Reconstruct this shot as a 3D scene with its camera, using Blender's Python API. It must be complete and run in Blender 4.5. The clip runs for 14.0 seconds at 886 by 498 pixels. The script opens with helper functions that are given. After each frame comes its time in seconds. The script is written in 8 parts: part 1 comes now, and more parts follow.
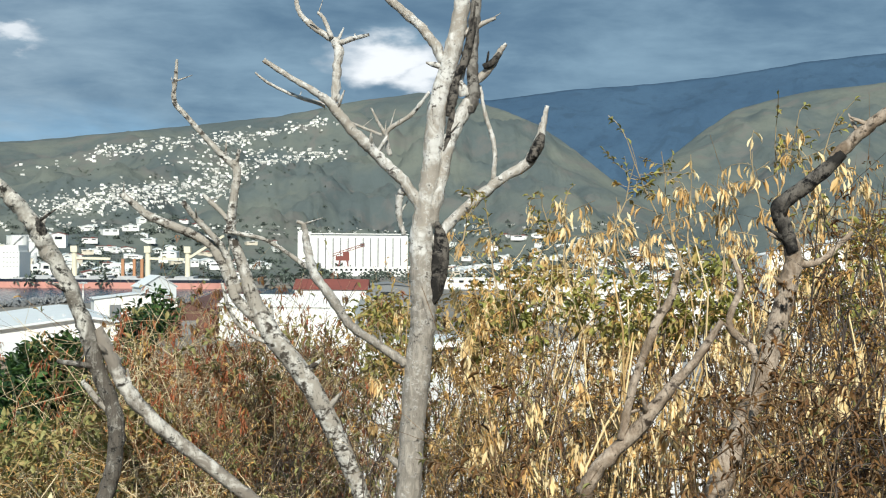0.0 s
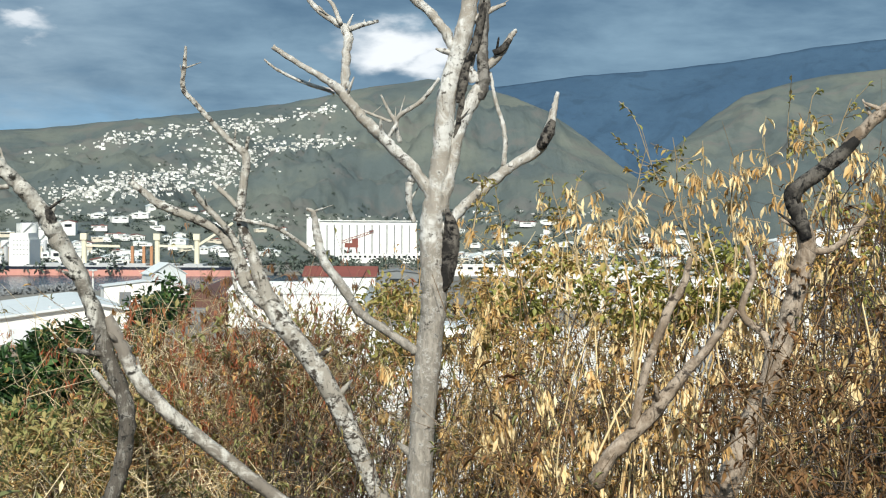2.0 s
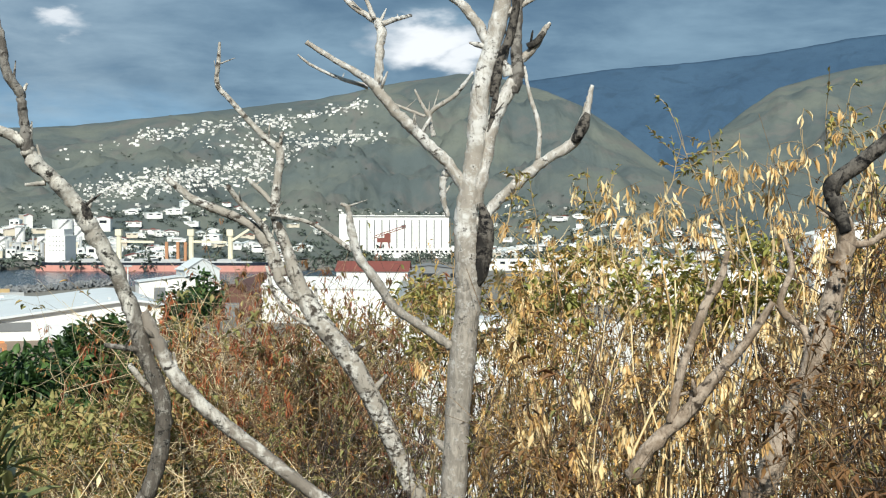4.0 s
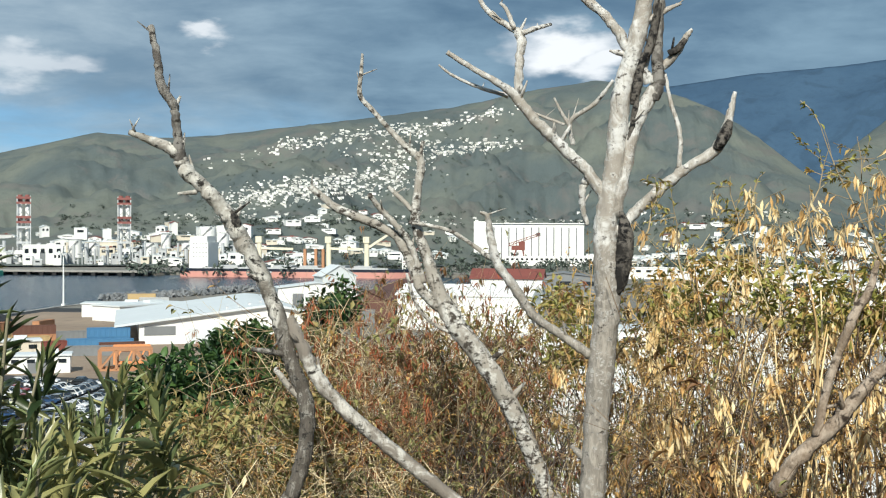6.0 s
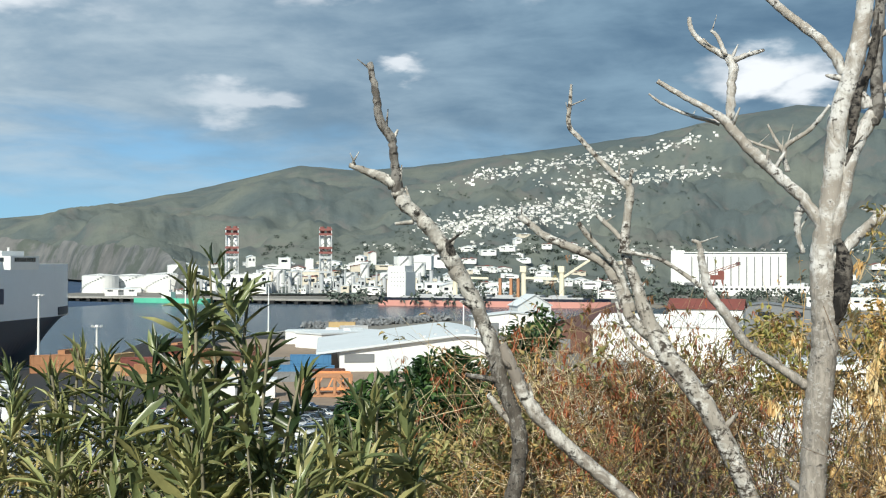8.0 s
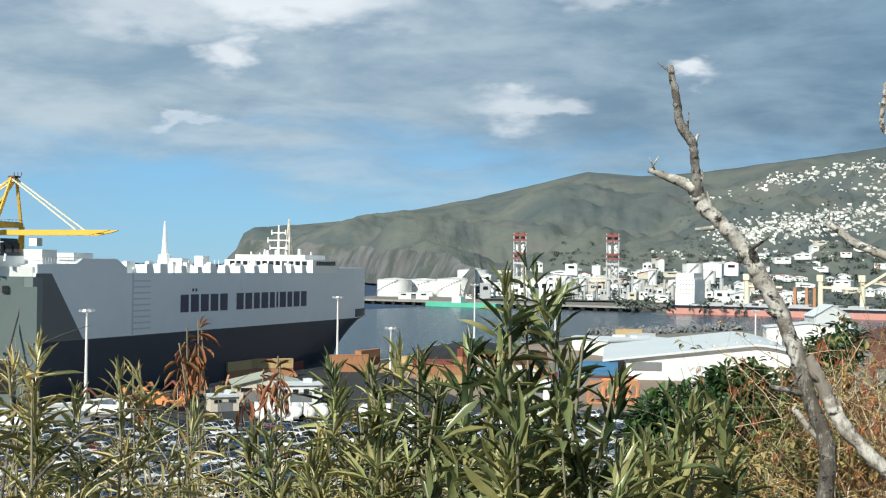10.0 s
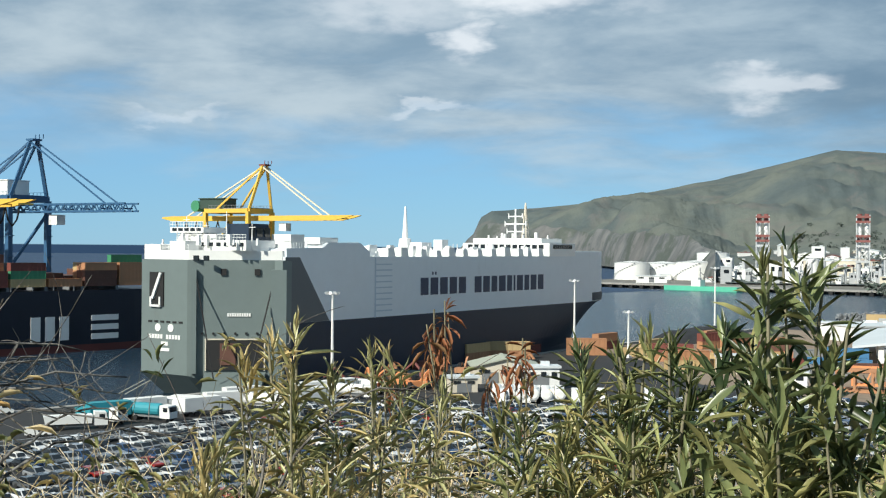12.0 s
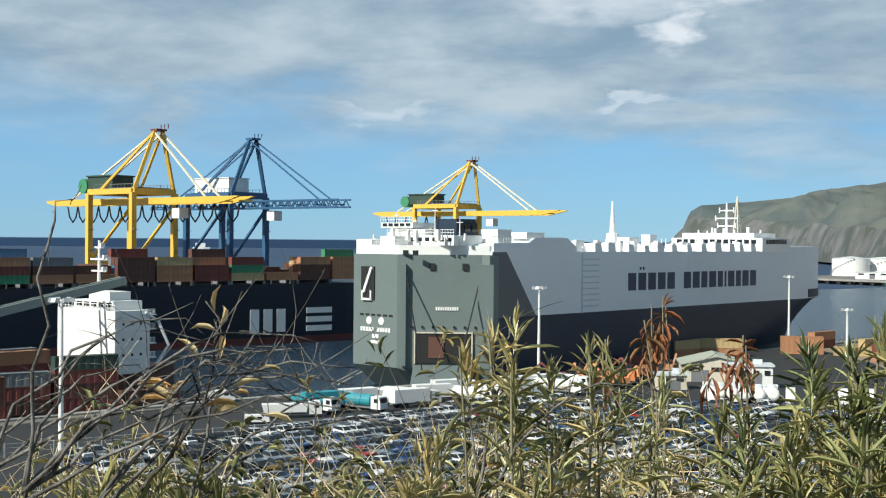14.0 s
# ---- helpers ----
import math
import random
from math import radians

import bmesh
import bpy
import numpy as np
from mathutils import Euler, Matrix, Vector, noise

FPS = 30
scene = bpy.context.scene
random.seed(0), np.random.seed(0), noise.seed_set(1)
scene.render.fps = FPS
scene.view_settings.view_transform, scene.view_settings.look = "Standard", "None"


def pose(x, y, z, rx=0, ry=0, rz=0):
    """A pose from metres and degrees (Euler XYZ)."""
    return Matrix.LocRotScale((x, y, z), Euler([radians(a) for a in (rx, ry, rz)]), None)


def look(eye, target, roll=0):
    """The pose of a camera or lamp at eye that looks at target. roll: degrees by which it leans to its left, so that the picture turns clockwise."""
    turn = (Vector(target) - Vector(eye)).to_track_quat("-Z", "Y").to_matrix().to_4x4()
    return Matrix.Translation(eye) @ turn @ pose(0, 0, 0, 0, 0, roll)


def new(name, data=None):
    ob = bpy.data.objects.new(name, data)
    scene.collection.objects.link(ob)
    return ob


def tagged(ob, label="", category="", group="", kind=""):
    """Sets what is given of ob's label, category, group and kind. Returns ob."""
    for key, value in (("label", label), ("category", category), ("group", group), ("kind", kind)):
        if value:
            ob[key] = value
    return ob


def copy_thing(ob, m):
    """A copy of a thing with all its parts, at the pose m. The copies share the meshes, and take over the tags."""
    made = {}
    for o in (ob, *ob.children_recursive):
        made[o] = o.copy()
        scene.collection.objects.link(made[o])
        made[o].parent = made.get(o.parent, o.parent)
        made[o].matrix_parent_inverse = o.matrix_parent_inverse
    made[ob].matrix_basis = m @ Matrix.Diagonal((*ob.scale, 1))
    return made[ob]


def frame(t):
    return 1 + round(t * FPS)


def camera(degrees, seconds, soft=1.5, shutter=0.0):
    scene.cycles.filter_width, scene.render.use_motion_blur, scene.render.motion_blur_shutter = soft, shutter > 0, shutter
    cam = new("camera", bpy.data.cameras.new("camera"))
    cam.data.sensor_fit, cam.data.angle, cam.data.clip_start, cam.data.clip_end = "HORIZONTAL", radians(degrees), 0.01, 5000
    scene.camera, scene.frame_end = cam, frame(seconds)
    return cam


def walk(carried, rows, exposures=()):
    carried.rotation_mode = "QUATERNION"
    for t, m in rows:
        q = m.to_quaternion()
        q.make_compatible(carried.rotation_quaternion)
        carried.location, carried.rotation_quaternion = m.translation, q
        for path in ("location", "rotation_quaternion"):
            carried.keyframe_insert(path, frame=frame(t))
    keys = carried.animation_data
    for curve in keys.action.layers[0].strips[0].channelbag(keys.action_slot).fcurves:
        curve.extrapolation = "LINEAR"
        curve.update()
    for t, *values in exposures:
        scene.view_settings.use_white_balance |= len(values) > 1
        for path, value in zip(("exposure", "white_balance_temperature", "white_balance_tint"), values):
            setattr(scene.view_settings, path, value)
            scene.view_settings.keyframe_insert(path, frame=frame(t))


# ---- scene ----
import itertools

cam = camera(40.2, 14.0, soft=1.2)
PATH = [
    (0, pose(0.000, 0.000, 35.500, 89.79, -0.43, 0.00)),
    (0.5, pose(-0.006, 0.010, 35.502, 89.69, -0.43, 0.02)),
    (1, pose(-0.007, 0.022, 35.500, 89.31, -0.47, 0.19)),
    (1.5, pose(-0.016, 0.031, 35.505, 89.09, -0.47, 0.20)),
    (2, pose(-0.010, 0.035, 35.504, 89.16, -0.31, 0.42)),
    (4.5, pose(-0.028, 0.060, 35.503, 88.87, -0.05, 3.15)),
    (5, pose(-0.029, 0.048, 35.503, 88.99, -0.18, 5.00)),
    (5.5, pose(-0.043, 0.023, 35.505, 88.89, -0.21, 6.66)),
    (6, pose(-0.056, 0.003, 35.506, 89.25, -0.19, 8.30)),
    (6.5, pose(-0.068, -0.028, 35.509, 89.68, -0.02, 10.51)),
    (7, pose(-0.092, -0.100, 35.506, 90.03, -0.12, 13.15)),
    (9.5, pose(-0.209, -0.149, 35.494, 91.17, -0.35, 26.36)),
    (10, pose(-0.223, -0.147, 35.494, 90.83, -0.66, 31.01)),
    (10.5, pose(-0.227, -0.132, 35.489, 90.52, -0.69, 34.62)),
    (11, pose(-0.266, -0.115, 35.488, 90.22, -0.58, 37.61)),
    (11.5, pose(-0.277, -0.137, 35.489, 90.15, -0.60, 39.89)),
    (12, pose(-0.274, -0.139, 35.488, 89.93, -0.47, 42.17)),
    (12.5, pose(-0.294, -0.145, 35.490, 89.82, -0.25, 44.97)),
    (13, pose(-0.282, -0.152, 35.487, 89.77, -0.45, 47.54)),
    (13.5, pose(-0.285, -0.168, 35.489, 89.69, -0.33, 49.89)),
    (14, pose(-0.294, -0.182, 35.488, 89.61, -0.47, 51.92)),
]
walk(cam, PATH, exposures=[(0.0, 0.18), (14.0, 0.17)])

# ---- world, sun ----
SUN_TO = Vector((0.02, -0.78, 0.60)).normalized()
world = bpy.data.worlds.new("world")
scene.world = world
world.use_nodes = True


class Nodes:
    """Short hand for building node trees."""

    def __init__(self, tree):
        self.tree, self.nodes, self.links = tree, tree.nodes, tree.links
        self.nodes.clear()

    def add(self, kind, ins=None, operation="", use_clamp=False, interpolation_type="", data_type=""):
        n = self.nodes.new(kind)
        if operation:
            n.operation = operation
        if use_clamp:
            n.use_clamp = True
        if interpolation_type:
            n.interpolation_type = interpolation_type
        if data_type:
            n.data_type = data_type
        for k, v in (ins or {}).items():
            s = n.inputs[k]
            if isinstance(v, bpy.types.NodeSocket):
                self.links.new(v, s)
            else:
                s.default_value = v
        return n

    def math(self, op, a, b=0.0, clamp=False):
        return self.add("ShaderNodeMath", {0: a, 1: b}, operation=op, use_clamp=clamp).outputs[0]

    def vec(self, op, a, b=(0, 0, 0), out=0):
        return self.add("ShaderNodeVectorMath", {0: a, 1: b}, operation=op).outputs[out]

    def noise(self, v, scale, detail=4.0, rough=0.55, distortion=0.0):
        return self.add("ShaderNodeTexNoise", {"Vector": v, "Scale": scale, "Detail": detail, "Roughness": rough, "Distortion": distortion}).outputs[0]

    def smooth(self, v, a, b, lo=0.0, hi=1.0):
        return self.add("ShaderNodeMapRange", {"Value": v, "From Min": a, "From Max": b, "To Min": lo, "To Max": hi}, interpolation_type="SMOOTHSTEP").outputs[0]

    def mix(self, f, a, b):
        m = self.add("ShaderNodeMix", data_type="RGBA")
        for s, v in ((m.inputs[0], f), (m.inputs[6], a), (m.inputs[7], b)):
            if isinstance(v, bpy.types.NodeSocket):
                self.links.new(v, s)
            else:
                s.default_value = v if not isinstance(v, tuple) else (*v[:3], 1.0)
        return m.outputs[2]


def direction(az, el):
    a, e = radians(az), radians(el)
    return (-math.sin(a) * math.cos(e), math.cos(a) * math.cos(e), math.sin(e))


def build_sky():
    w = Nodes(world.node_tree)
    d = w.add("ShaderNodeTexCoord").outputs["Generated"]
    xyz = w.add("ShaderNodeSeparateXYZ", {0: d})
    x, z = xyz.outputs[0], xyz.outputs[2]
    air = w.add("ShaderNodeTexSky")
    air.sky_type, air.sun_disc, air.sun_elevation = "NISHITA", False, math.asin(SUN_TO.z)
    air.sun_rotation, air.altitude, air.dust_density, air.ozone_density = math.atan2(SUN_TO.x, SUN_TO.y), 40.0, 0.0, 3.0
    sky = air.outputs[0]
    # cloud sheet seen in perspective
    flat = w.vec("MULTIPLY", d, (1.0, 1.0, 2.6))
    k = w.math("ADD", z, 0.16)
    plane = w.vec("DIVIDE", d, w.add("ShaderNodeCombineXYZ", {0: k, 1: k, 2: 1.0}).outputs[0])
    big = w.noise(plane, 1.1, 5.0, 0.55, 0.4)
    mid = w.noise(w.vec("MULTIPLY", flat, (1.0, 1.0, 1.5)), 5.5, 5.0, 0.54, 0.4)
    fine = w.noise(flat, 22.0, 5.0, 0.6)
    # more cover overhead and inland, a clear band low over the sea
    edge = w.math("ADD", w.math("MULTIPLY", z, 5.0), w.math("MULTIPLY", x, 0.27))
    edge = w.math("ADD", edge, w.math("MULTIPLY", w.math("SUBTRACT", mid, 0.5), 0.8))
    edge = w.math("ADD", edge, w.math("MULTIPLY", w.math("SUBTRACT", big, 0.5), 0.5))
    cover = w.smooth(edge, CLOUD_LOW, CLOUD_HIGH, 0.0, 0.93)
    # grey undersides with paler tops
    puffs = w.noise(plane, 3.2, 6.0, 0.58, 0.3)
    shade = w.math("ADD", w.math("ADD", w.math("MULTIPLY", mid, 0.46), w.math("MULTIPLY", puffs, 0.42)), w.math("MULTIPLY", fine, 0.12))
    seaward = w.smooth(x, -0.12, -0.62)
    under = w.mix(seaward, (0.100, 0.178, 0.265), (0.235, 0.345, 0.445))
    upper = w.mix(seaward, (0.245, 0.372, 0.475), (0.50, 0.60, 0.66))
    body = w.mix(w.smooth(shade, 0.34, 0.68), under, upper)
    lit = None
    warp = w.vec("ADD", d, w.vec("MULTIPLY", w.vec("SUBTRACT", w.add("ShaderNodeTexNoise", {"Vector": flat, "Scale": 16.0, "Detail": 5.0}).outputs[1], (0.5, 0.5, 0.5)), (0.06, 0.06, 0.06)))
    warp = w.vec("ADD", warp, w.vec("MULTIPLY", w.vec("SUBTRACT", w.add("ShaderNodeTexNoise", {"Vector": flat, "Scale": 45.0, "Detail": 4.0}).outputs[1], (0.5, 0.5, 0.5)), (0.03, 0.03, 0.022)))
    for az, el, wide, high, gain in BREAKS:
        c = direction(az, el)
        off = w.vec("SUBTRACT", warp, c)
        off = w.vec("MULTIPLY", off, (1.0 / wide, 1.0 / wide, 1.0 / high))
        g = w.math("MULTIPLY", w.smooth(w.vec("LENGTH", off, out=1), 1.0, 0.25), gain)
        lit = g if lit is None else w.math("MAXIMUM", lit, g)
    body = w.mix(lit, body, (0.95, 0.98, 1.0))
    scaled = w.add("ShaderNodeVectorMath", {0: w.vec("MULTIPLY", sky, (0.54, 0.86, 1.1)), "Scale": SKY_GAIN}, operation="SCALE").outputs[0]
    scaled = w.mix(0.72, scaled, (0.225, 0.455, 0.705))
    both = w.mix(cover, scaled, body)
    # the far sea past the water sheet
    both = w.mix(w.smooth(z, 0.0006, -0.0004), both, (0.034, 0.070, 0.135))
    bg = w.add("ShaderNodeBackground", {"Color": both, "Strength": 0.94})
    w.add("ShaderNodeOutputWorld", {"Surface": bg.outputs[0]})


SKY_GAIN = 0.11
CLOUD_LOW, CLOUD_HIGH = 0.02, 0.50
# bright gaps in the cloud: azimuth, elevation, half width, half height, strength
BREAKS = [(2.6, 8.5, 0.062, 0.026, 1.0), (0.6, 7.9, 0.04, 0.024, 0.95), (19.6, 9.4, 0.026, 0.014, 0.75), (27.2, 7.5, 0.07, 0.020, 0.5), (25.6, 7.3, 0.03, 0.012, 0.5), (41.0, 9.8, 0.028, 0.026, 0.7),
          (38.5, 12.2, 0.13, 0.032, 0.75), (45.0, 11.6, 0.10, 0.03, 0.4), (43.0, 6.6, 0.05, 0.008, 0.4), (20.0, 13.2, 0.2, 0.02, 0.45), (54.5, 6.2, 0.05, 0.008, 0.3)]
build_sky()
sun_data = bpy.data.lights.new("sun", "SUN")
sun_data.energy, sun_data.angle, sun_data.color = 5.0, radians(0.6), (0.985, 0.965, 0.85)
sun = new("sun", sun_data)
sun.matrix_world = look(tuple(SUN_TO * 100), (0, 0, 0))

# ---- tools ----
rng = np.random.default_rng(7)


class Geo:
    """Vertices and faces of one mesh."""

    def __init__(self):
        self.v, self.f = [], []

    def add(self, verts, faces):
        n = len(self.v)
        self.v += [tuple(p) for p in verts]
        self.f += [tuple(i + n for i in face) for face in faces]
        return self

    def box(self, cx, cy, cz, sx, sy, sz, rz=0.0, top=1.0, m=None):
        """A box about its centre; top narrows its upper face."""
        c, s = math.cos(radians(rz)), math.sin(radians(rz))
        pts = []
        for dz, k in ((-0.5, 1.0), (0.5, top)):
            for dx, dy in ((-0.5, -0.5), (0.5, -0.5), (0.5, 0.5), (-0.5, 0.5)):
                x, y = dx * sx * k, dy * sy * k
                p = Vector((cx + x * c - y * s, cy + x * s + y * c, cz + dz * sz))
                pts.append(m @ p if m else p)
        return self.add(pts, [(3, 2, 1, 0), (4, 5, 6, 7), (0, 1, 5, 4), (1, 2, 6, 5), (2, 3, 7, 6), (3, 0, 4, 7)])

    def prism(self, outline, z0, z1):
        """A flat outline (x, y), counter-clockwise, raised from z0 to z1."""
        n = len(outline)
        pts = [(x, y, z0) for x, y in outline] + [(x, y, z1) for x, y in outline]
        return self.add(pts, [tuple(range(n - 1, -1, -1)), tuple(range(n, 2 * n))] + [(i, (i + 1) % n, n + (i + 1) % n, n + i) for i in range(n)])

    def extrude_y(self, outline, y0, y1):
        """A flat outline (x, z) pushed from y0 to y1."""
        n = len(outline)
        pts = [(x, y0, z) for x, z in outline] + [(x, y1, z) for x, z in outline]
        return self.add(pts, [tuple(range(n)), tuple(range(2 * n - 1, n - 1, -1))] + [(i, n + i, n + (i + 1) % n, (i + 1) % n) for i in range(n)])

    def tube(self, path, radii, sides=6, caps=True, rough=0.0):
        """A round limb along a path."""
        path = [Vector(p) for p in path]
        if not hasattr(radii, "__len__"):
            radii = [radii] * len(path)
        pts, side = [], Vector((0.31, 0.87, 0.38))
        for i, p in enumerate(path):
            d = (path[min(i + 1, len(path) - 1)] - path[max(i - 1, 0)]).normalized()
            a = d.cross(side)
            if a.length < 0.05:
                a = d.cross(Vector((1, 0, 0)))
            a.normalize()
            b = d.cross(a)
            for k in range(sides):
                w = 2 * math.pi * k / sides
                r = radii[i] * (1 + (rough * (rng.random() - 0.5) if rough else 0.0))
                pts.append(p + (a * math.cos(w) + b * math.sin(w)) * r)
        faces = [(i * sides + k, i * sides + (k + 1) % sides, (i + 1) * sides + (k + 1) % sides, (i + 1) * sides + k) for i in range(len(path) - 1) for k in range(sides)]
        if caps:
            faces += [tuple(range(sides - 1, -1, -1)), tuple(range((len(path) - 1) * sides, len(path) * sides))]
        return self.add(pts, faces)

    def beam(self, a, b, w, h=None):
        """A square bar from a to b."""
        h = h or w
        a, b = Vector(a), Vector(b)
        d = (b - a).normalized()
        s = d.cross(Vector((0, 0, 1)))
        s = s.normalized() if s.length > 0.01 else Vector((1, 0, 0))
        u = s.cross(d)
        pts = [p + s * (w / 2 * i) + u * (h / 2 * j) for p in (a, b) for i, j in ((-1, -1), (1, -1), (1, 1), (-1, 1))]
        return self.add(pts, [(3, 2, 1, 0), (4, 5, 6, 7), (0, 1, 5, 4), (1, 2, 6, 5), (2, 3, 7, 6), (3, 0, 4, 7)])

    def mesh(self, name, smooth=False):
        me = bpy.data.meshes.new(name)
        me.from_pydata(self.v, [], self.f)
        if smooth:
            me.shade_smooth()
        me.update()
        return me


def array_mesh(name, verts, faces):
    """A mesh from numpy arrays, all faces of one size."""
    me = bpy.data.meshes.new(name)
    k = faces.shape[1]
    me.vertices.add(len(verts))
    me.vertices.foreach_set("co", np.ascontiguousarray(verts, dtype=np.float32).ravel())
    me.loops.add(faces.size)
    me.loops.foreach_set("vertex_index", np.ascontiguousarray(faces, dtype=np.int32).ravel())
    me.polygons.add(len(faces))
    me.polygons.foreach_set("loop_start", np.arange(0, faces.size, k, dtype=np.int32))
    me.update(calc_edges=True)
    return me


def part(name, geo, material, parent, label="", kind="", smooth=False):
    me = geo.mesh(name, smooth) if isinstance(geo, Geo) else geo
    if not me.materials:
        me.materials.append(material)
    ob = new(name, me)
    ob.parent = parent
    return tagged(ob, label, kind=kind)


def split(name, geo, material, parent, label="", step=8):
    """Each box of geo as a part of its own."""
    n = len(geo.v) // step
    per = len(geo.f) // n
    for i in range(n):
        g = Geo()
        g.v = geo.v[i * step:(i + 1) * step]
        g.f = [tuple(k - i * step for k in f) for f in geo.f[i * per:(i + 1) * per]]
        part(name, g, material, parent, label)


def thing(name, label, category, m=None, group="", kind=""):
    ob = new(name)
    if m is not None:
        ob.matrix_world = m
    return tagged(ob, label, category, group, kind)


def solid(name, geo, material, label, category, kind="", group="", smooth=False, m=None):
    """A thing, or a piece of the setting, of one mesh."""
    me = geo.mesh(name, smooth) if isinstance(geo, Geo) else geo
    me.materials.append(material)
    ob = new(name, me)
    if m is not None:
        ob.matrix_world = m
    return tagged(ob, label, category, group, kind)


# ---- materials ----
def paint(name, colour, rough=0.6, metal=0.0, grain=8.0, vary=0.16, stain=0.0, stain_colour=(0.1, 0.07, 0.05), bump=0.0, coat=0.0, island=0.0, per_object=0.0, world_space=False):
    """A surface with colour that varies at two scales, stains and fine relief."""
    m = bpy.data.materials.new(name)
    m.use_nodes = True
    n = Nodes(m.node_tree)
    geo = n.add("ShaderNodeNewGeometry")
    co = geo.outputs["Position"] if world_space else n.add("ShaderNodeTexCoord").outputs["Object"]
    a = n.noise(co, grain, 4.0, 0.6)
    b = n.noise(co, grain * 0.13, 3.0, 0.5)
    tone = n.math("ADD", n.math("MULTIPLY", n.math("SUBTRACT", a, 0.5), vary * 1.6), n.math("MULTIPLY", n.math("SUBTRACT", b, 0.5), vary * 2.2))
    tone = n.math("ADD", tone, 1.0)
    if island:
        tone = n.math("ADD", tone, n.math("MULTIPLY", n.math("SUBTRACT", geo.outputs["Random Per Island"], 0.5), island * 2))
    if per_object:
        tone = n.math("ADD", tone, n.math("MULTIPLY", n.math("SUBTRACT", n.add("ShaderNodeObjectInfo").outputs["Random"], 0.5), per_object * 2))
    col = n.add("ShaderNodeVectorMath", {0: (*colour,), "Scale": tone}, operation="SCALE").outputs[0]
    if stain:
        s = n.smooth(n.noise(n.vec("MULTIPLY", co, (1, 1, 0.25)), grain * 0.35, 6.0, 0.7), 0.62 - stain * 0.3, 0.8)
        col = n.mix(n.math("MULTIPLY", s, min(1.0, 0.4 + stain)), col, stain_colour)
    p = n.add("ShaderNodeBsdfPrincipled", {"Base Color": col, "Roughness": rough, "Metallic": metal, "Coat Weight": coat})
    if bump:
        h = n.add("ShaderNodeBump", {"Strength": bump, "Distance": 0.3 / grain, "Height": a})
        n.links.new(h.outputs[0], p.inputs["Normal"])
    n.add("ShaderNodeOutputMaterial", {"Surface": p.outputs[0]})
    return m


def leafy(name, young, old, dry=None, rough=0.5, sheen=0.25, few=0.0):
    """Leaves: each its own shade between two colours, thin enough to let light through."""
    m = bpy.data.materials.new(name)
    m.use_nodes = True
    n = Nodes(m.node_tree)
    geo = n.add("ShaderNodeNewGeometry")
    r = geo.outputs["Random Per Island"]
    co = n.add("ShaderNodeTexCoord").outputs["Object"]
    col = n.mix(n.smooth(r, few * 0.1, 1.0 - few) if few else r, young, old)
    if dry:
        col = n.mix(n.smooth(n.math("ADD", n.noise(co, 2.2, 2.0), n.math("MULTIPLY", r, 0.25)), 0.60, 0.78), col, dry)
    col = n.add("ShaderNodeVectorMath", {0: col, "Scale": n.math("ADD", 0.75, n.math("MULTIPLY", n.noise(co, 60.0, 2.0), 0.5))}, operation="SCALE").outputs[0]
    p = n.add("ShaderNodeBsdfPrincipled", {"Base Color": col, "Roughness": rough, "Specular IOR Level": sheen})
    t = n.add("ShaderNodeBsdfTranslucent", {"Color": col})
    mixed = n.add("ShaderNodeMixShader", {0: 0.22, 1: p.outputs[0], 2: t.outputs[0]})
    n.add("ShaderNodeOutputMaterial", {"Surface": mixed.outputs[0]})
    return m


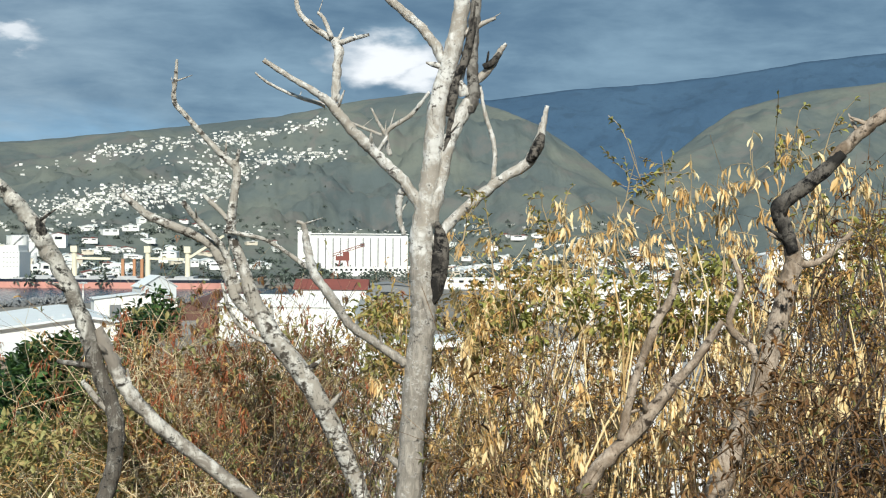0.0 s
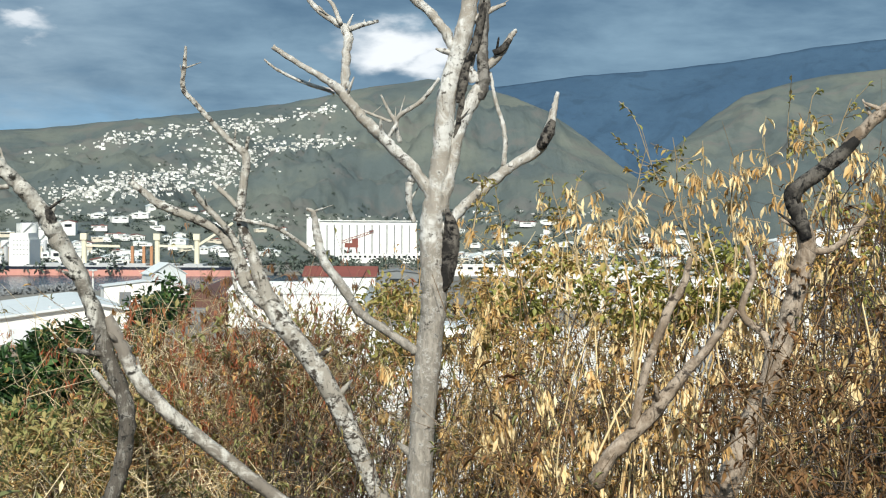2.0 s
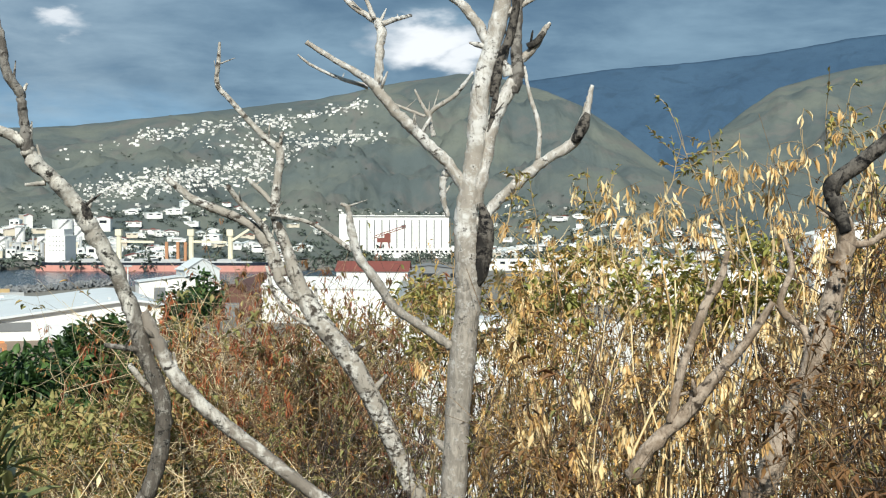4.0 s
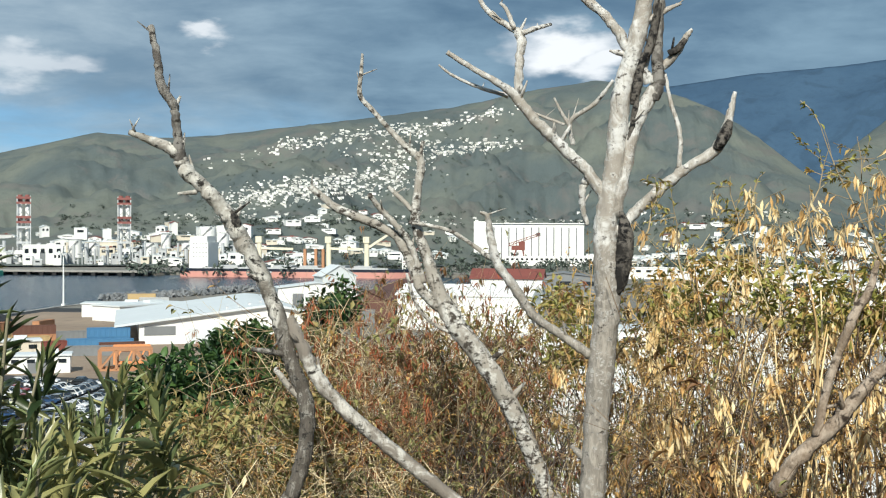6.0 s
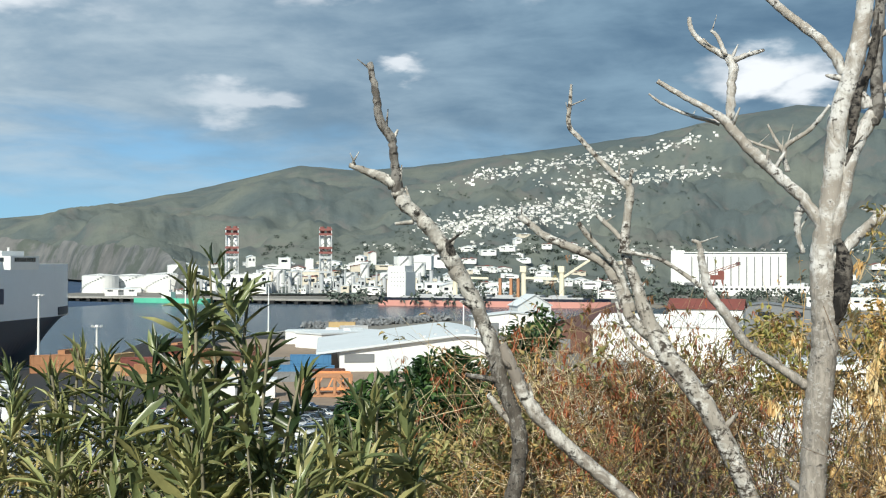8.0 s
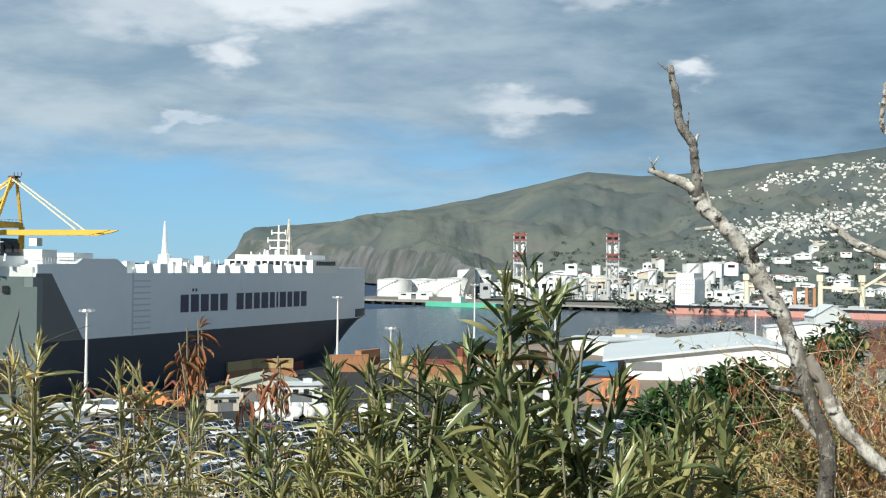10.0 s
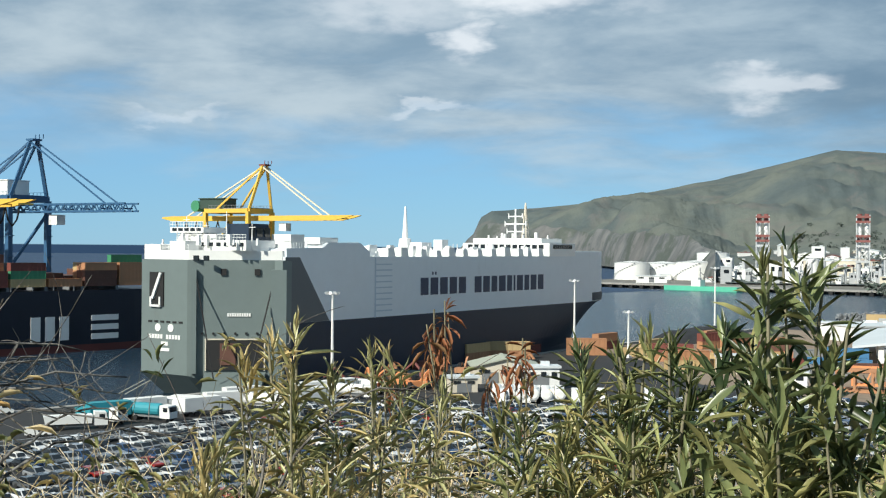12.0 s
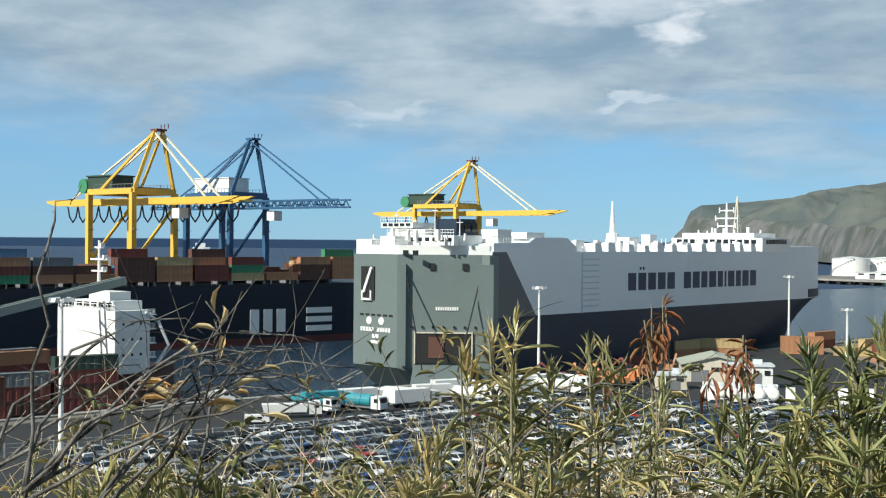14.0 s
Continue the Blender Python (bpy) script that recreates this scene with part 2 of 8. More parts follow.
def bark(name, pale, mid, dark, more_dark=0.0, flakes=0.40, skirt=0.0, low_bark=None):
    """Weathered bark: bleached wood, grey bark, dark cracks along the grain, scars and knots."""
    m = bpy.data.materials.new(name)
    m.use_nodes = True
    n = Nodes(m.node_tree)
    co = n.add("ShaderNodeTexCoord").outputs["Object"]
    along = n.vec("MULTIPLY", co, (1.0, 1.0, 0.22))
    a = n.noise(along, 26.0, 6.0, 0.68, 0.8)
    b = n.noise(co, 5.0, 5.0, 0.65, 0.6)
    c = n.noise(n.vec("MULTIPLY", co, (1.0, 1.0, 1.3)), 17.0, 5.0, 0.7)
    col = n.mix(n.smooth(b, flakes, flakes + 0.16), mid, pale)
    if skirt:
        # grey-brown bark still clings to the lower trunk
        low = n.math("ADD", n.add("ShaderNodeSeparateXYZ", {0: co}).outputs[2], n.math("MULTIPLY", n.math("SUBTRACT", b, 0.5), 2.5))
        col = n.mix(n.smooth(low, skirt + 0.3, skirt - 0.3), col, n.mix(n.smooth(a, 0.36, 0.62), tuple(1.2 * v for v in low_bark or mid), tuple(0.62 * v for v in low_bark or mid)))
        col = n.mix(n.math("MULTIPLY", n.smooth(n.math("ADD", c, n.math("MULTIPLY", n.math("SUBTRACT", a, 0.5), 0.5)), 0.54, 0.64), 0.7), col, pale)
    col = n.mix(n.math("MULTIPLY", n.smooth(a, 0.50, 0.66), 0.75), col, mid)
    col = n.mix(n.smooth(n.math("ADD", c, n.math("MULTIPLY", b, 0.5)), 0.86 - more_dark, 1.0 - more_dark), col, dark)
    col = n.mix(n.math("MULTIPLY", n.smooth(a, 0.61, 0.70), 0.85), col, dark)
    h = n.add("ShaderNodeBump", {"Strength": 0.9, "Distance": 0.02, "Height": n.math("ADD", n.math("MULTIPLY", a, -1.0), n.math("MULTIPLY", c, 0.3))})
    p = n.add("ShaderNodeBsdfPrincipled", {"Base Color": col, "Roughness": 0.85, "Specular IOR Level": 0.2, "Normal": h.outputs[0]})
    n.add("ShaderNodeOutputMaterial", {"Surface": p.outputs[0]})
    return m


def slope_material(name, low, high, bare, scale=0.004):
    """Scrub-covered mountainside: two greens, bare rock and dry grass where it is steep or broken; distant ones get
    hazed colours.
    """
    m = bpy.data.materials.new(name)
    m.use_nodes = True
    n = Nodes(m.node_tree)
    geo = n.add("ShaderNodeNewGeometry")
    co = geo.outputs["Position"]
    a = n.noise(co, scale, 8.0, 0.62)
    b = n.noise(co, scale * 9, 6.0, 0.7)
    col = n.mix(n.smooth(a, 0.38, 0.62), low, high)
    col = n.mix(n.math("MULTIPLY", n.smooth(b, 0.45, 0.72), 0.3), col, tuple(0.6 * c for c in low))
    up = n.add("ShaderNodeSeparateXYZ", {0: geo.outputs["Normal"]}).outputs[2]
    steep = n.smooth(n.math("ADD", up, n.math("MULTIPLY", n.math("SUBTRACT", b, 0.5), 0.5)), 0.55, 0.25)
    col = n.mix(steep, col, bare)
    dry = n.smooth(n.noise(co, scale * 2.6, 5.0, 0.6, 0.8), 0.52, 0.66)
    col = n.mix(n.math("MULTIPLY", dry, 0.55), col, tuple(0.62 * c for c in bare))
    h = n.add("ShaderNodeBump", {"Strength": 0.4, "Distance": 14.0, "Height": b})
    p = n.add("ShaderNodeBsdfPrincipled", {"Base Color": col, "Roughness": 0.95, "Specular IOR Level": 0.1, "Normal": h.outputs[0]})
    n.add("ShaderNodeOutputMaterial", {"Surface": p.outputs[0]})
    return m


def cliff_material():
    """Pale rock in upright buttresses and gullies, with scrub on the ledges."""
    m = bpy.data.materials.new("cliff_rock")
    m.use_nodes = True
    n = Nodes(m.node_tree)
    co = n.add("ShaderNodeNewGeometry").outputs["Position"]
    a = n.noise(n.vec("MULTIPLY", co, (1, 1, 0.35)), 0.03, 7.0, 0.65)
    b = n.noise(n.vec("MULTIPLY", co, (0.5, 0.5, 1.0)), 0.02, 5.0, 0.6)
    c = n.noise(co, 0.004, 3.0, 0.5)
    col = n.mix(n.smooth(a, 0.36, 0.64), (0.10, 0.11, 0.113), (0.185, 0.187, 0.186))
    col = n.mix(n.math("MULTIPLY", n.smooth(c, 0.45, 0.62), 0.5), col, (0.165, 0.158, 0.15))
    col = n.mix(n.math("MULTIPLY", n.smooth(b, 0.46, 0.58), 0.9), col, (0.088, 0.103, 0.09))
    h = n.add("ShaderNodeBump", {"Strength": 0.7, "Distance": 10.0, "Height": a})
    p = n.add("ShaderNodeBsdfPrincipled", {"Base Color": col, "Roughness": 0.95, "Specular IOR Level": 0.1, "Normal": h.outputs[0]})
    n.add("ShaderNodeOutputMaterial", {"Surface": p.outputs[0]})
    return m


def water_material():
    m = bpy.data.materials.new("harbour_water")
    m.use_nodes = True
    n = Nodes(m.node_tree)
    co = n.add("ShaderNodeNewGeometry").outputs["Position"]
    a = n.noise(n.vec("MULTIPLY", co, (1, 0.45, 1)), 0.35, 6.0, 0.6)
    b = n.noise(co, 0.012, 3.0, 0.5)
    col = n.mix(b, (0.010, 0.028, 0.050), (0.020, 0.042, 0.066))
    h = n.add("ShaderNodeBump", {"Strength": 0.9, "Distance": 1.1, "Height": a})
    p = n.add("ShaderNodeBsdfPrincipled", {"Base Color": col, "Roughness": 0.18, "IOR": 1.33, "Normal": h.outputs[0]})
    n.add("ShaderNodeOutputMaterial", {"Surface": p.outputs[0]})
    return m


M_WATER = water_material()
M_SEA = paint("open_sea", (0.016, 0.044, 0.095), 0.7, grain=0.02, vary=0.25, bump=0.3, world_space=True)
# scrub greens shifted to blue-grey, so that distance haze sits in the colour
M_SLOPE_HAZE = slope_material("hazed_scrub_slope", (0.090, 0.112, 0.115), (0.140, 0.155, 0.136), (0.235, 0.22, 0.21))
M_CLIFF = cliff_material()
M_QUARTER = paint("quarter_dark_grey", (0.115, 0.13, 0.14), 0.5, grain=0.4, vary=0.08)
# blue of distance haze and dark of cloud shadow, both put into the base colour
M_FAR_HAZE = slope_material("far_forest_haze", (0.043, 0.084, 0.142), (0.050, 0.095, 0.156), (0.052, 0.098, 0.160))
M_HILL = slope_material("dry_hillside", (0.11, 0.082, 0.047), (0.07, 0.065, 0.032), (0.17, 0.13, 0.088), 0.3)
M_LAND = paint("port_ground", (0.17, 0.16, 0.14), 0.9, grain=0.08, vary=0.3, world_space=True)
M_ASPHALT = paint("asphalt", (0.024, 0.025, 0.027), 0.85, grain=0.35, vary=0.3, stain=0.2, stain_colour=(0.05, 0.05, 0.05), world_space=True)
M_PALE = paint("pale_gravel", (0.78, 0.76, 0.72), 0.95, grain=0.5, vary=0.25, stain=0.2, stain_colour=(0.35, 0.32, 0.26), world_space=True)
M_DIRT = paint("brown_dirt", (0.25, 0.19, 0.14), 0.95, grain=0.3, vary=0.3, stain=0.3, stain_colour=(0.12, 0.09, 0.07), world_space=True)
M_ROOF_OLIVE = paint("olive_sheet_roof", (0.42, 0.44, 0.36), 0.55, grain=0.8, vary=0.12, stain=0.15)
M_CONCRETE = paint("quay_concrete", (0.30, 0.29, 0.27), 0.85, grain=0.6, vary=0.25, stain=0.35, stain_colour=(0.10, 0.09, 0.08), world_space=True)
M_WHITE = paint("white_paint", (0.80, 0.80, 0.78), 0.5, grain=0.5, vary=0.08, stain=0.12, stain_colour=(0.5, 0.45, 0.38))
M_HULL_GREY = paint("hull_light_grey", (0.72, 0.765, 0.80), 0.45, grain=0.25, vary=0.06, stain=0.08, stain_colour=(0.48, 0.48, 0.49))
M_BAND = paint("ladder_band_blue", (0.50, 0.58, 0.66), 0.5, grain=0.4, vary=0.1)
M_STERN_GREY = paint("stern_green_grey", (0.150, 0.188, 0.186), 0.5, grain=0.4, vary=0.10, stain=0.12, stain_colour=(0.13, 0.14, 0.14))
M_HULL_BLUE = paint("hull_dark_blue", (0.007, 0.022, 0.048), 0.5, grain=0.3, vary=0.2, stain=0.08, stain_colour=(0.02, 0.026, 0.045))
M_BLACK = paint("hull_black", (0.009, 0.013, 0.026), 0.45, grain=0.3, vary=0.25, stain=0.05, stain_colour=(0.03, 0.028, 0.03))
M_RED = paint("antifouling_red", (0.13, 0.03, 0.025), 0.6, grain=0.3, vary=0.2, stain=0.2)
M_PINK = paint("faded_red_hull", (0.56, 0.265, 0.22), 0.6, grain=0.2, vary=0.12, stain=0.1, stain_colour=(0.4, 0.3, 0.27))
M_DARK = paint("dark_opening", (0.015, 0.015, 0.016), 0.8, grain=0.5)
M_GLASS = paint("dark_window_glass", (0.02, 0.025, 0.03), 0.1, grain=1.0, vary=0.1)
M_LETTER = paint("letter_navy", (0.03, 0.045, 0.09), 0.5, grain=1.0)
M_YELLOW = paint("crane_yellow", (0.76, 0.47, 0.07), 0.5, grain=0.6, vary=0.12, stain=0.12, stain_colour=(0.3, 0.16, 0.06))
M_CRANE_BLUE = paint("crane_blue", (0.032, 0.105, 0.215), 0.5, grain=0.6, vary=0.15)
M_STEEL = paint("galvanised_steel", (0.55, 0.56, 0.57), 0.45, 0.3, grain=2.0, vary=0.12)
M_GREY = paint("grey_steel", (0.18, 0.19, 0.20), 0.6, grain=1.0, vary=0.15)
M_JIB = paint("grey_green_jib", (0.30, 0.34, 0.31), 0.6, grain=0.6, vary=0.15, stain=0.2)
M_GREEN = paint("machine_green", (0.05, 0.24, 0.12), 0.55, grain=1.0)
M_DARK_GREEN = paint("dark_green_housing", (0.035, 0.065, 0.05), 0.6, grain=0.8, vary=0.2, stain=0.1)
M_TEAL = paint("teal_boat", (0.10, 0.48, 0.33), 0.5, grain=0.5)
M_ORANGE = paint("container_orange", (0.42, 0.205, 0.105), 0.6, grain=0.6, vary=0.15, stain=0.15)
M_ORANGE_BRIGHT = paint("bright_orange_steel", (0.78, 0.30, 0.12), 0.6, grain=0.8, vary=0.15, stain=0.1)
M_CYAN = paint("container_blue", (0.055, 0.18, 0.34), 0.6, grain=0.6, vary=0.15, stain=0.1)
M_TURQ = paint("turquoise_tarpaulin", (0.03, 0.27, 0.33), 0.6, grain=0.8, vary=0.15)
M_BROWN = paint("container_brown", (0.12, 0.052, 0.036), 0.65, grain=0.6, vary=0.2, stain=0.15)
M_TAN = paint("container_tan", (0.50, 0.36, 0.18), 0.65, grain=0.6, vary=0.15, stain=0.15)
M_CREAM = paint("cream_crane_paint", (0.74, 0.68, 0.52), 0.5, grain=0.5, vary=0.1, stain=0.1)
M_MAROON = paint("rusty_red_steel", (0.19, 0.055, 0.042), 0.7, grain=1.0, vary=0.2)
M_SIGNAL = paint("signal_red", (0.24, 0.085, 0.075), 0.55, grain=0.5)
M_ROOF = paint("pale_sheet_roof", (0.62, 0.66, 0.68), 0.45, grain=0.8, vary=0.08, stain=0.12, stain_colour=(0.42, 0.42, 0.40))
M_BEIGE = paint("beige_wall", (0.62, 0.56, 0.46), 0.8, grain=0.6, vary=0.12, stain=0.15)
M_COAL = paint("coal", (0.02, 0.021, 0.024), 0.9, grain=1.5, vary=0.4, bump=0.8)
M_BARK = bark("bleached_dead_wood", (0.68, 0.665, 0.63), (0.36, 0.33, 0.29), (0.065, 0.054, 0.045), 0.125, 0.45)
M_BARK_GREY = bark("grey_dead_bark", (0.64, 0.62, 0.575), (0.30, 0.275, 0.24), (0.03, 0.027, 0.024), 0.10, 0.42, 1.5, (0.12, 0.105, 0.09))
M_BARK_TRUNK = bark("half_bleached_dead_wood", (0.66, 0.65, 0.63), (0.36, 0.325, 0.285), (0.07, 0.057, 0.048), 0.045, 0.44, 2.2, (0.33, 0.30, 0.265))
M_BARK_MOTTLED = bark("mottled_dead_wood", (0.60, 0.575, 0.53), (0.24, 0.21, 0.18), (0.05, 0.043, 0.037), 0.05, 0.45)
M_BARK_BROWN = bark("brown_dead_bark", (0.44, 0.36, 0.29), (0.22, 0.165, 0.12), (0.06, 0.045, 0.035), 0.08)
M_BARK_DEEP = bark("dark_grey_branch", (0.27, 0.255, 0.235), (0.10, 0.09, 0.082), (0.035, 0.03, 0.027), 0.08)
# charred wood; also colours the shaded slot between the tall tree's stems
M_CHAR_SHADE = bark("char_and_slot_shade", (0.15, 0.135, 0.12), (0.024, 0.022, 0.021), (0.008, 0.008, 0.009), 0.12)
M_TWIG = paint("dry_twigs", (0.35, 0.265, 0.155), 0.9, grain=20.0, vary=0.2, island=0.4)
M_TWIG_PALE = paint("pale_dry_stems", (0.70, 0.57, 0.37), 0.85, grain=20.0, vary=0.2, island=0.35)
M_CANE = paint("brown_dry_canes", (0.50, 0.33, 0.145), 0.85, grain=20.0, vary=0.2, island=0.45)
M_CANE_PALE = paint("straw_canes", (0.72, 0.545, 0.30), 0.85, grain=20.0, vary=0.2, island=0.35)
M_UMBER = paint("umber_dry_stems", (0.20, 0.125, 0.065), 0.9, grain=20.0, vary=0.2, island=0.4)
M_TWIG_DARK = paint("dark_twigs", (0.085, 0.065, 0.055), 0.9, grain=20.0, vary=0.2, island=0.3)
M_STEM = paint("oleander_stems", (0.22, 0.20, 0.13), 0.8, grain=20.0, vary=0.25, island=0.25)
L_GOLD = leafy("golden_dry_pods", (0.94, 0.79, 0.50), (0.80, 0.58, 0.27), (0.62, 0.39, 0.16))
L_TAN = leafy("tan_dry_leaves", (0.78, 0.51, 0.20), (0.40, 0.22, 0.075), (0.58, 0.35, 0.12))
L_UMBER = leafy("brown_withered_leaves", (0.26, 0.14, 0.055), (0.10, 0.055, 0.028), (0.20, 0.10, 0.045))
L_PALE = leafy("pale_straw_pods", (0.90, 0.80, 0.50), (0.74, 0.60, 0.30))
L_RUST = leafy("rust_leaves", (0.50, 0.15, 0.065), (0.17, 0.05, 0.03), (0.42, 0.20, 0.09))
L_RUST_DULL = leafy("withered_rust_leaves", (0.34, 0.13, 0.07), (0.18, 0.07, 0.04), (0.36, 0.20, 0.10))
L_WITHERED = leafy("withered_orange_leaves", (0.50, 0.20, 0.10), (0.26, 0.10, 0.05), (0.46, 0.26, 0.13))
L_OLIVE = leafy("olive_leaves", (0.33, 0.315, 0.125), (0.15, 0.16, 0.055), (0.44, 0.34, 0.15))
L_GREEN = leafy("green_leaves", (0.085, 0.16, 0.045), (0.022, 0.052, 0.018), few=0.2, rough=0.4, sheen=0.4)
L_LIME = leafy("yellow_green_leaves", (0.38, 0.36, 0.10), (0.17, 0.19, 0.055), (0.44, 0.31, 0.11))
L_OLEANDER_DARK = leafy("dark_oleander_leaves", (0.25, 0.29, 0.125), (0.030, 0.052, 0.020), (0.36, 0.34, 0.14), rough=0.34, sheen=0.5, few=0.3)
L_OLEANDER_DRY = leafy("yellowing_oleander_leaves", (0.54, 0.52, 0.25), (0.12, 0.14, 0.05), (0.56, 0.44, 0.20), rough=0.35, sheen=0.6, few=0.2)
L_OLEANDER = leafy("oleander_leaves", (0.42, 0.44, 0.19), (0.055, 0.08, 0.03), (0.46, 0.40, 0.17), rough=0.36, sheen=0.45, few=0.42)

# ---- ground, water, mountains ----
QUAY = 2.5


def ground_height(x, y):
    """The near hillside, falling from the viewpoint to the port plain."""
    r = math.hypot(x, y)
    ahead = math.cos(math.atan2(-x, y) - radians(25))
    k = max(0.0, min(1.0, (ahead + 0.35) / 0.6))
    drop = 0.2 * min(r, 20.0) + 0.3 * max(0.0, r - 20.0)
    bumps = 0.25 * noise.noise((x * 0.35, y * 0.35, 0.0)) * min(1.0, r / 3.0) + 0.9 * noise.noise((x * 0.06, y * 0.06, 3.0)) * min(1.0, r / 30.0)
    fore = 33.9 - drop
    back = 33.9 + 0.05 * min(r, 120.0) - 0.12 * max(0.0, r - 220.0)
    return max(-4.0, fore * k + back * (1 - k) + bumps)


def polar_sheet(name, radii, az0, az1, steps, height):
    verts, faces = [], []
    closed = az1 - az0 >= 359.9
    cols = steps if closed else steps + 1
    for r in radii:
        for j in range(cols):
            a = radians(az0 + (az1 - az0) * j / steps)
            x, y = -r * math.sin(a), r * math.cos(a)
            verts.append((x, y, height(x, y)))
    for i in range(len(radii) - 1):
        for j in range(steps):
            k = (j + 1) % cols
            faces.append((i * cols + j, i * cols + k, (i + 1) * cols + k, (i + 1) * cols + j))
    me = array_mesh(name, np.array(verts), np.array(faces))
    me.shade_smooth()
    return me


solid("hillside", polar_sheet("hillside", [0.0005] + [0.6 * 1.075 ** i for i in range(90)], 0, 360, 140, ground_height), M_HILL,
      "dry hillside with tan grass and bare earth falling to the port", "hillside", "structure")

# the flat port land; the harbour basin lies in front of its quay
LAND = [(-175, -900), (-222, 110), (-220.5, 164), (-213.4, 175), (-236.5, 330), (-244, 500), (-242, 553), (-214, 648), (-95, 662), (-80, 958), (-370, 962), (-376, 948), (-690, 950), (-745, 1040), (-790, 1500), (-1500, 2600), (-2700, 3300), (-2500, 4300), (4300, 4300), (4300, -2600), (-150, -2600)]
g = Geo()
g.prism(LAND, -6.0, QUAY)
solid("ground", g, M_LAND, "flat grey port land with dusty yards", "ground", "structure")
g = Geo()
g.prism([(-4800, -4800), (4800, -4800), (4800, 4800), (-4800, 4800)], -8.0, 0.0)
solid("water", g, M_WATER, "dark blue harbour water with small ripples", "water", "structure")


g = Geo()
g.prism([(-9600, -9600), (-560, -9600), (-560, 900), (-720, 960), (-800, 1300), (-1500, 2600), (-2700, 3300), (-3200, 4800), (-3200, 9600), (-9600, 9600)], -0.2, 0.03)
solid("sea", g, M_SEA, "dark blue open sea to the horizon", "sea", "structure")


def spread(pairs, a):
    """Linear interpolation in a short list of (angle, value)."""
    pairs = sorted(pairs)
    return float(np.interp(a, [p[0] for p in pairs], [p[1] for p in pairs]))


def ridge_mesh(name, profile, foot, ridge, az0, az1, steps, rows, rough, seed, bulge=1.0, toe=False):
    """A mountainside from its foot up to a ridge line given as (azimuth, elevation)."""
    verts, faces = [], []
    back = 10
    for i in range(rows + back + 1):
        u = i / rows
        for j in range(steps + 1):
            az = az0 + (az1 - az0) * j / steps
            a = radians(az)
            r0, z0 = spread(foot, az), 4.0
            r1 = spread(ridge, az)
            top = 35.5 + r1 * math.tan(radians(spread(profile, az)))
            r = r0 + (r1 - r0) * u
            x, y = -r * math.sin(a), r * math.cos(a)
            v = min(u, 1.0)
            k = max(0.0, min(1.0, (az - 29.0) / 4.0))
            rise = (0.08 * v / 0.24 if v < 0.24 else 0.08 + 0.92 * ((v - 0.24) / 0.76) ** bulge) * (1 - k) + k * v ** 0.5 if toe else v ** bulge
            q = ((x - y * 0.55) * 0.0016 + seed, (y * 0.6 + x * 0.3) * 0.0012, seed)
            spur = noise.ridged_multi_fractal(q, 0.9, 2.0, 4, 1.0, 2.0) - 1.3
            lump = noise.fractal((x * 0.004, y * 0.004, seed), 0.8, 2.1, 5)
            dent = (spur * 0.55 + lump * 0.5) * rough * (top - z0) * math.sin(math.pi * v) ** 0.8
            z = z0 + (top - z0) * rise + dent * 0.27
            if u > 1:
                z = top - (u - 1) * (top - z0) * 1.2
            z += noise.noise((x * 0.02, y * 0.02, seed)) * 2.5 * (1 if v > 0.05 else 0)
            verts.append((x, y, z))
    cols = steps + 1
    for i in range(rows + back):
        for j in range(steps):
            faces.append((i * cols + j, i * cols + j + 1, (i + 1) * cols + j + 1, (i + 1) * cols + j))
    me = array_mesh(name, np.array(verts), np.array(faces))
    me.shade_smooth()
    return me


RIDGE = [(41.0, -0.3), (40.75, 0.6), (40.4, 1.35), (39.9, 1.71), (35.5, 2.12), (31.6, 2.78), (28.6, 3.45), (26.0, 4.10), (24.2, 4.52), (21.7, 4.32), (19.0, 4.5), (15.6, 4.92), (11.2, 5.49), (7.6, 5.97), (3.9, 6.75), (1.2, 7.13),
         (-0.4, 7.0), (-2.5, 6.45), (-4.4, 5.7), (-6.3, 4.4), (-8.1, 2.95), (-9.2, 2.1), (-11.0, 0.6)]
solid("mountainside", ridge_mesh("mountainside", RIDGE, [(41, 3300), (36, 2600), (32, 1700), (29, 1190), (8, 1160), (3, 1480), (-2, 1200), (-12, 1100)], [(41, 3600), (34, 3500), (20, 3500), (-2, 3300), (-8, 2600), (-12, 2100)], -12, 41, 420, 80, 1.35, 3.0, 1.1, True), M_SLOPE_HAZE,
      "long green-brown mountainside with ravines and a cliffed cape, greyed by painted haze", "mountain", "structure")
FAR_RIDGE = [(6, 6.0), (2.3, 6.9), (-2.2, 6.80), (-5.7, 7.27), (-9.6, 7.50), (-13.5, 7.88), (-16.7, 8.34), (-20.0, 8.6), (-28, 9.0), (-45, 7.0)]
# far ridge, coloured as seen through haze and under cloud shadow
solid("far_mountain", ridge_mesh("far_mountain", FAR_RIDGE, [(6, 3650), (-45, 3650)], [(6, 4500), (-45, 4500)], -45, 6, 200, 40, 0.45, 9.0, 0.8), M_FAR_HAZE,
      "dark forested mountain under cloud, blue haze and cloud shade in its colour", "mountain", "structure")
RIGHT_RIDGE = [(-8.0, 0.6), (-8.9, 2.2), (-10.4, 3.97), (-12.0, 5.26), (-13.5, 6.27), (-16.0, 6.90), (-17.2, 7.07), (-20.0, 7.3), (-30, 7.6), (-45, 6.0)]
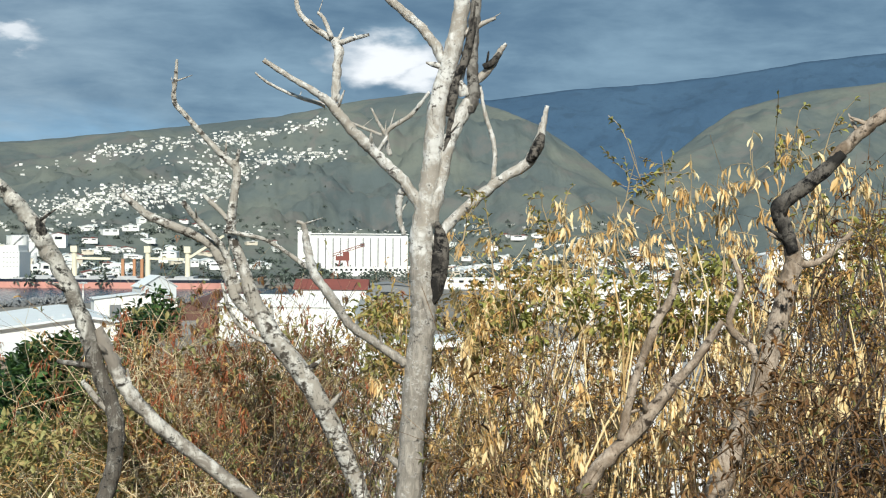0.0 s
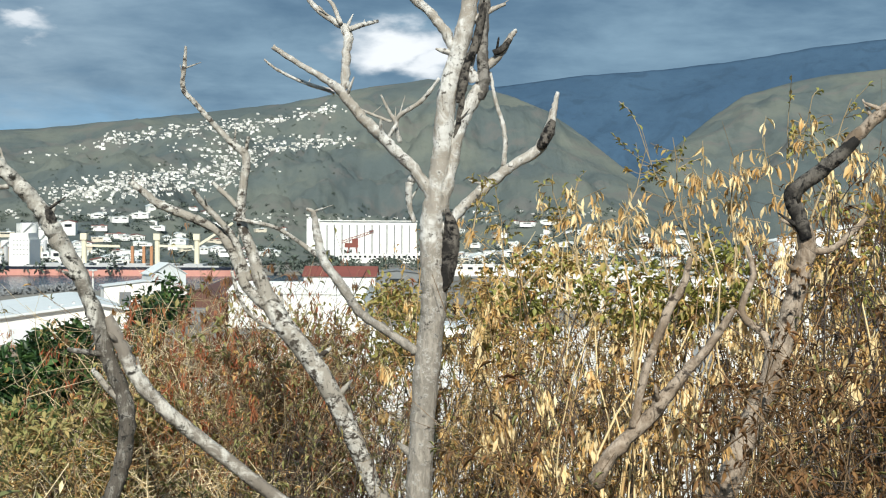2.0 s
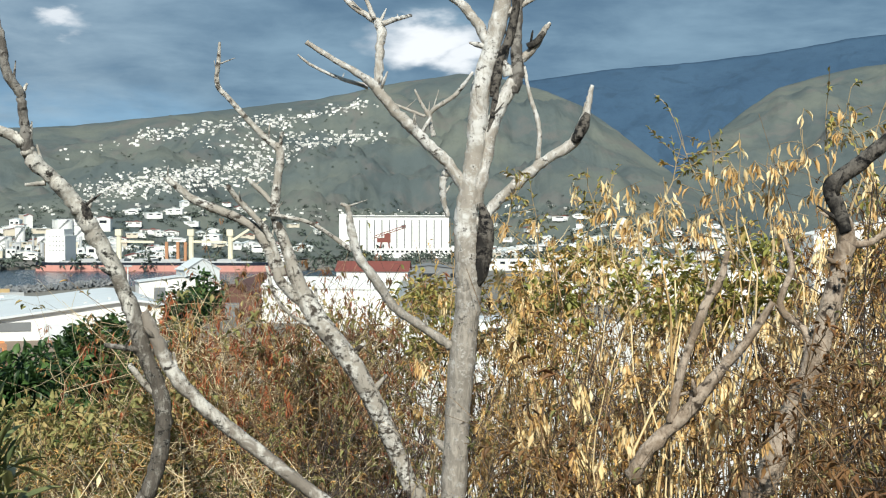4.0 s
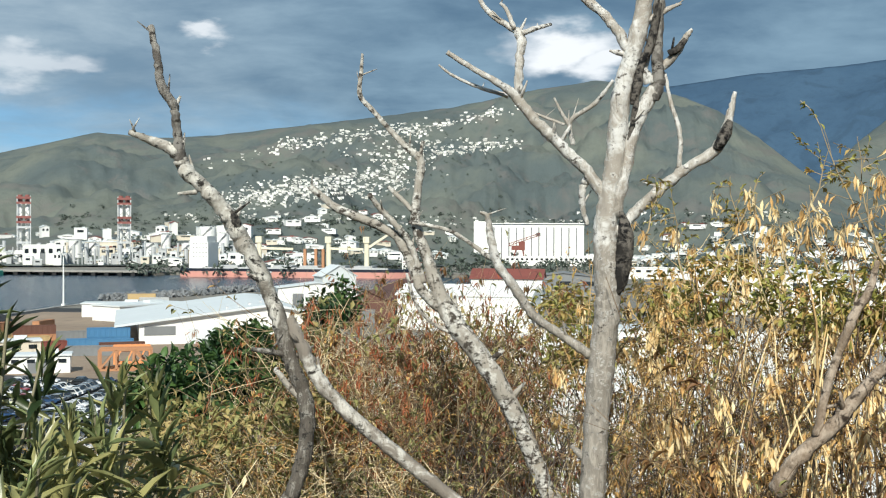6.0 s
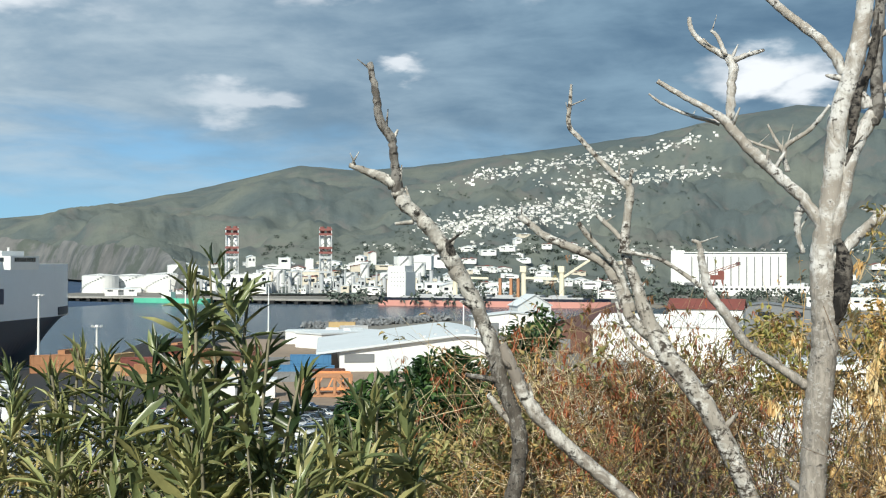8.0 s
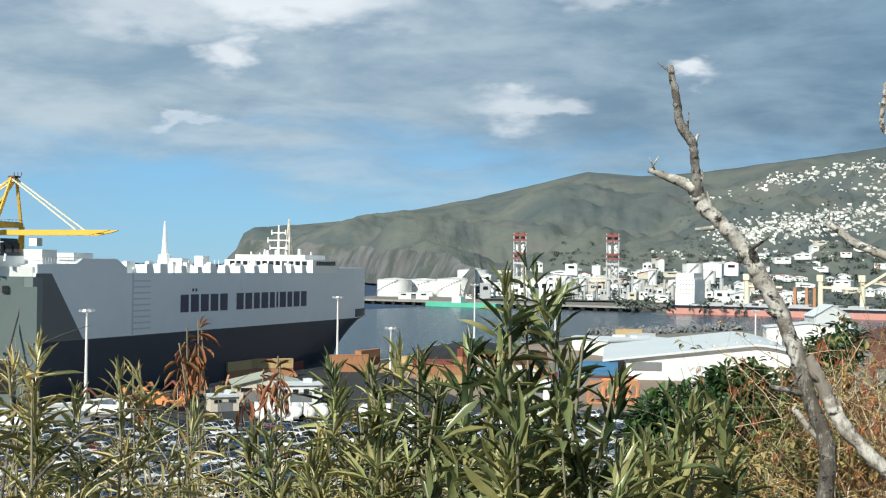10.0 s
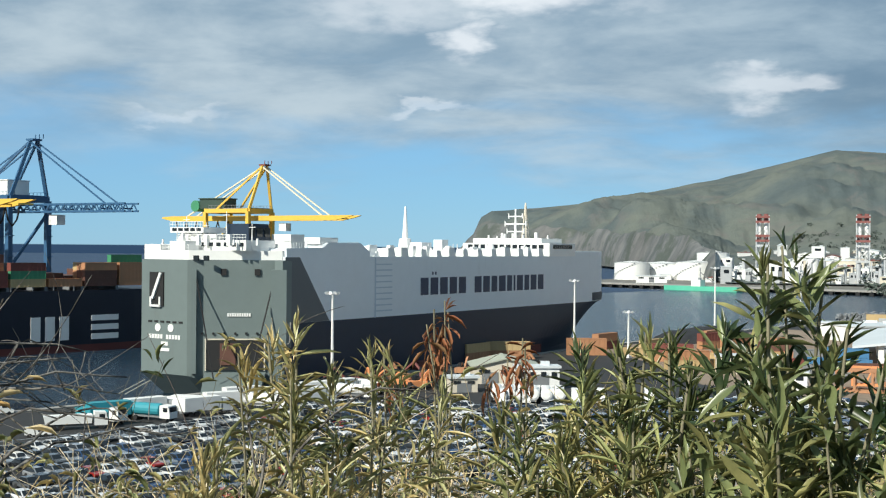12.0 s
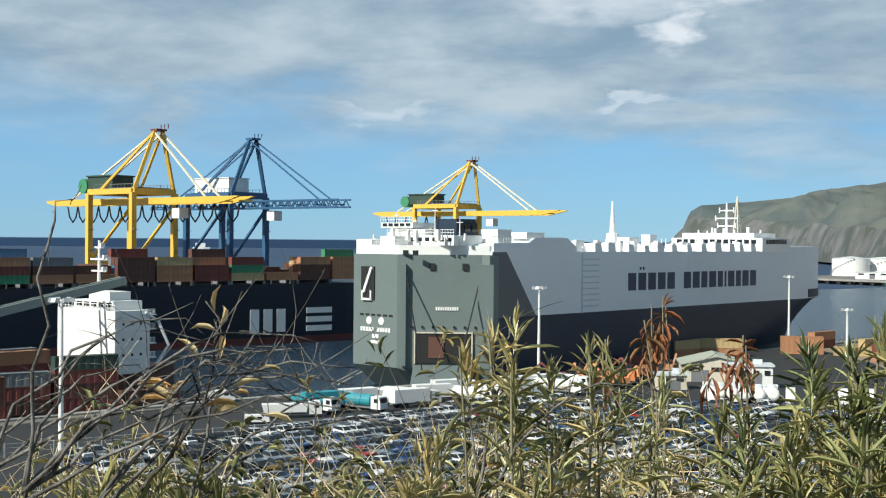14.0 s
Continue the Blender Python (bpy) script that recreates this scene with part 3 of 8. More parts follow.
solid("side_mountain", ridge_mesh("side_mountain", RIGHT_RIDGE, [(-8, 1900), (-45, 1700)], [(-8, 2400), (-14, 3300), (-45, 3300)], -45, -8, 220, 50, 1.0, 14.0, 1.0), M_SLOPE_HAZE,
      "green-brown mountain spur beside a deep ravine, greyed by painted haze", "mountain", "structure")

CLIFF_TOP = [(41.6, -0.3), (41.0, 0.4)] + [(40.6 - 0.22 * i, 1.02 - 0.006 * i + 0.30 * noise.noise((i * 0.31, 0.5, 2.0)) + 0.16 * noise.noise((i * 0.9, 3.5, 1.0))) for i in range(46)] + [(30.0, 0.1), (29.0, -0.1)]
solid("sea_cliff", ridge_mesh("sea_cliff", CLIFF_TOP, [(41.5, 3230), (36, 2540), (32, 1640), (29, 1150)], [(41.5, 3330), (36, 2660), (32, 1790), (29, 1290)], 29.5, 41.5, 260, 30, 1.6, 21.0, 0.7), M_CLIFF,
      "pale grey rock cliff at the foot of the cape", "cliff", "structure")

# paved areas
g = Geo()
g.prism([(-219.5, 112), (-218, 165), (-211, 176.5), (-234.2, 330), (-241.5, 495), (-190, 495), (-150, 300), (-60, 250), (-60, 40), (-210, 40)], QUAY - 0.5, QUAY + 0.01)
solid("pavement", g, M_ASPHALT, "dark asphalt apron and car park by the quay", "pavement", "structure")
g = Geo()
g.prism([(-52, 60), (180, 60), (260, 420), (-58, 420)], QUAY - 0.5, QUAY + 0.012)
solid("gravel_yard", g, M_PALE, "pale gravel yard below the hillside", "yard", "structure")
g = Geo()
for (ax, ay), (bx, by) in zip(LAND[0:6], LAND[1:7]):
    d = Vector((bx - ax, by - ay)).normalized()
    n2 = Vector((d.y, -d.x))
    g.prism([(ax, ay), (ax + n2.x * 2.2, ay + n2.y * 2.2), (bx + n2.x * 2.2, by + n2.y * 2.2), (bx, by)][::1], -5.0, QUAY + 0.35)
solid("quay_edge", g, M_CONCRETE, "weathered concrete quay wall and kerb", "quay", "structure")


# ---- ships ----
def hull(geo, sections, levels, shape, reach=None):
    """A hull: rows of half-breadths from stern to bow at heights, mirrored."""
    rows = []
    for z in levels:
        row = [reach(x, z) if reach else x for x in sections]
        rows.append([(x, shape(x, z), z) for x in row])
    n = len(sections)
    for side in (1, -1):
        base = len(geo.v)
        pts = [(x, side * b, z) for row in rows for x, b, z in row]
        faces = []
        for i in range(len(levels) - 1):
            for j in range(n - 1):
                q = (i * n + j, i * n + j + 1, (i + 1) * n + j + 1, (i + 1) * n + j)
                faces.append(q if side < 0 else q[::-1])
        geo.add(pts, faces)
    # deck and transom
    top, low = rows[-1], rows[0]
    m = len(geo.v)
    geo.add([(x, b, z) for x, b, z in top] + [(x, -b, z) for x, b, z in top], [(j, j + 1, n + j + 1, n + j)[::-1] for j in range(n - 1)])
    geo.add([(x, b, z) for x, b, z in low] + [(x, -b, z) for x, b, z in low], [(j, j + 1, n + j + 1, n + j) for j in range(n - 1)])
    col = [(row[0][0], row[0][1], row[0][2]) for row in rows]
    k = len(col)
    geo.add([(x, b, z) for x, b, z in col] + [(x, -b, z) for x, b, z in col], [(j, k + j, k + j + 1, j + 1) for j in range(k - 1)])


def letters_as_bars(geo, widths, x0, z0, height, y, gap, thick=0.12):
    """Plain upright bars standing for a painted name: one block for each letter."""
    x = x0
    for w in widths:
        if w > 0:
            geo.box(x + w / 2, y, z0 + height / 2, w, thick, height)
        x += abs(w) + gap
    return x


def make_car_carrier():
    """Local x from stern to bow, y to port, z up from the waterline. Starboard (negative y) faces the town."""
    ship = thing("car_carrier", "huge grey and navy vehicle carrier moored stern-on at the quay", "ship", CARRIER)
    L, B, DECK, LINE = 187.0, 16.1, 33.4, 17.4
    CH = 14.3   # the angled quarter, along the ship
    CW = 17.2   # and across it

    def bow_end(z):
        return 207 - 17 * (1 - min(1.0, max(0.0, (z - 2.0) / 15.4))) ** 0.4

    def breadth(x, z):
        b = B
        full = 1.0
        flare = min(1.0, max(0.0, (z - 2.0) / 15.4))
        start, end = 114 + 48 * flare, bow_end(z)
        if x > start:
            u = min(1.0, (x - start) / (end - start))
            full = max(0.0, 1 - u ** (2.0 + 1.0 * flare))
        return max(0.05, b * full)

    xs = [CH] + [CH + (124 - CH) * i / 8 for i in range(1, 9)] + [124 + 83 * i / 30 for i in range(1, 31)]
    # lower dark hull
    g = Geo()
    hull(g, xs, [-3, 0, 3, 7, 11, 14, 16, 16.9, LINE], breadth, lambda x, z: CH + (x - CH) * (bow_end(z) - CH) / (207 - CH))
    part("lower_hull", g, M_HULL_BLUE, ship, "dark navy lower hull")
    g = Geo()
    hull(g, xs, [LINE, LINE + 4, 25, 30, 33.0], breadth)
    part("upper_hull", g, M_HULL_GREY, ship, "light grey upper hull", smooth=False)
    g = Geo()
    g.extrude_y([(CH, LINE + 0.02), (CH + 16.5, LINE + 0.02), (CH + 5.2, 32.9), (CH, 32.9)], -B - 0.07, -B - 0.012)
    part("quarter_panel", g, M_QUARTER, ship, "dark grey painted quarter with a slanting edge")
    # raised sides of the garage decks
    g = Geo()
    g.extrude_y([(CH + 0.5, 32.9), (CH + 33, 32.9), (CH + 33, 34.2), (CH + 29, 36.4), (CH + 16, 36.4), (CH + 14, 35.2), (CH + 0.5, 35.0)], -B + 0.03, B - 0.03)
    part("garage_deck", g, M_HULL_GREY, ship)
    g = Geo()
    for i in range(12):
        s = rng.uniform(0.75, 1.2)
        g.box(56 + i * 7.6 + rng.uniform(-1.2, 1.2), -B + 1.4, 33.0 + 1.1 * s, 3.2 * s, 2.6, 2.2 * s, top=0.8)
        g.box(56 + i * 7.6, B - 1.4, 34.0, 3.4, 2.6, 2.2, top=0.85)
    split("deck_vent", g, M_WHITE, ship)
    # bow bulwark
    g = Geo()
    hull(g, [162 + 45 * i / 18 for i in range(19)], [33.0, 34.6], breadth)
    part("bow_bulwark", g, M_HULL_GREY, ship)
    # proud dark band round the bow; its colour stands for the mooring deck's shade
    g = Geo()
    hull(g, [176 + 31 * i / 16 for i in range(17)], [LINE + 0.3, LINE + 3.0], lambda x, z: breadth(x, LINE + 8) * 1.012 + 0.06)
    part("mooring_deck", g, M_HULL_BLUE, ship, "proud dark band at the bow for the shade inside the open mooring deck")
    # transom and angled quarter
    g = Geo()
    out = [(0, B), (0, -B + CW), (0.6, -B + CW - 0.8), (CH - 0.4, -B + 0.3), (CH, -B), (CH + 0.01, B)]
    g.prism(out, 5.4, DECK - 1.2)
    part("stern_block", g, M_STERN_GREY, ship, "green-grey angled stern")
    g = Geo()
    g.add([(0.0, B, 5.4), (0.0, -B + CW, 5.4), (CH, -B, 5.4), (CH, B, 5.4), (7, B - 2, -1), (7, -B + CW, -1), (CH, -B + 2, -1), (CH, B - 2, -1)], [(0, 1, 5, 4), (1, 2, 6, 5), (2, 3, 7, 6), (3, 0, 4, 7), (4, 5, 6, 7)])
    part("stern_counter", g, M_STERN_GREY, ship)
    # a frame for things on the angled quarter: u along it to starboard, w out of it
    a, b = Vector((0.6, -B + CW - 0.8, 0)), Vector((CH - 0.4, -B + 0.3, 0))
    u = (b - a).normalized()
    w = Vector((u.y, -u.x, 0))
    face = Matrix(((u.x, -w.x, 0, a.x), (u.y, -w.y, 0, a.y), (0, 0, 1, 0), (0, 0, 0, 1)))
    wide = (b - a).length
    g = Geo()
    g.box(wide * 0.48, -0.15, 10.2, 13.2, 0.5, 7.0, m=face)
    hatch = part("ramp_door_opening", g, M_DARK, ship, "dark open stern door")
    g = Geo()
    for cx, cz, sx, sz in ((wide * 0.48, 13.85, 13.9, 0.3), (wide * 0.48 - 6.75, 10.2, 0.3, 7.2), (wide * 0.48 + 6.75, 10.2, 0.3, 7.2)):
        g.box(cx, -0.35, cz, sx, 0.5, sz, m=face)
    part("door_frame", g, M_BEIGE, hatch)
    g = Geo()
    g.box(wide * 0.40, -0.45, 10.4, 3.6, 0.3, 5.0, m=face)
    part("inner_bulkhead", g, M_BROWN, hatch)
    g = Geo()
    pts = [face @ Vector(p) for p in ((wide * 0.48 - 7, -0.4, 6.2), (wide * 0.48 + 7, -0.4, 6.2), (wide * 0.48 + 6, -24, 2.6), (wide * 0.48 - 6, -24, 2.6))]
    low = [p - Vector((0, 0, 0.9)) for p in pts]
    g.add(pts + low, [(0, 3, 2, 1), (4, 5, 6, 7), (0, 1, 5, 4), (1, 2, 6, 5), (2, 3, 7, 6), (3, 0, 4, 7)])
    part("stern_ramp", g, M_STERN_GREY, ship, "lowered grey vehicle ramp")
    g = Geo()
    for sx in (-1, 1):
        g.beam(face @ Vector((wide * 0.48 + sx * 9.0, -0.6, 28.5)), face @ Vector((wide * 0.48 + sx * 4, -12, 6.0)), 0.25)
    split("ramp_cable", g, M_DARK, ship)
    g = Geo()
    g.box(wide - 0.9, -1.6, 20.0, 3.6, 3.6, 20.0, m=face)
    g.box(0.6, -0.7, 18.0, 1.2, 1.4, 24.0, m=face)
    g.box(CH - 1.0, -B - 0.3, 22.0, 3.2, 2.4, 20.0)
    split("stern_trunk", g, M_STERN_GREY, ship)
    g = Geo()
    for i in range(7):
        g.box(wide * 0.48 - 7.5 + i * 2.5, -0.25, 15.2, 0.45, 0.4, 0.45, m=face)
    for cx, cz in ((wide * 0.35, 28.2), (wide * 0.72, 28.2)):
        g.box(cx, -0.2, cz + 1.2, 1.3, 0.5, 1.5, m=face)
    split("fairlead", g, M_DARK, ship)
    # transom: recess with pilot ladder, name as bars
    g = Geo()
    g.box(-0.1, B - 5.2, 25.2, 0.4, 4.6, 8.0)
    recess = part("transom_recess", g, M_DARK, ship)
    g = Geo()
    g.beam((-0.4, B - 6.8, 29.0), (-0.5, B - 4.2, 23.0), 0.7)
    for dy in (-1.5, 1.5):
        g.box(-0.4, B - 5.0 + dy, 22.3, 0.4, 0.5, 2.2)
    g.box(-0.4, B - 5.0, 21.3, 0.4, 3.6, 0.5)
    part("recess_ladder", g, M_WHITE, recess)
    g = Geo()
    for k in range(11):
        if k != 5:
            g.box(-0.06, B - 3.0 - k * 0.95, 14.1, 0.15, 0.7, 1.0)
    g.box(-0.06, B - 7.8, 12.5, 0.15, 2.2, 0.9)
    g.box(-0.06, B - 7.8, 11.1, 0.15, 3.2, 0.7)
    split("stern_name_bar", g, M_WHITE, ship, "white bar of the painted ship name")
    for dy in (5.6, 9.8):
        g = Geo()
        g.tube([(-0.15, B - dy, 16.2), (0.05, B - dy, 16.2)], 0.95, 10)
        part("draught_disc", g, M_WHITE, ship)
    g = Geo()
    for k in range(6):
        g.box(-0.06, B - 3.0 - k * 2.0, 17.6, 0.15, 1.2, 0.45)
    split("slot", g, M_DARK, ship)
    g = Geo()
    for i in range(10):
        g.box(wide * 0.40 + i * 0.55, -0.12, 19.5, 0.42, 0.15, 0.8, m=face)
    split("sign_bar", g, M_WHITE, ship)
    # name on the side, as bars
    g = Geo()
    y = -B - 0.04
    letters_as_bars(g, [3.7] * 5 + [-2.6] + [3.7, 3.6, 3.2, 3.8, 2.8, 0.9, 3.6, 2.8, 3.6, 3.5], 70.3, 22.5, 4.7, y, 1.12)
    for dx in (0.8, 2.3):
        g.box(75.3 + dx, y, 28.4, 0.7, 0.12, 0.8)
    split("name_bar", g, M_LETTER, ship, "navy bar of the painted company name")
    # pilot door stripes
    g = Geo()
    for i in range(9):
        g.box(53.5, -B - 0.03, 19.0 + i * 1.5, 7.0, 0.1, 0.35)
    g.box(49.6, -B - 0.03, 25, 0.5, 0.12, 15.5)
    split("ladder_band", g, M_BAND, ship, "pale blue-grey ladder band on the hull")
    # superstructure at the stern: accommodation and funnel casing
    g = Geo()
    g.box(11.5, 0, 35.6, 10, 22, 2.4)
    g.box(11.5, 8.5, 37.6, 7, 8, 1.8, top=0.9)
    g.box(11.5, 8.5, 39.2, 9, 11, 1.3)
    g.box(9.0, 1.5, 37.4, 3, 4, 1.6)
    g.box(2.2, B - 2.9, 33.4, 3.2, 5.4, 4.6)
    g.box(2.9, B - 11.0, 34.0, 4.4, 5, 5.0)
    g.box(20, -12, 36.4, 5, 6.0, 3.8)
    g.box(32, -12.4, 36.9, 7, 5.0, 1.6)
    split("deckhouse", g, M_WHITE, ship, "white stern deckhouse")
    g = Geo()
    g.prism([(0.5, B - 0.4), (0.5, -B + CW), (CH - 0.2, -B + 0.7), (CH + 2.4, -B + 0.7), (CH + 2.4, B - 0.4)], 32.2, 34.4)
    part("stern_bulwark", g, M_WHITE, ship)
    g = Geo()
    g.box(13, -5.5, 38.6, 8, 8, 4.2, top=0.85)
    part("funnel", g, M_HULL_BLUE, ship)
    g = Geo()
    for i in range(3):
        g.box(10.4 + i * 2.6, -9.2, 38.7, 1.9, 0.5, 2.2)
    for i in range(6):
        g.box(0.9, 12 - i * 3.2, 32.6, 0.3, 1.6, 1.2)
    split("window", g, M_GLASS, ship)
    g = Geo()
    for i in range(30):
        x = 14 + i * 0.97
        g.beam((x, -B + 0.4, 34.9), (x, -B + 0.4, 36.6), 0.09)
    g.beam((14, -B + 0.4, 36.6), (43, -B + 0.4, 36.6), 0.1)
    g.beam((14, -B + 0.4, 35.8), (43, -B + 0.4, 35.8), 0.08)
    part("stern_rail", g, M_WHITE, ship)
    g = Geo()
    for z, y0, y1, x in ((36.8, -11, 11, 6.4), (34.4, 2, 15, 1.2), (39.9, 3, 14, 6.9)):
        n = int((y1 - y0) / 0.9)
        for i in range(n + 1):
            y = y0 + (y1 - y0) * i / n
            g.beam((x, y, z), (x, y, z + 1.3), 0.08)
        for dz in (0.65, 1.3):
            g.beam((x, y0, z + dz), (x, y1, z + dz), 0.1)
    part("stern_cross_rail", g, M_WHITE, ship)
    g = Geo()
    for i in range(9):
        g.box(6.45, -9.6 + i * 2.4, 35.8, 0.2, 1.3, 0.9)
    for i in range(5):
        g.box(6.95, 4.5 + i * 2.0, 39.3, 0.2, 1.4, 0.7)
    split("window", g, M_GLASS, ship)
    for y, h in ((-3, 6.5), (3.5, 4.0), (10, 5.5), (13.2, 3.0), (-11, 3.6)):
        g = Geo()
        g.tube([(8.5, y, 34.0), (8.5, y, 37.0 + h)], [0.22, 0.1], 6)
        g.beam((8.5, y - 1.0, 36.2 + h), (8.5, y + 1.0, 36.2 + h), 0.14)
        part("aerial", g, M_WHITE, ship)
    # bridge forward
    g = Geo()
    g.box(152, 0, 35.0, 18, 33.0, 4.2)
    g.box(151, 0, 37.9, 14, 26, 1.6)
    bridge = part("bridge", g, M_WHITE, ship, "white navigating bridge")
    g = Geo()
    for i in range(9):
        g.box(146 + i * 1.5, -16.56, 36.0, 1.1, 0.2, 1.3)
    for i in range(12):
        g.box(142.9, -13.5 + i * 2.45, 36.0, 0.2, 1.7, 1.3)
    split("window", g, M_GLASS, bridge)
    g = Geo()
    g.tube([(148, -1, 38), (148, -1, 48.5)], [0.5, 0.25], 8)
    for z, s in ((41, 3.2), (43.5, 4.0), (46, 2.6)):
        g.beam((148, -1 - s, z), (148, -1 + s, z), 0.4)
        for k in (-1, 1):
            g.beam((148, -1 + k * s, z - 0.7), (148, -1 + k * s, z + 1.0), 0.3)
    part("radar_mast", g, M_WHITE, ship)
    g = Geo()
    g.tube([(137, 2, 33), (137, 2, 37)], [2.0, 0.8], 8)
    part("vent", g, M_WHITE, ship)
    g = Geo()
    for dx, dy in ((-1.6, -1.2), (1.6, -1.2), (0, 1.6)):
        g.beam((160 + dx, 2 + dy, 36), (160, 2, 51), 0.35)
    for z in (39, 42, 46):
        k = (51 - z) / 15
        g.beam((160 - 1.6 * k, 2 - 1.2 * k, z), (160 + 1.6 * k, 2 - 1.2 * k, z), 0.25)
    part("foremast", g, M_BEIGE, ship, "tan lattice foremast")
    g = Geo()
    g.tube([(90, 3, 33), (90, 3, 38), (90, 3, 38.2), (90, 3, 47.5)], [2.4, 1.7, 0.9, 0.25], 10)
    g.box(88, -4, 35.2, 5, 4, 3.4)
    g.box(100, -3, 35.6, 3.4, 3, 4.4)
    part("vent_mast", g, M_WHITE, ship)
    g = Geo()
    for k in range(46):
        x, y, s = rng.uniform(48, 142), rng.uniform(-13.5, -6), rng.uniform(0.5, 1.5)
        g.box(x, y, 33 + s * 1.0, s * rng.uniform(0.7, 2.0), s, s * 2.2, top=rng.uniform(0.6, 1.0))
    for k in range(26):
        x, y, s = rng.uniform(2, 17), rng.uniform(-13, 13), rng.uniform(0.4, 1.1)
        g.box(x, y, 35.8 + s, s, s, s * 2.6, top=rng.uniform(0.5, 1.0))
    for k in range(12):
        x, y, s = rng.uniform(145, 158), rng.uniform(-12, 10), rng.uniform(0.4, 0.9)
        g.box(x, y, 38.6 + s, s, s, s * 2.6, top=rng.uniform(0.5, 1.0))
    split("deck_locker", g, M_WHITE, ship)
    g = Geo()
    for k in range(9):
        x, h = rng.uniform(45, 140), rng.uniform(1.6, 4.2)
        g.tube([(x, -9, 33), (x, -9, 33 + h)], [0.16, 0.1], 6)
        part("deck_post", g, M_WHITE, ship)
        g = Geo()
    g = Geo()
    for y in (B - 1.0, B - 3.0):
        g.beam((0.3, y, 3.6), (-13.0, y - 6, 2.2 - 0.2), 0.18)
    split("mooring_line", g, M_BEIGE, ship)
    return ship


# start of the flat side and heading of the carrier
CARRIER_YAW = 90 + 8.9
side_start = Vector((-0.29 - 284.0 * math.sin(radians(51.92)) + 11.6 * math.cos(radians(51.92)), -0.18 + 284.0 * math.cos(radians(51.92)) + 11.6 * math.sin(radians(51.92)), 0))
axis = Vector((math.cos(radians(CARRIER_YAW)), math.sin(radians(CARRIER_YAW)), 0))
port = Vector((-axis.y, axis.x, 0))
origin = side_start - axis * 14.3 + port * 16.1
CARRIER = Matrix.Translation(origin) @ Matrix.Rotation(radians(CARRIER_YAW), 4, "Z")
make_car_carrier()


from mathutils.bvhtree import BVHTree

SLOPE = bpy.data.objects["mountainside"].data
SLOPE_TREE = BVHTree.FromPolygons([v.co for v in SLOPE.vertices], [tuple(p.vertices) for p in SLOPE.polygons])


def land_z(x, y):
    """The height of the land beyond the port."""
    hit = SLOPE_TREE.ray_cast(Vector((x, y, 2000)), Vector((0, 0, -1)))[0]
    return max(QUAY, hit.z) if hit is not None else QUAY

# ---- dead trees ----
def smooth_path(pts, n=3):
    """More points along a limb, with a little wander."""
    pts = [np.array(p, float) for p in pts]
    out = []
    for i in range(len(pts) - 1):
        p0, p1, p2, p3 = pts[max(i - 1, 0)], pts[i], pts[i + 1], pts[min(i + 2, len(pts) - 1)]
        for k in range(n):
            t = k / n
            out.append(0.5 * ((2 * p1) + (-p0 + p2) * t + (2 * p0 - 5 * p1 + 4 * p2 - p3) * t * t + (-p0 + 3 * p1 - 3 * p2 + p3) * t ** 3))
    out.append(pts[-1])
    return out


def dead_tree(label, base, az, limbs, material, root=1.8, lean=0.25, stout=0.88, charred=(), other=None, flat=()):
    """A bare tree: limbs are (sideways, up, radius) in its own upright plane, bent a little in depth."""
    tree = thing("dead_tree", label, "tree", Matrix.Translation(base) @ Matrix.Rotation(radians(az), 4, "Z"))
    for i, limb in enumerate(limbs):
        sway = rng.uniform(-lean, lean) if i and i not in flat else 0.0
        near = -0.035 if i in charred else 0.0
        rows = []
        if i == 0:
            x, z, r = limb[0]
            rows.append((x, 0.0, z - root, r * 1.25))
        n = len(limb)
        for j, (x, z, r) in enumerate(limb):
            rows.append((x, near + (0.0 if i in charred else sway * j / n), z, r))
        rows = [(a, b, c, r * stout) for a, b, c, r in smooth_path(rows, 7)]
        calm = 0.35 if i in charred or rows[0][3] > 0.07 else 1.0
        path = [(p[0] + rng.normal(0, 0.09) * calm * p[3], p[1] + rng.normal(0, 0.14) * calm * p[3], p[2]) for p in rows]
        radii = [max(0.004, p[3] * (1 + rng.normal(0, 0.05) * calm)) for p in rows]
        # old leaf rings and swellings
        q = int(rng.integers(2, 6))
        while q < len(path) - 2 and i not in charred:
            radii[q] *= rng.uniform(1.0, 1.02 if radii[q] > 0.08 else 1.09)
            radii[q + 1] *= rng.uniform(0.985 if radii[q] > 0.08 else 0.94, 0.995)
            q += int(rng.integers(4, 15))
        g = Geo()
        sides = 14 if radii[0] > 0.06 else 8
        g.tube(path, radii, sides, rough=0.17 * (0.5 + 0.5 * calm))
        # broken stubs and knots
        for k in range(len(path) // 14):
            q = int(rng.integers(1, len(path) - 1))
            p, r = Vector(path[q]), radii[q]
            d = Vector((rng.normal(), rng.normal() * 0.5, 0.4 + rng.random())).normalized()
            g.tube([p, p + d * (r + rng.uniform(0.02, 0.07)), p + d * (r + rng.uniform(0.08, 0.14))], [r * 0.42, r * 0.3, r * 0.12], 6, rough=0.3)
        part("trunk" if i == 0 else "limb", g, M_CHAR_SHADE if i in charred else (other or {}).get(i, material), tree, smooth=True)
    return tree

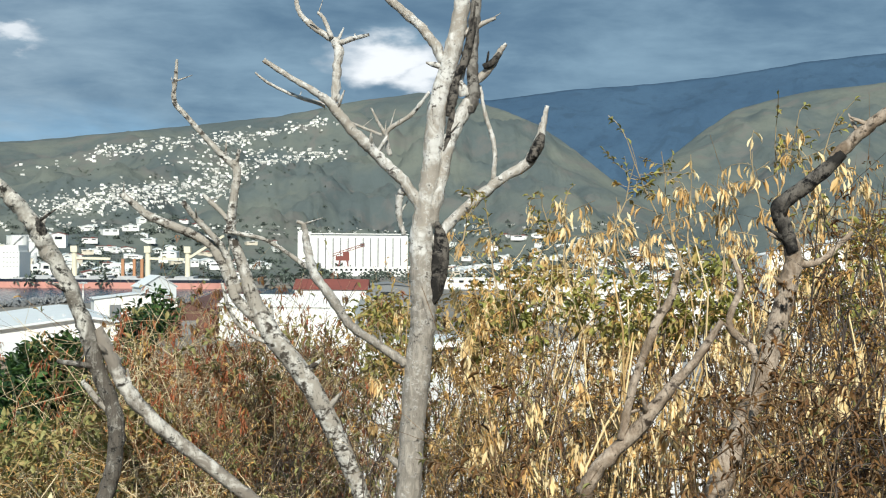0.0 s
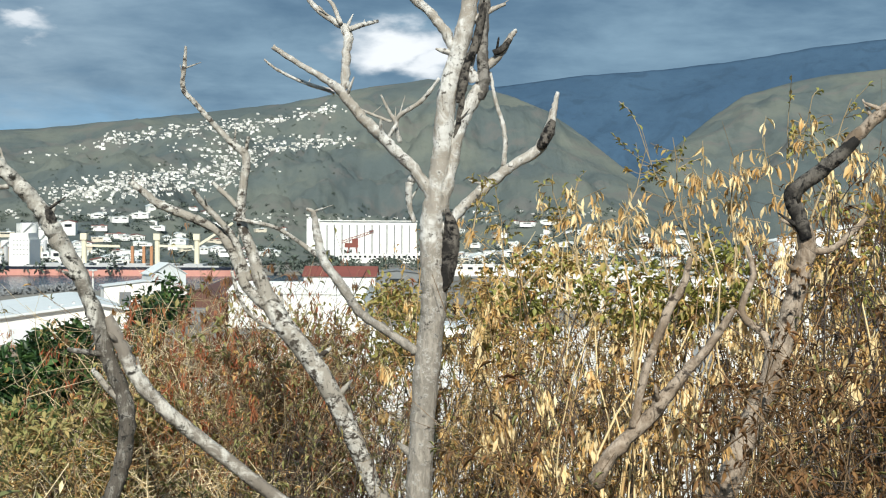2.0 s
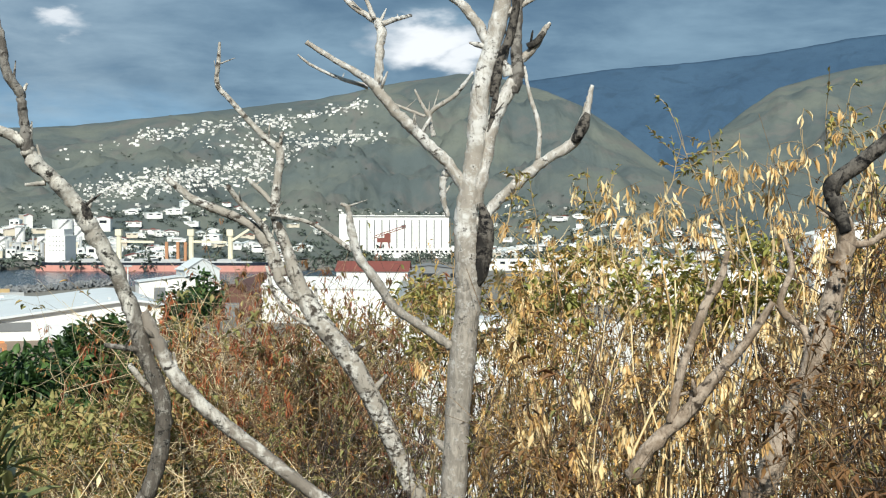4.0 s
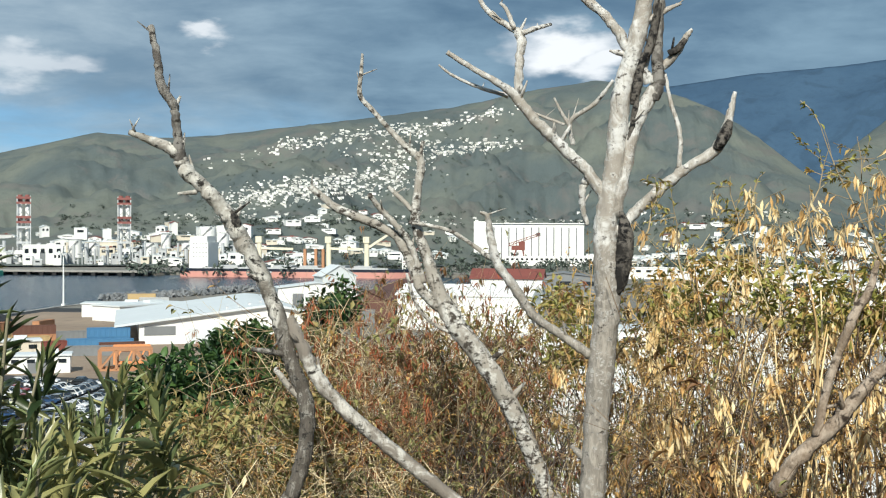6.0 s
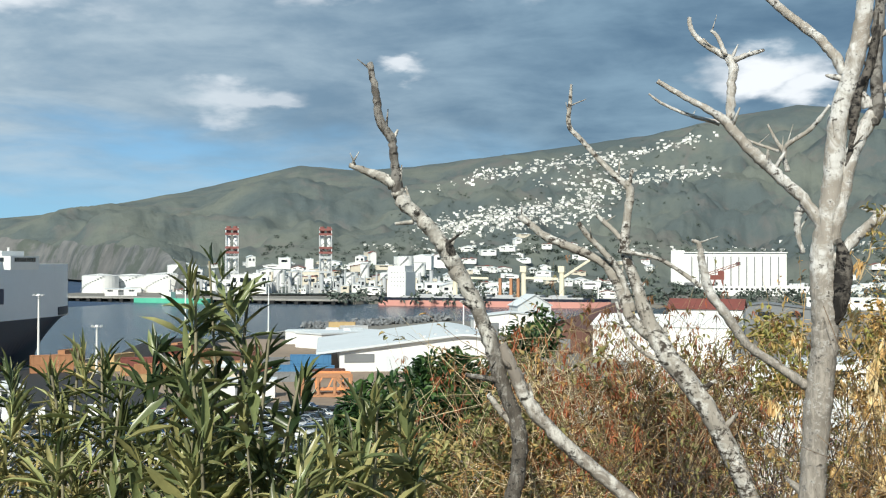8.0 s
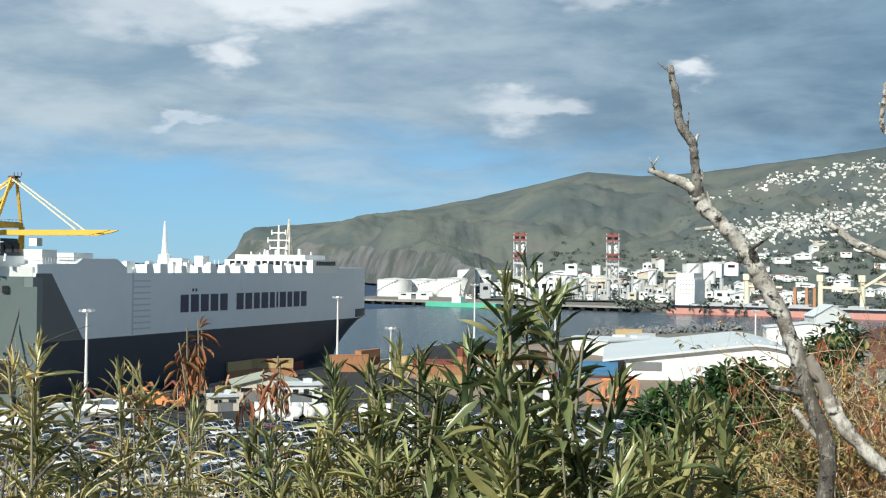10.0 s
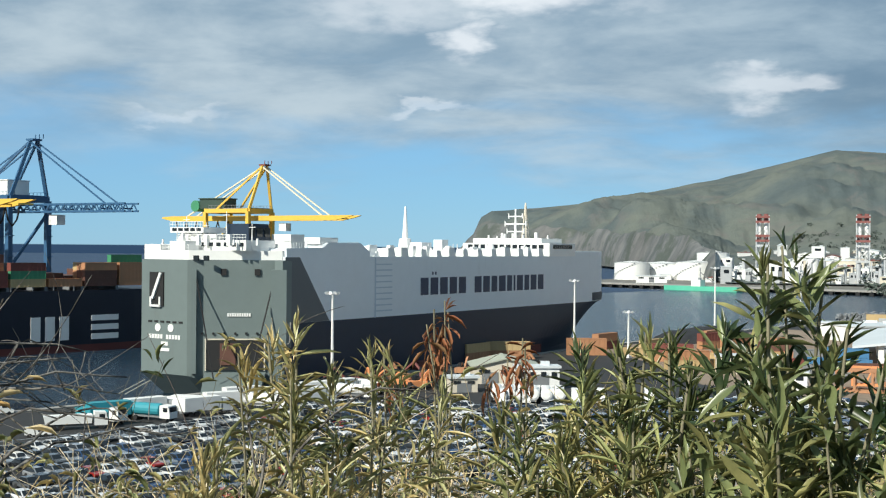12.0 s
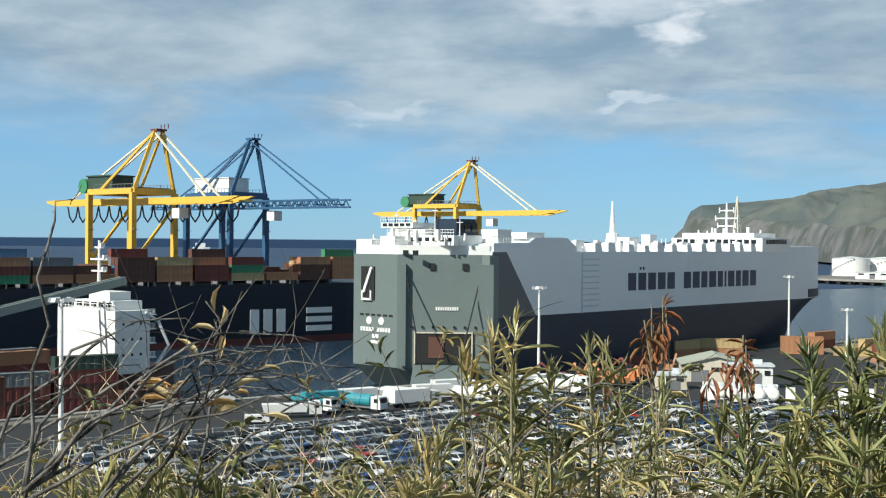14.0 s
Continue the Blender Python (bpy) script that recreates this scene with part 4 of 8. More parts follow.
dead_tree("tall bleached dead tree with a charred hollow", (-0.28, 9.00, 33.07), 1.8, [
    [(0.00, 0.00, 0.112), (0.02, 0.29, 0.110), (0.04, 0.55, 0.108), (0.06, 0.97, 0.106), (0.09, 1.39, 0.113), (0.13, 1.77, 0.109), (0.14, 1.98, 0.109), (0.13, 2.23, 0.105), (0.12, 2.48, 0.097), (0.17, 2.82, 0.088), (0.20, 3.07, 0.084), (0.23, 3.45, 0.080), (0.32, 3.79, 0.076), (0.39, 4.08, 0.071), (0.42, 4.42, 0.063), (0.41, 4.80, 0.050)],
    [(0.18, 2.57, 0.067), (0.30, 3.11, 0.055), (0.41, 3.39, 0.059), (0.49, 3.52, 0.052)],
    [(0.22, 2.44, 0.055), (0.35, 2.61, 0.046), (0.56, 2.80, 0.046), (0.73, 2.93, 0.042), (0.90, 3.04, 0.046), (0.98, 3.18, 0.042), (1.02, 3.33, 0.029), (1.05, 3.47, 0.017)],
    [(0.65, 2.92, 0.021), (0.66, 3.16, 0.021), (0.59, 3.41, 0.017), (0.55, 3.62, 0.013)],
    [(0.12, 2.69, 0.055), (-0.02, 2.90, 0.050), (-0.16, 3.03, 0.050), (-0.30, 3.17, 0.050), (-0.43, 3.30, 0.046), (-0.54, 3.44, 0.042), (-0.64, 3.52, 0.034), (-0.83, 3.63, 0.025), (-1.04, 3.76, 0.021)],
    [(-0.60, 3.46, 0.025), (-0.79, 3.51, 0.017), (-1.00, 3.60, 0.013), (-1.11, 3.68, 0.008)],
    [(-0.53, 3.48, 0.038), (-0.52, 3.69, 0.038), (-0.51, 3.90, 0.042), (-0.60, 3.98, 0.029), (-0.73, 4.07, 0.025), (-0.81, 4.17, 0.021), (-0.83, 4.27, 0.017)],
    [(-0.50, 3.92, 0.025), (-0.39, 3.97, 0.021), (-0.29, 4.01, 0.013)],
    [(-0.56, 3.96, 0.021), (-0.62, 4.11, 0.017), (-0.67, 4.17, 0.013)],
    [(-0.12, 3.09, 0.021), (-0.14, 3.26, 0.021), (0.03, 3.38, 0.017), (0.17, 3.55, 0.013)],
    [(-0.15, 3.24, 0.017), (-0.21, 3.34, 0.013), (-0.26, 3.44, 0.008)],
    [(-0.18, 3.24, 0.013), (-0.33, 3.30, 0.013), (-0.41, 3.34, 0.008)],
    [(0.03, 2.84, 0.034), (-0.04, 2.80, 0.034), (-0.05, 2.65, 0.025), (-0.01, 2.50, 0.021)],
    [(0.44, 3.54, 0.059), (0.30, 3.74, 0.050), (0.21, 3.91, 0.046), (0.07, 4.08, 0.042), (-0.12, 4.24, 0.038), (-0.33, 4.45, 0.034)],
    [(0.49, 3.62, 0.038), (0.62, 3.75, 0.034), (0.70, 3.88, 0.025), (0.74, 3.93, 0.013)],
    [(0.43, 4.00, 0.038), (0.57, 4.08, 0.021), (0.66, 4.12, 0.013)],
    [(0.01, 1.54, 0.042), (-0.19, 1.68, 0.038), (-0.40, 1.83, 0.038), (-0.53, 2.02, 0.042), (-0.67, 2.22, 0.038), (-0.72, 2.43, 0.034), (-0.74, 2.56, 0.021), (-0.79, 2.59, 0.013)],
    [(0.23, 2.60, 0.021), (0.265, 2.44, 0.068), (0.255, 2.27, 0.078), (0.225, 2.08, 0.062), (0.18, 1.96, 0.017)],
    # dark strip laid between the two stems, the slot's shade given as colour
    [(0.31, 3.38, 0.020), (0.34, 3.50, 0.046), (0.37, 3.66, 0.034), (0.43, 3.79, 0.038), (0.47, 3.96, 0.038), (0.50, 4.12, 0.025)],
    [(0.92, 3.06, 0.038), (0.96, 3.13, 0.050), (0.99, 3.20, 0.046), (1.01, 3.26, 0.025)],
    [(0.57, 3.75, 0.029), (0.63, 3.78, 0.029), (0.69, 3.85, 0.021)],
    [(0.46, 3.42, 0.056), (0.50, 3.56, 0.058), (0.49, 3.75, 0.050), (0.50, 4.04, 0.054), (0.53, 4.42, 0.042)],
    # lower end of the dark strip that paints the slot's shade
    [(0.28, 3.12, 0.010), (0.31, 3.22, 0.024), (0.33, 3.34, 0.028), (0.35, 3.46, 0.016)],
], M_BARK_TRUNK, charred=(17, 18, 19, 20, 22), other={21: M_BARK_DEEP}, flat=(1, 2, 14, 15, 21))
dead_tree("leaning white dead tree with forked bare limbs", (-0.52, 9.59, 33.14), 3.1, [
    [(0.00, 0.00, 0.090), (-0.11, 0.36, 0.090), (-0.30, 0.81, 0.099), (-0.48, 1.17, 0.108), (-0.66, 1.43, 0.108), (-0.84, 1.66, 0.108), (-0.97, 1.92, 0.081), (-1.06, 2.19, 0.063), (-1.15, 2.46, 0.054), (-1.13, 2.72, 0.045), (-1.11, 2.94, 0.045), (-1.20, 3.03, 0.036), (-1.33, 3.16, 0.031), (-1.51, 3.36, 0.027), (-1.60, 3.47, 0.027), (-1.59, 3.65, 0.022), (-1.58, 3.80, 0.013)],
    [(-1.12, 2.90, 0.031), (-1.11, 2.99, 0.022), (-1.09, 3.10, 0.018)],
    [(-0.88, 1.72, 0.063), (-1.10, 1.92, 0.054), (-1.21, 2.19, 0.054), (-1.33, 2.36, 0.049), (-1.55, 2.47, 0.049), (-1.77, 2.56, 0.045), (-1.92, 2.67, 0.040), (-2.00, 2.74, 0.031)],
    [(-1.08, 1.97, 0.036), (-1.19, 2.28, 0.036), (-1.28, 2.41, 0.036), (-1.42, 2.56, 0.031), (-1.50, 2.67, 0.027)],
    [(-1.15, 2.52, 0.027), (-1.26, 2.63, 0.027), (-1.38, 2.74, 0.022)],
    [(-0.55, 2.17, 0.027), (-0.84, 2.37, 0.022), (-1.06, 2.43, 0.022), (-1.19, 2.45, 0.022)],
    [(-0.75, 1.54, 0.036), (-1.01, 1.65, 0.022), (-1.15, 1.83, 0.022), (-1.21, 2.05, 0.018)],
], M_BARK, charred=(), stout=0.74)
dead_tree("slender grey dead tree with a knotted crooked trunk", (-2.34, 8.06, 33.43), 15.7, [
    [(0.00, 0.00, 0.071), (0.08, 0.31, 0.071), (0.16, 0.62, 0.071), (0.15, 0.94, 0.071), (0.04, 1.25, 0.071), (-0.06, 1.57, 0.075), (-0.17, 1.84, 0.071), (-0.31, 2.07, 0.078), (-0.36, 2.17, 0.075), (-0.50, 2.35, 0.067), (-0.66, 2.50, 0.063), (-0.72, 2.62, 0.059), (-0.92, 2.71, 0.035), (-1.03, 2.75, 0.024)],
    [(-0.69, 2.56, 0.051), (-0.71, 2.77, 0.043), (-0.73, 2.93, 0.043), (-0.81, 3.04, 0.039)],
    [(-0.72, 2.91, 0.039), (-0.82, 3.07, 0.043), (-0.85, 3.27, 0.035), (-0.90, 3.48, 0.031)],
    [(-0.36, 2.22, 0.027), (-0.32, 2.15, 0.051), (-0.29, 2.08, 0.027)],
    [(-0.32, 2.13, 0.024), (-0.29, 2.27, 0.012)],
    [(0.08, 1.23, 0.035), (-0.06, 1.26, 0.027), (-0.21, 1.29, 0.020)],
    [(0.04, 1.49, 0.050), (0.12, 1.33, 0.060), (0.23, 1.09, 0.066), (0.43, 0.86, 0.066), (0.71, 0.62, 0.064), (1.06, 0.33, 0.062), (1.38, 0.09, 0.060)],
    [(0.12, 0.94, 0.035), (0.04, 1.02, 0.031), (-0.05, 1.14, 0.024)],
    [(-0.73, 2.91, 0.020), (-0.69, 3.00, 0.012)],
    [(-0.58, 2.35, 0.024), (-0.71, 2.34, 0.016)],
    [(-0.81, 2.65, 0.016), (-0.88, 2.72, 0.012)],
], M_BARK_GREY, charred=(3,), stout=0.76, other={1: M_BARK_DEEP, 2: M_BARK_DEEP, 6: M_BARK_MOTTLED, 7: M_BARK})
dead_tree("brown leaning dead tree bent over the dry thicket", (1.47, 6.84, 33.83), -12.1, [
    [(0.00, 0.00, 0.085), (0.08, 0.26, 0.082), (0.18, 0.55, 0.075), (0.32, 0.91, 0.072), (0.39, 1.16, 0.065), (0.47, 1.48, 0.059), (0.49, 1.64, 0.056), (0.44, 1.78, 0.042)],
    [(0.69, 2.14, 0.039), (0.83, 2.29, 0.039), (0.97, 2.40, 0.036), (1.18, 2.57, 0.033), (1.35, 2.84, 0.026)],
    [(0.49, 1.64, 0.039), (0.44, 1.78, 0.052), (0.41, 1.89, 0.049), (0.54, 2.00, 0.049), (0.69, 2.13, 0.042), (0.75, 2.19, 0.029)],
    [(0.48, 1.57, 0.026), (0.63, 1.59, 0.023), (0.75, 1.69, 0.020), (0.82, 1.76, 0.013)],
    [(0.18, 0.52, 0.039), (0.30, 1.03, 0.029), (0.15, 1.22, 0.026), (0.21, 1.44, 0.020), (0.17, 1.60, 0.013)],
    [(-0.67, 0.22, 0.056), (-0.58, 0.39, 0.052), (-0.35, 0.63, 0.046), (-0.20, 0.83, 0.039), (-0.04, 1.02, 0.029), (0.11, 1.25, 0.020)],
    [(-0.45, 0.56, 0.029), (-0.39, 0.85, 0.029), (-0.28, 1.18, 0.029), (-0.18, 1.37, 0.026), (-0.14, 1.53, 0.016)],
], M_BARK_BROWN, charred=(2,))


# ---- the container ship and its cranes ----
def container_mesh(material, length=12.2):
    """A corrugated freight container with corner posts, 2.6 m high."""
    g = Geo()
    n = int(length / 1.5)
    out = []
    for i in range(n):
        x0, x1 = -length / 2 + length * i / n, -length / 2 + length * (i + 0.5) / n
        out += [(x0, 1.19), (x1 - 0.1, 1.19), (x1, 1.14), (x1 + length * 0.5 / n - 0.1, 1.14)]
    out += [(length / 2, 1.19)]
    ring = [(x, -y) for x, y in out] + [(x, y) for x, y in out[::-1]]
    g.prism(ring, 0.12, 2.5)
    for sx in (-1, 1):
        for sy in (-1, 1):
            g.box(sx * (length / 2 - 0.08), sy * 1.15, 1.3, 0.2, 0.16, 2.6)
        for z in (0.08, 2.52):
            g.box(sx * (length / 2 - 0.08), 0, z, 0.2, 2.3, 0.16)
    for sy in (-1, 1):
        for z in (0.08, 2.52):
            g.box(0, sy * 1.15, z, length - 0.3, 0.16, 0.16)
    me = g.mesh("container")
    me.materials.append(material)
    return me


CONTAINERS = [(container_mesh(m), word) for m, word in ((M_BROWN, "rusty brown"), (M_MAROON, "dull red"), (M_ORANGE, "orange"), (M_TAN, "tan"), (M_CYAN, "blue"), (M_GREEN, "green"), (M_GREY, "grey"), (M_STEEL, "pale grey"), (M_DARK_GREEN, "dark green"))]


def put_container(kind, x, y, z, yaw, group, where):
    me, word = CONTAINERS[kind]
    ob = new("container", me)
    ob.matrix_world = pose(x, y, z, 0, 0, yaw)
    return tagged(ob, f"{word} steel freight container {where}", "container", group)


def make_container_ship():
    ship = thing("container_ship", "long black container ship with red waterline and stacked cargo", "ship", pose(-376, -40, 0, 0, 0, 90))
    L, B, D = 330.0, 18.0, 20.3

    def breadth(x, z):
        b = B
        if x > 265:
            b *= max(0.0, 1 - ((x - 265) / 65) ** 2)
        if x < 25 and z < 9:
            b *= 0.6 + 0.4 * x / 25
        return max(0.1, b)
    xs = [L * i / 44 for i in range(45)]
    g = Geo()
    hull(g, xs, [2.4, 8, 14, D], breadth)
    part("hull_side", g, M_BLACK, ship, "black hull")
    g = Geo()
    hull(g, xs, [-3, 0, 2.4], breadth)
    part("boot_top", g, M_RED, ship, "dark red waterline band")
    # the painted company name, as plain bars
    for x0, w in ((238.5, 3.4), (243.6, 3.4), (248.7, 3.4)):
        g = Geo()
        g.box(x0 + w / 2, -B - 0.05, 8.0, w, 0.15, 7.8)
        part("name_bar", g, M_WHITE, ship, "plain pale bar of the painted company name")
    for x0 in (260.6, 281.0):
        for z in (4.9, 8.0, 11.1):
            g = Geo()
            g.box(x0 + 5.0, -B - 0.05, z, 10.4, 0.15, 1.9)
            part("name_bar", g, M_WHITE, ship, "plain pale bar of the painted company name")
    g = Geo()
    for i in range(34):
        g.box(10 + i * 7.4, -B + 0.5, 21.0, 0.25, 0.25, 1.4)
        g.box(10 + i * 7.4, B - 0.5, 21.0, 0.25, 0.25, 1.4)
    for i in range(20):
        g.box(20 + i * 13.2, 0, 20.9, 1.0, 34, 1.4)
    part("deck_coaming", g, M_GREY, ship)
    g = Geo()
    g.box(20, 0, 32, 14, 33, 24)
    part("bridge_block", g, M_WHITE, ship)
    r = np.random.default_rng(5)
    for bay in range(19):
        x = 40 + bay * 13.2
        if x > 285:
            break
        tiers = int(r.integers(3, 5)) if bay % 5 != 1 else 2
        for row in range(3):
            for t in range(max(1, tiers - int(r.integers(0, 3)))):
                k = int(r.choice([0, 0, 1, 1, 2, 3, 6, 0, 4, 5, 7], p=[.13, .07, .10, .08, .24, .22, .04, .03, .03, .03, .03]))
                p = ship.matrix_world @ Vector((x, -B + 1.8 + row * 2.6, 21.65 + t * 2.62))
                put_container(k, p.x, p.y, p.z, 90, "containers on the black ship", "stacked on the black ship's deck")
    g = Geo()
    for bay in range(19):
        x = 40 + bay * 13.2
        g.box(x, 5.5, 21.65 + 2.6, 12, 22, 5.2 - (bay % 3) * 2.0)
    part("inner_cargo", g, M_BROWN, ship, "rusty stacked cargo behind the outer rows", kind="stuff")
    return ship


make_container_ship()


def gantry_crane(name, label, m, steel, house, boom_colour, lattice=False, tip=64.0, tail=-52.0, loops=0):
    """A ship-to-shore crane: boom along local x, rails along local y."""
    c = thing(name, label, "crane", m)
    BOOM = 46.0
    LAND_SIDE, WATER_SIDE = -20.0, 5.5
    for sx in (LAND_SIDE, WATER_SIDE):
        for sy in (-9.0, 9.0):
            g = Geo()
            g.beam((sx, sy, 0.8), (sx, sy, BOOM + 3), 1.75, 2.0)
            g.box(sx, sy, 0.6, 1.6, 6, 1.2)
            part("leg", g, steel, c)
            g = Geo()
            for k in range(5):
                g.box(sx + 1.5, sy, 6 + k * 7.5, 1.0, 1.6, 0.25)
            part("leg_landing", g, M_GREY if not lattice else steel, c)
        for z, thick in ((13.0, 1.8), (24.0, 1.2), (BOOM + 3.4, 2.2)):
            g = Geo()
            g.beam((sx, -9, z), (sx, 9, z), thick * 0.85, thick)
            part("portal_beam", g, steel, c)
        g = Geo()
        g.beam((sx, -8.5, 24.5), (sx, 8.5, BOOM - 2), 0.9)
        part("brace", g, steel, c)
    for sy in (-9.0, 9.0):
        for z, thick in ((13.0, 1.5), (BOOM + 3.4, 1.6)):
            g = Geo()
            g.beam((LAND_SIDE, sy, z), (WATER_SIDE, sy, z), thick, thick * 1.2)
            part("sill_beam", g, steel, c)
    apex = (8.0, 0.0, 70.6)
    for sy in (-3.2, 3.2):
        g = Geo()
        if lattice:
            for zz in (BOOM - 1.3, BOOM + 1.3):
                g.beam((-50, sy, zz), (56, sy, zz), 0.6)
            for i in range(28):
                x = -50 + i * 3.77
                g.beam((x, sy, BOOM - 1.3), (x + 1.9, sy, BOOM + 1.3), 0.35)
                g.beam((x + 1.9, sy, BOOM + 1.3), (x + 3.77, sy, BOOM - 1.3), 0.35)
        else:
            g.beam((tail + 6, sy, BOOM), (tip - 10, sy, BOOM), 1.3, 2.3)
            g.extrude_y([(tip - 10, BOOM - 1.15), (tip - 3, BOOM + 0.2), (tip, BOOM + 1.0), (tip, BOOM + 1.15), (tip - 10, BOOM + 1.15)], sy - 0.6, sy + 0.6)
            g.extrude_y([(tail, BOOM + 0.1), (tail + 6, BOOM - 1.15), (tail + 6, BOOM + 1.15), (tail, BOOM + 0.7)], sy - 0.6, sy + 0.6)
        girder = part("boom_girder", g, boom_colour, c)
    g = Geo()
    for i in range(12):
        x = -50 + i * 9.4
        g.beam((x, -3, BOOM - 0.4), (x, 3, BOOM - 0.4), 0.5)
    part("boom_ties", g, boom_colour, c)
    # A-frame and stays
    for sy in (-1, 1):
        for x0 in (WATER_SIDE, -14.0):
            g = Geo()
            g.beam((x0, sy * 8.5, BOOM + 4), (apex[0], sy * 1.6, apex[2]), 1.15 if x0 > 0 else 0.8)
            part("apex_leg", g, steel, c)
        for x1 in (tip - 17, tail + 16):
            g = Geo()
            g.beam((x1, sy * 3.2, BOOM + 1.2), (apex[0], sy * 1.6, apex[2] - 0.5), 0.6 if not lattice else 0.45)
            part("stay", g, M_CREAM if not lattice else steel, c)
    g = Geo()
    g.box(apex[0], 0, apex[2] + 0.4, 3.6, 4.4, 0.7)
    for dx in (-2, 0, 2):
        g.beam((apex[0] + dx, 2.5, apex[2] + 1), (apex[0] + dx, 2.5, apex[2] + 2.6), 0.25)
    part("apex_platform", g, M_MAROON if not lattice else steel, c)
    g = Geo()
    if lattice:
        g.box(-10, 0, BOOM + 7.4, 20, 10, 5.8)
        g.box(-10, 0, BOOM + 10.4, 20.6, 10.6, 0.3)
    else:
        g.box(-20, 0, BOOM + 7, 15, 9, 4.6)
        g.box(-20, 0, BOOM + 9.5, 16, 10, 0.5)
    part("machine_house", g, house, c)
    g = Geo()
    g.box(-7, 0, BOOM + 4.6, 26, 14, 0.5)
    for i in range(14):
        for sy in (-7, 7):
            g.beam((-20 + i * 2, sy, BOOM + 4.8), (-20 + i * 2, sy, BOOM + 6.1), 0.14)
    for sy in (-7, 7):
        g.beam((-20, sy, BOOM + 6.1), (6, sy, BOOM + 6.1), 0.16)
    part("upper_platform", g, M_GREY if not lattice else steel, c)
    if not lattice:
        g = Geo()
        g.tube([(-30, -5, BOOM + 6), (-30, 5, BOOM + 6)], 2.7, 16)
        part("cable_drum", g, M_GREEN, c)
    for i in range(loops):
        g = Geo()
        x = tail + 2 + i * 6.6
        g.tube([(x, 4.2, BOOM - 1.2), (x + 1.2, 4.2, BOOM - 5.2), (x + 3.3, 4.2, BOOM - 7.2), (x + 5.4, 4.2, BOOM - 5.2), (x + 6.6, 4.2, BOOM - 1.2)], 0.3, 5)
        part("festoon_cable", g, M_DARK, girder)
    g = Geo()
    g.box(20, 0, BOOM - 4.2, 4, 4, 3.6)
    part("cab", g, M_WHITE, c)
    return c


for az, r, what, args in ((65.2, 437, "tall yellow dockside gantry crane over the black ship", (M_YELLOW, M_DARK_GREEN, M_YELLOW, False, 54.0, -55.0, 15)),
                          (60.9, 466, "dark blue dockside gantry crane with lattice boom", (M_CRANE_BLUE, M_WHITE, M_CRANE_BLUE, True)),
                          (50.6, 575, "tall yellow dockside gantry crane behind the grey ship", (M_YELLOW, M_DARK_GREEN, M_YELLOW, False, 60.0, -52.0, 5))):
    x, y, _ = direction(az, 0)
    dx, dy = 8 * math.cos(radians(12.8)), 8 * math.sin(radians(12.8))
    gantry_crane("gantry_crane", what, pose(x * r - dx, y * r - dy, QUAY, 0, 0, 12.8), *args)
g = Geo()
g.prism([(-3000, -600), (-398, -600), (-398, 360), (-470, 420), (-520, 420), (-520, -400), (-3000, -500)], -5, QUAY)
solid("far_quay", g, M_CONCRETE, "concrete container quay across the basin", "quay", "structure")


# ---- the port ----
def at(az, r, z=QUAY):
    x, y, _ = direction(az, 0)
    return Vector((x * r, y * r, z))


def facing(p):
    """The turn that makes a thing's local -y side face the viewpoint."""
    return math.degrees(math.atan2(p[1], p[0])) - 90


def shed(name, label, category, p, yaw, w, d, h, ridge, wall, roof, doors=0, windows=0, group=""):
    """A building with its front at local -y: walls, an overhanging roof, doors and windows."""
    b = thing(name, label, category, pose(p[0], p[1], p[2], 0, 0, yaw), group)
    g = Geo()
    if ridge > 0.3:
        g.extrude_y([(-w / 2, -1), (w / 2, -1), (w / 2, h), (0, h + ridge), (-w / 2, h)], -d / 2, d / 2)
    else:
        g.box(0, 0, (h - 1) / 2, w, d, h + 1)
    shell = part("wall", g, wall, b)
    g = Geo()
    if ridge > 0.3:
        o = 0.7
        for s in (-1, 1):
            g.extrude_y([(0, h + ridge + 0.05), (0, h + ridge + 0.4), (s * (w / 2 + o), h + 0.3 - ridge * o / w * 2), (s * (w / 2 + o), h - 0.05 - ridge * o / w * 2)][::s], -d / 2 - o, d / 2 + o)
    else:
        g.box(0, 0, h + 0.25, w + 0.8, d + 0.8, 0.5)
        g.box(w * 0.2, d * 0.1, h + 0.9, w * 0.2, d * 0.25, 1.0)
    part("roof", g, roof, b)
    for i in range(doors):
        g = Geo()
        g.box(-w / 2 + w * (i + 0.5) / doors, -d / 2 - 0.05, h * 0.34, min(5.0, w * 0.5 / doors), 0.2, h * 0.68)
        part("door", g, M_GREY, shell)
    for i in range(windows):
        g = Geo()
        g.box(-w / 2 + w * (i + 0.5) / windows, -d / 2 - 0.06, h * 0.72, w * 0.5 / windows, 0.2, h * 0.22)
        part("window", g, M_GLASS, shell)
    return b


